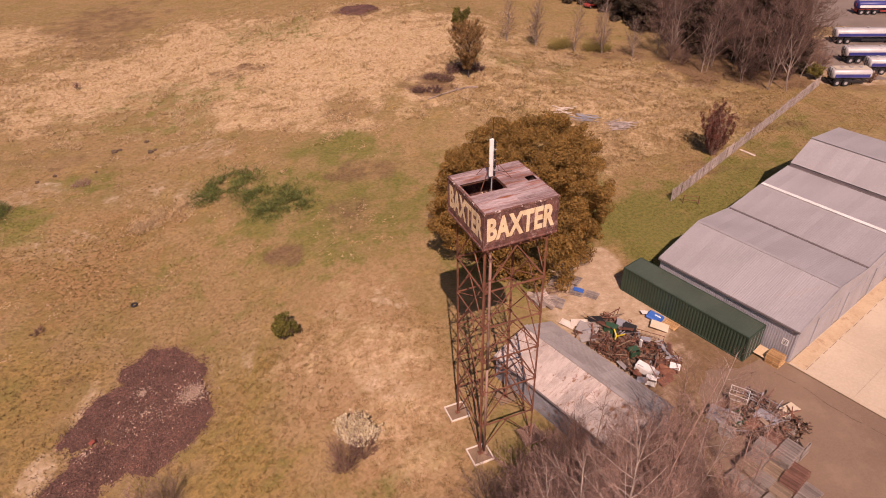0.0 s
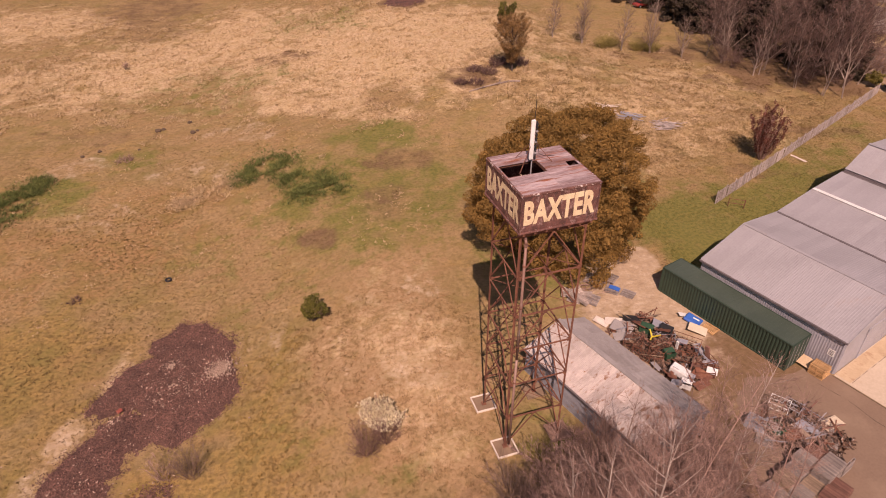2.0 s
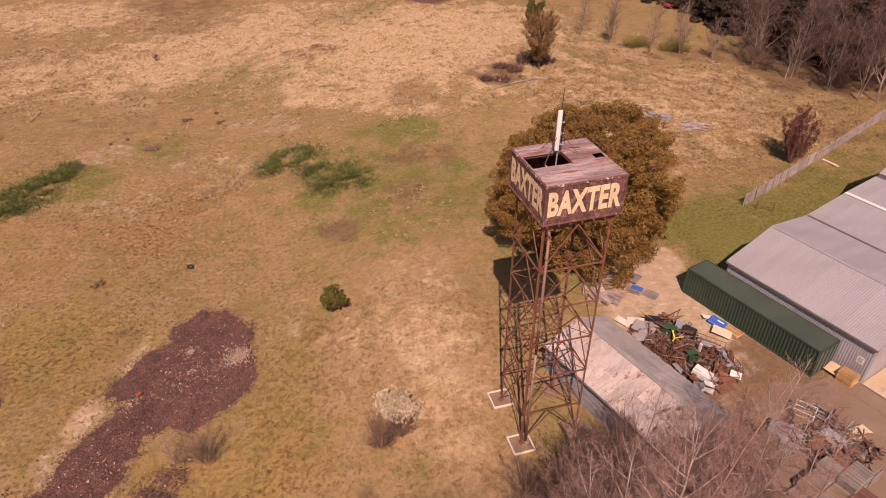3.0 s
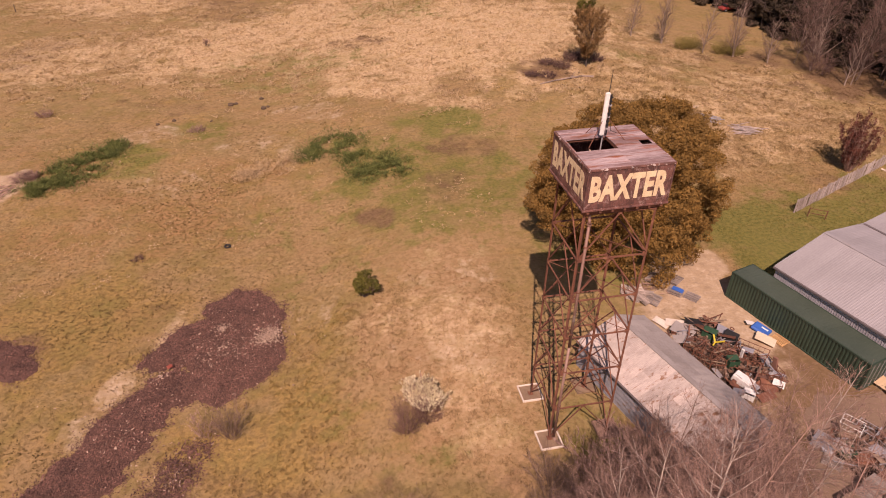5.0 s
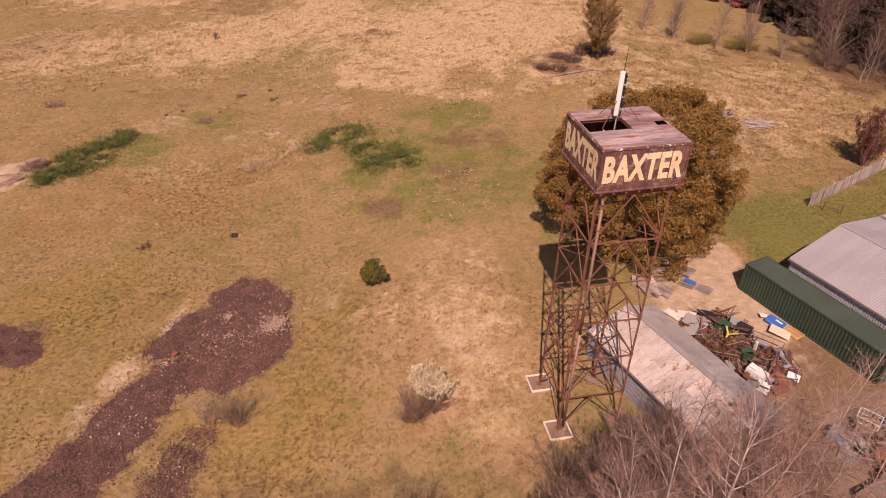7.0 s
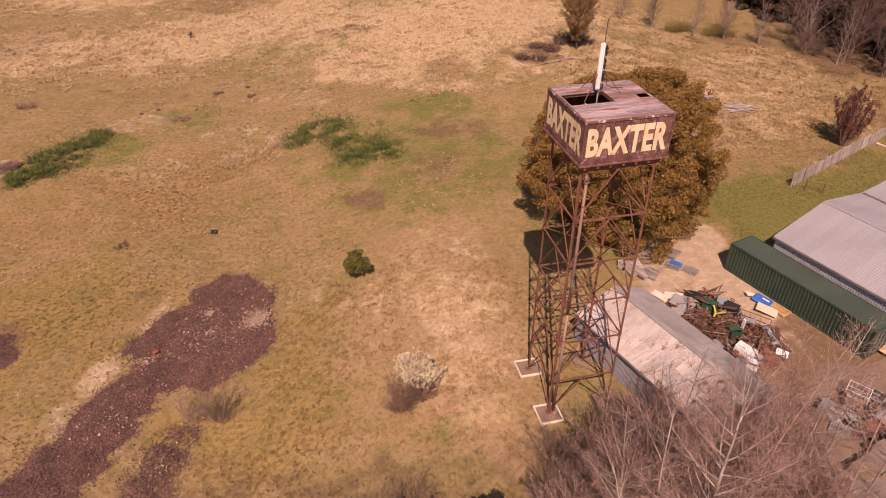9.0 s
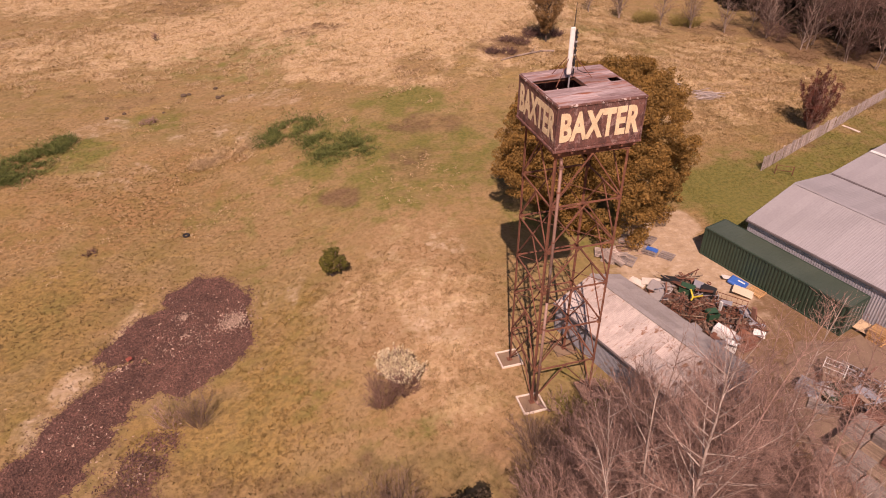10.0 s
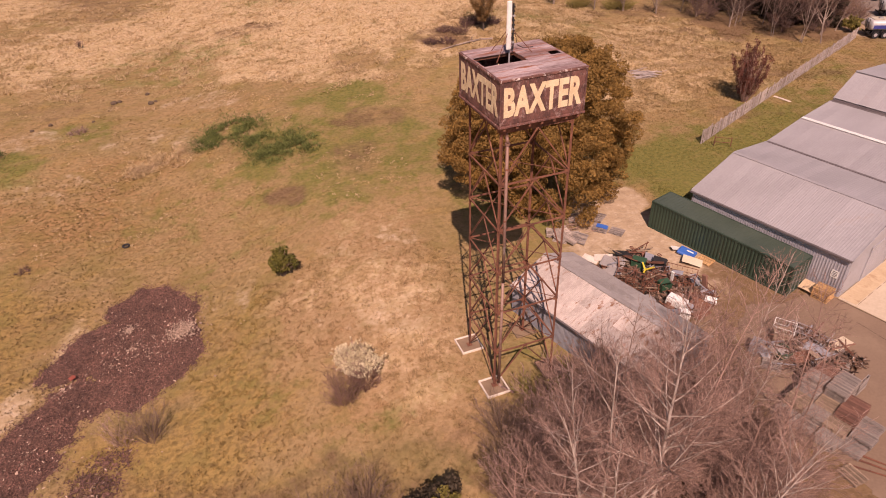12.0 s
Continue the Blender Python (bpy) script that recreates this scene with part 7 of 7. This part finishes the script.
for k, (x, y) in enumerate(((-73.4, 124.6), (-80.3, 129.5))):
    ob = part("fence_post", Build().tube((0, 0, -0.2), (0.05, 0, 1.5), 0.09, 0.07, 7), DARKBARK)
    ob.matrix_basis = pose(x, y, gz(x, y))
    tagged(ob, "dark timber fence post in long grass", "fence post", "paddock fence posts")
tyre = Build()
torus(tyre, 0.26, 0.1, 18, 8, 0.1)
ob = part("discarded_tyre", tyre, BLACK, None, "", True)
ob.matrix_basis = pose(-23.5, 31.4, gz(-23.5, 31.4))
tagged(ob, "old black tyre lying in the paddock", "tyre")


def wheel(parent, x, y, r):
    w = part("wheel", Build().tube((x, y - 0.14, r), (x, y + 0.14, r), r, None, 16), BLACK, parent, "black tyre")
    part("rim", Build().tube((x, y - 0.15, r), (x, y + 0.15, r), r * 0.5, None, 12), GREYMETAL, w, "pale steel wheel rim")


def tanker(x, y, turn, length, body, stripe, chassis, label, axles=3):
    t = thing("tanker_trailer", pose(x, y, 0.04, 0, 0, turn), label, "tanker", "parked tankers")
    b = Build()
    n, w, h = 18, 1.15, 0.74
    ring = [(math.copysign(abs(math.cos(6.2832 * k / n)) ** 0.6, math.cos(6.2832 * k / n)) * w, math.copysign(abs(math.sin(6.2832 * k / n)) ** 0.6, math.sin(6.2832 * k / n)) * h) for k in range(n)]
    xs = [(0.0, 0.86), (0.18, 1.0), (length - 0.18, 1.0), (length, 0.86)]
    v = [(xx, yy * s, 1.8 + zz * s) for xx, s in xs for yy, zz in ring]
    f = [tuple(range(n)), tuple(range(3 * n, 4 * n))] + [(k * n + j, k * n + (j + 1) % n, (k + 1) * n + (j + 1) % n, (k + 1) * n + j) for k in range(3) for j in range(n)]
    tank = part("tank", b.add(v, f), body, t, "", True)
    for s in (-1, 1):
        part("stripe", Build().box((length / 2, s * 1.15, 1.62), (length - 0.6, 0.03, 0.5)), stripe, tank, "coloured side stripe")
    part("walkway", Build().box((length / 2, 0, 2.57), (length - 0.6, 1.5 if length < 8 else 0.6, 0.08)), CREAMBODY if length < 8 else GREYMETAL, tank)
    part("rear_ladder", Build().bar((-0.06, 0.3, 1.0), (-0.06, 0.3, 2.55), 0.05).bar((-0.06, -0.3, 1.0), (-0.06, -0.3, 2.55), 0.05).bar((-0.06, -0.3, 2.0), (-0.06, 0.3, 2.0), 0.05), chassis, t)
    for s in (-1, 1):
        part("side_guard", Build().box((length * 0.62, s * 1.1, 0.75), (length * 0.45, 0.06, 0.35)), chassis, t)
    for k in range(3):
        part("hatch", Build().tube((1.5 + k * (length - 3) / 2, 0, 2.5), (1.5 + k * (length - 3) / 2, 0, 2.72), 0.3, None, 12), GREYMETAL, tank)
    part("chassis", Build().box((length / 2, 0, 0.98), (length - 0.2, 0.9, 0.24)), chassis, t)
    part("bumper", Build().box((-0.1, 0, 0.7), (0.12, 2.3, 0.2)), chassis, t)
    for k in range(axles):
        for s in (-1, 1):
            wheel(t, 0.9 + k * 1.3, s * 1.05, 0.5)
        part("mudguard", Build().box((0.9 + k * 1.3, 0, 1.06), (1.1, 2.35, 0.05)), chassis, t)
    part("landing_leg", Build().box((length - 2.4, 0.6, 0.5), (0.14, 0.14, 1.0)).box((length - 2.4, -0.6, 0.5), (0.14, 0.14, 1.0)), chassis, t)
    return t


NAVY = surface("blue_stripe_paint", (0.045, 0.055, 0.24), (0.035, 0.04, 0.18), None, 0.4)
CREAMBODY = surface("cream_tank_paint", (0.56, 0.48, 0.37), (0.46, 0.39, 0.30), None, 0.5)
REDPAINT = surface("red_chassis_paint", (0.36, 0.05, 0.04), (0.26, 0.035, 0.03), None, 0.5)
SILVER = surface("white_tank_paint", (0.58, 0.56, 0.56), (0.46, 0.44, 0.44), (0.40, 0.36, 0.33), 0.45, 0.1, 0.7, 6.0, None, (0.58, 0.72))
T = -23.6
tanker(78.2, 43.4, T, 5.8, SILVER, NAVY, BLACK, "cream tanker truck with dark blue stripes", 2)
tanker(88.6, 50.2, T, 11.5, SILVER, NAVY, BLACK, "white tanker trailer with a blue band", 2)
tanker(87.4, 44.8, T, 11.5, SILVER, NAVY, BLACK, "white tanker trailer with a broad blue band", 2)
tanker(95.6, 58.6, T, 11.5, SILVER, NAVY, BLACK, "parked white and blue tanker trailer", 2)
tanker(115.0, 71.0, T, 11.5, NAVY, WHITE, REDPAINT, "blue tanker trailer on a red chassis", 3)
shrub("green_bush", 54, 78.2, 45.6, 2.0, 1.4, LEAF_LIME, "yellow-green bush at the fence end", 4000, 0.1, 0.0, "bush", 8)
shrub("bare_bush", 55, 84.5, 41.2, 1.8, 1.3, LEAF_BROWN, "leafless brown bush beside the tanker", 400, 0.06, 0.1, "bush", 20, TWIG)


def small_car(x, y, turn, label):
    t = thing("red_car", pose(x, y, gz(x, y), 0, 0, turn), label, "car")
    part("body", Build().box((0, 0, 0.62), (4.1, 1.65, 0.55), None, 0, 0.14), REDPAINT, t)
    part("cabin", Build().box((-0.15, 0, 1.12), (2.1, 1.45, 0.5), None, 0, 0.16), BLACK, t, "dark glazed cabin")
    part("roof", Build().box((-0.15, 0, 1.38), (1.5, 1.3, 0.05), None, 0, 0.02), REDPAINT, t)
    for x1 in (-1.25, 1.3):
        for s in (-1, 1):
            wheel(t, x1, s * 0.75, 0.31)


small_car(70.0, 98.0, 10, "small red car parked at the wood's edge")

shrub("bare_bush", 140, 82, 48.5, 3.2, 2.0, LEAF_BROWN, "tangled leafless brown bush at the wood's edge", 300, 0.08, 0.1, "bush", 18, WOODTWIG)
shrub("bare_bush", 141, 84, 52, 3.6, 2.0, LEAF_BROWN, "tangled leafless brown bush at the wood's edge", 300, 0.08, 0.1, "bush", 18, WOODTWIG)
shrub("bare_bush", 142, 86.5, 55, 3.2, 2.0, LEAF_BROWN, "tangled leafless brown bush at the wood's edge", 300, 0.08, 0.1, "bush", 18, WOODTWIG)
shrub("bare_bush", 143, 88, 59, 3.4, 2.0, LEAF_BROWN, "tangled leafless brown bush at the wood's edge", 300, 0.08, 0.1, "bush", 18, WOODTWIG)
shrub("bare_bush", 144, 80.5, 50, 3.0, 2.0, LEAF_BROWN, "tangled leafless brown bush at the wood's edge", 300, 0.08, 0.1, "bush", 18, WOODTWIG)
shrub("bare_bush", 145, 91, 63, 3.5, 2.0, LEAF_BROWN, "tangled leafless brown bush at the wood's edge", 300, 0.08, 0.1, "bush", 18, WOODTWIG)

REDCLOTH = surface("faded_red_cloth", (0.30, 0.07, 0.045), (0.2, 0.05, 0.035))
pile_of_poles(16.2, -12.9, 3, 0.4, -40, RUST, "rusty steel rod lying by the scrub", 12)
sheet("red_cloth", -26.5, 14.5, gz(-26.5, 14.5) + 0.3, (0.42, 0.36), (4, -6), 30, REDCLOTH, "crumpled red cloth lying on the mulch", "cloth")
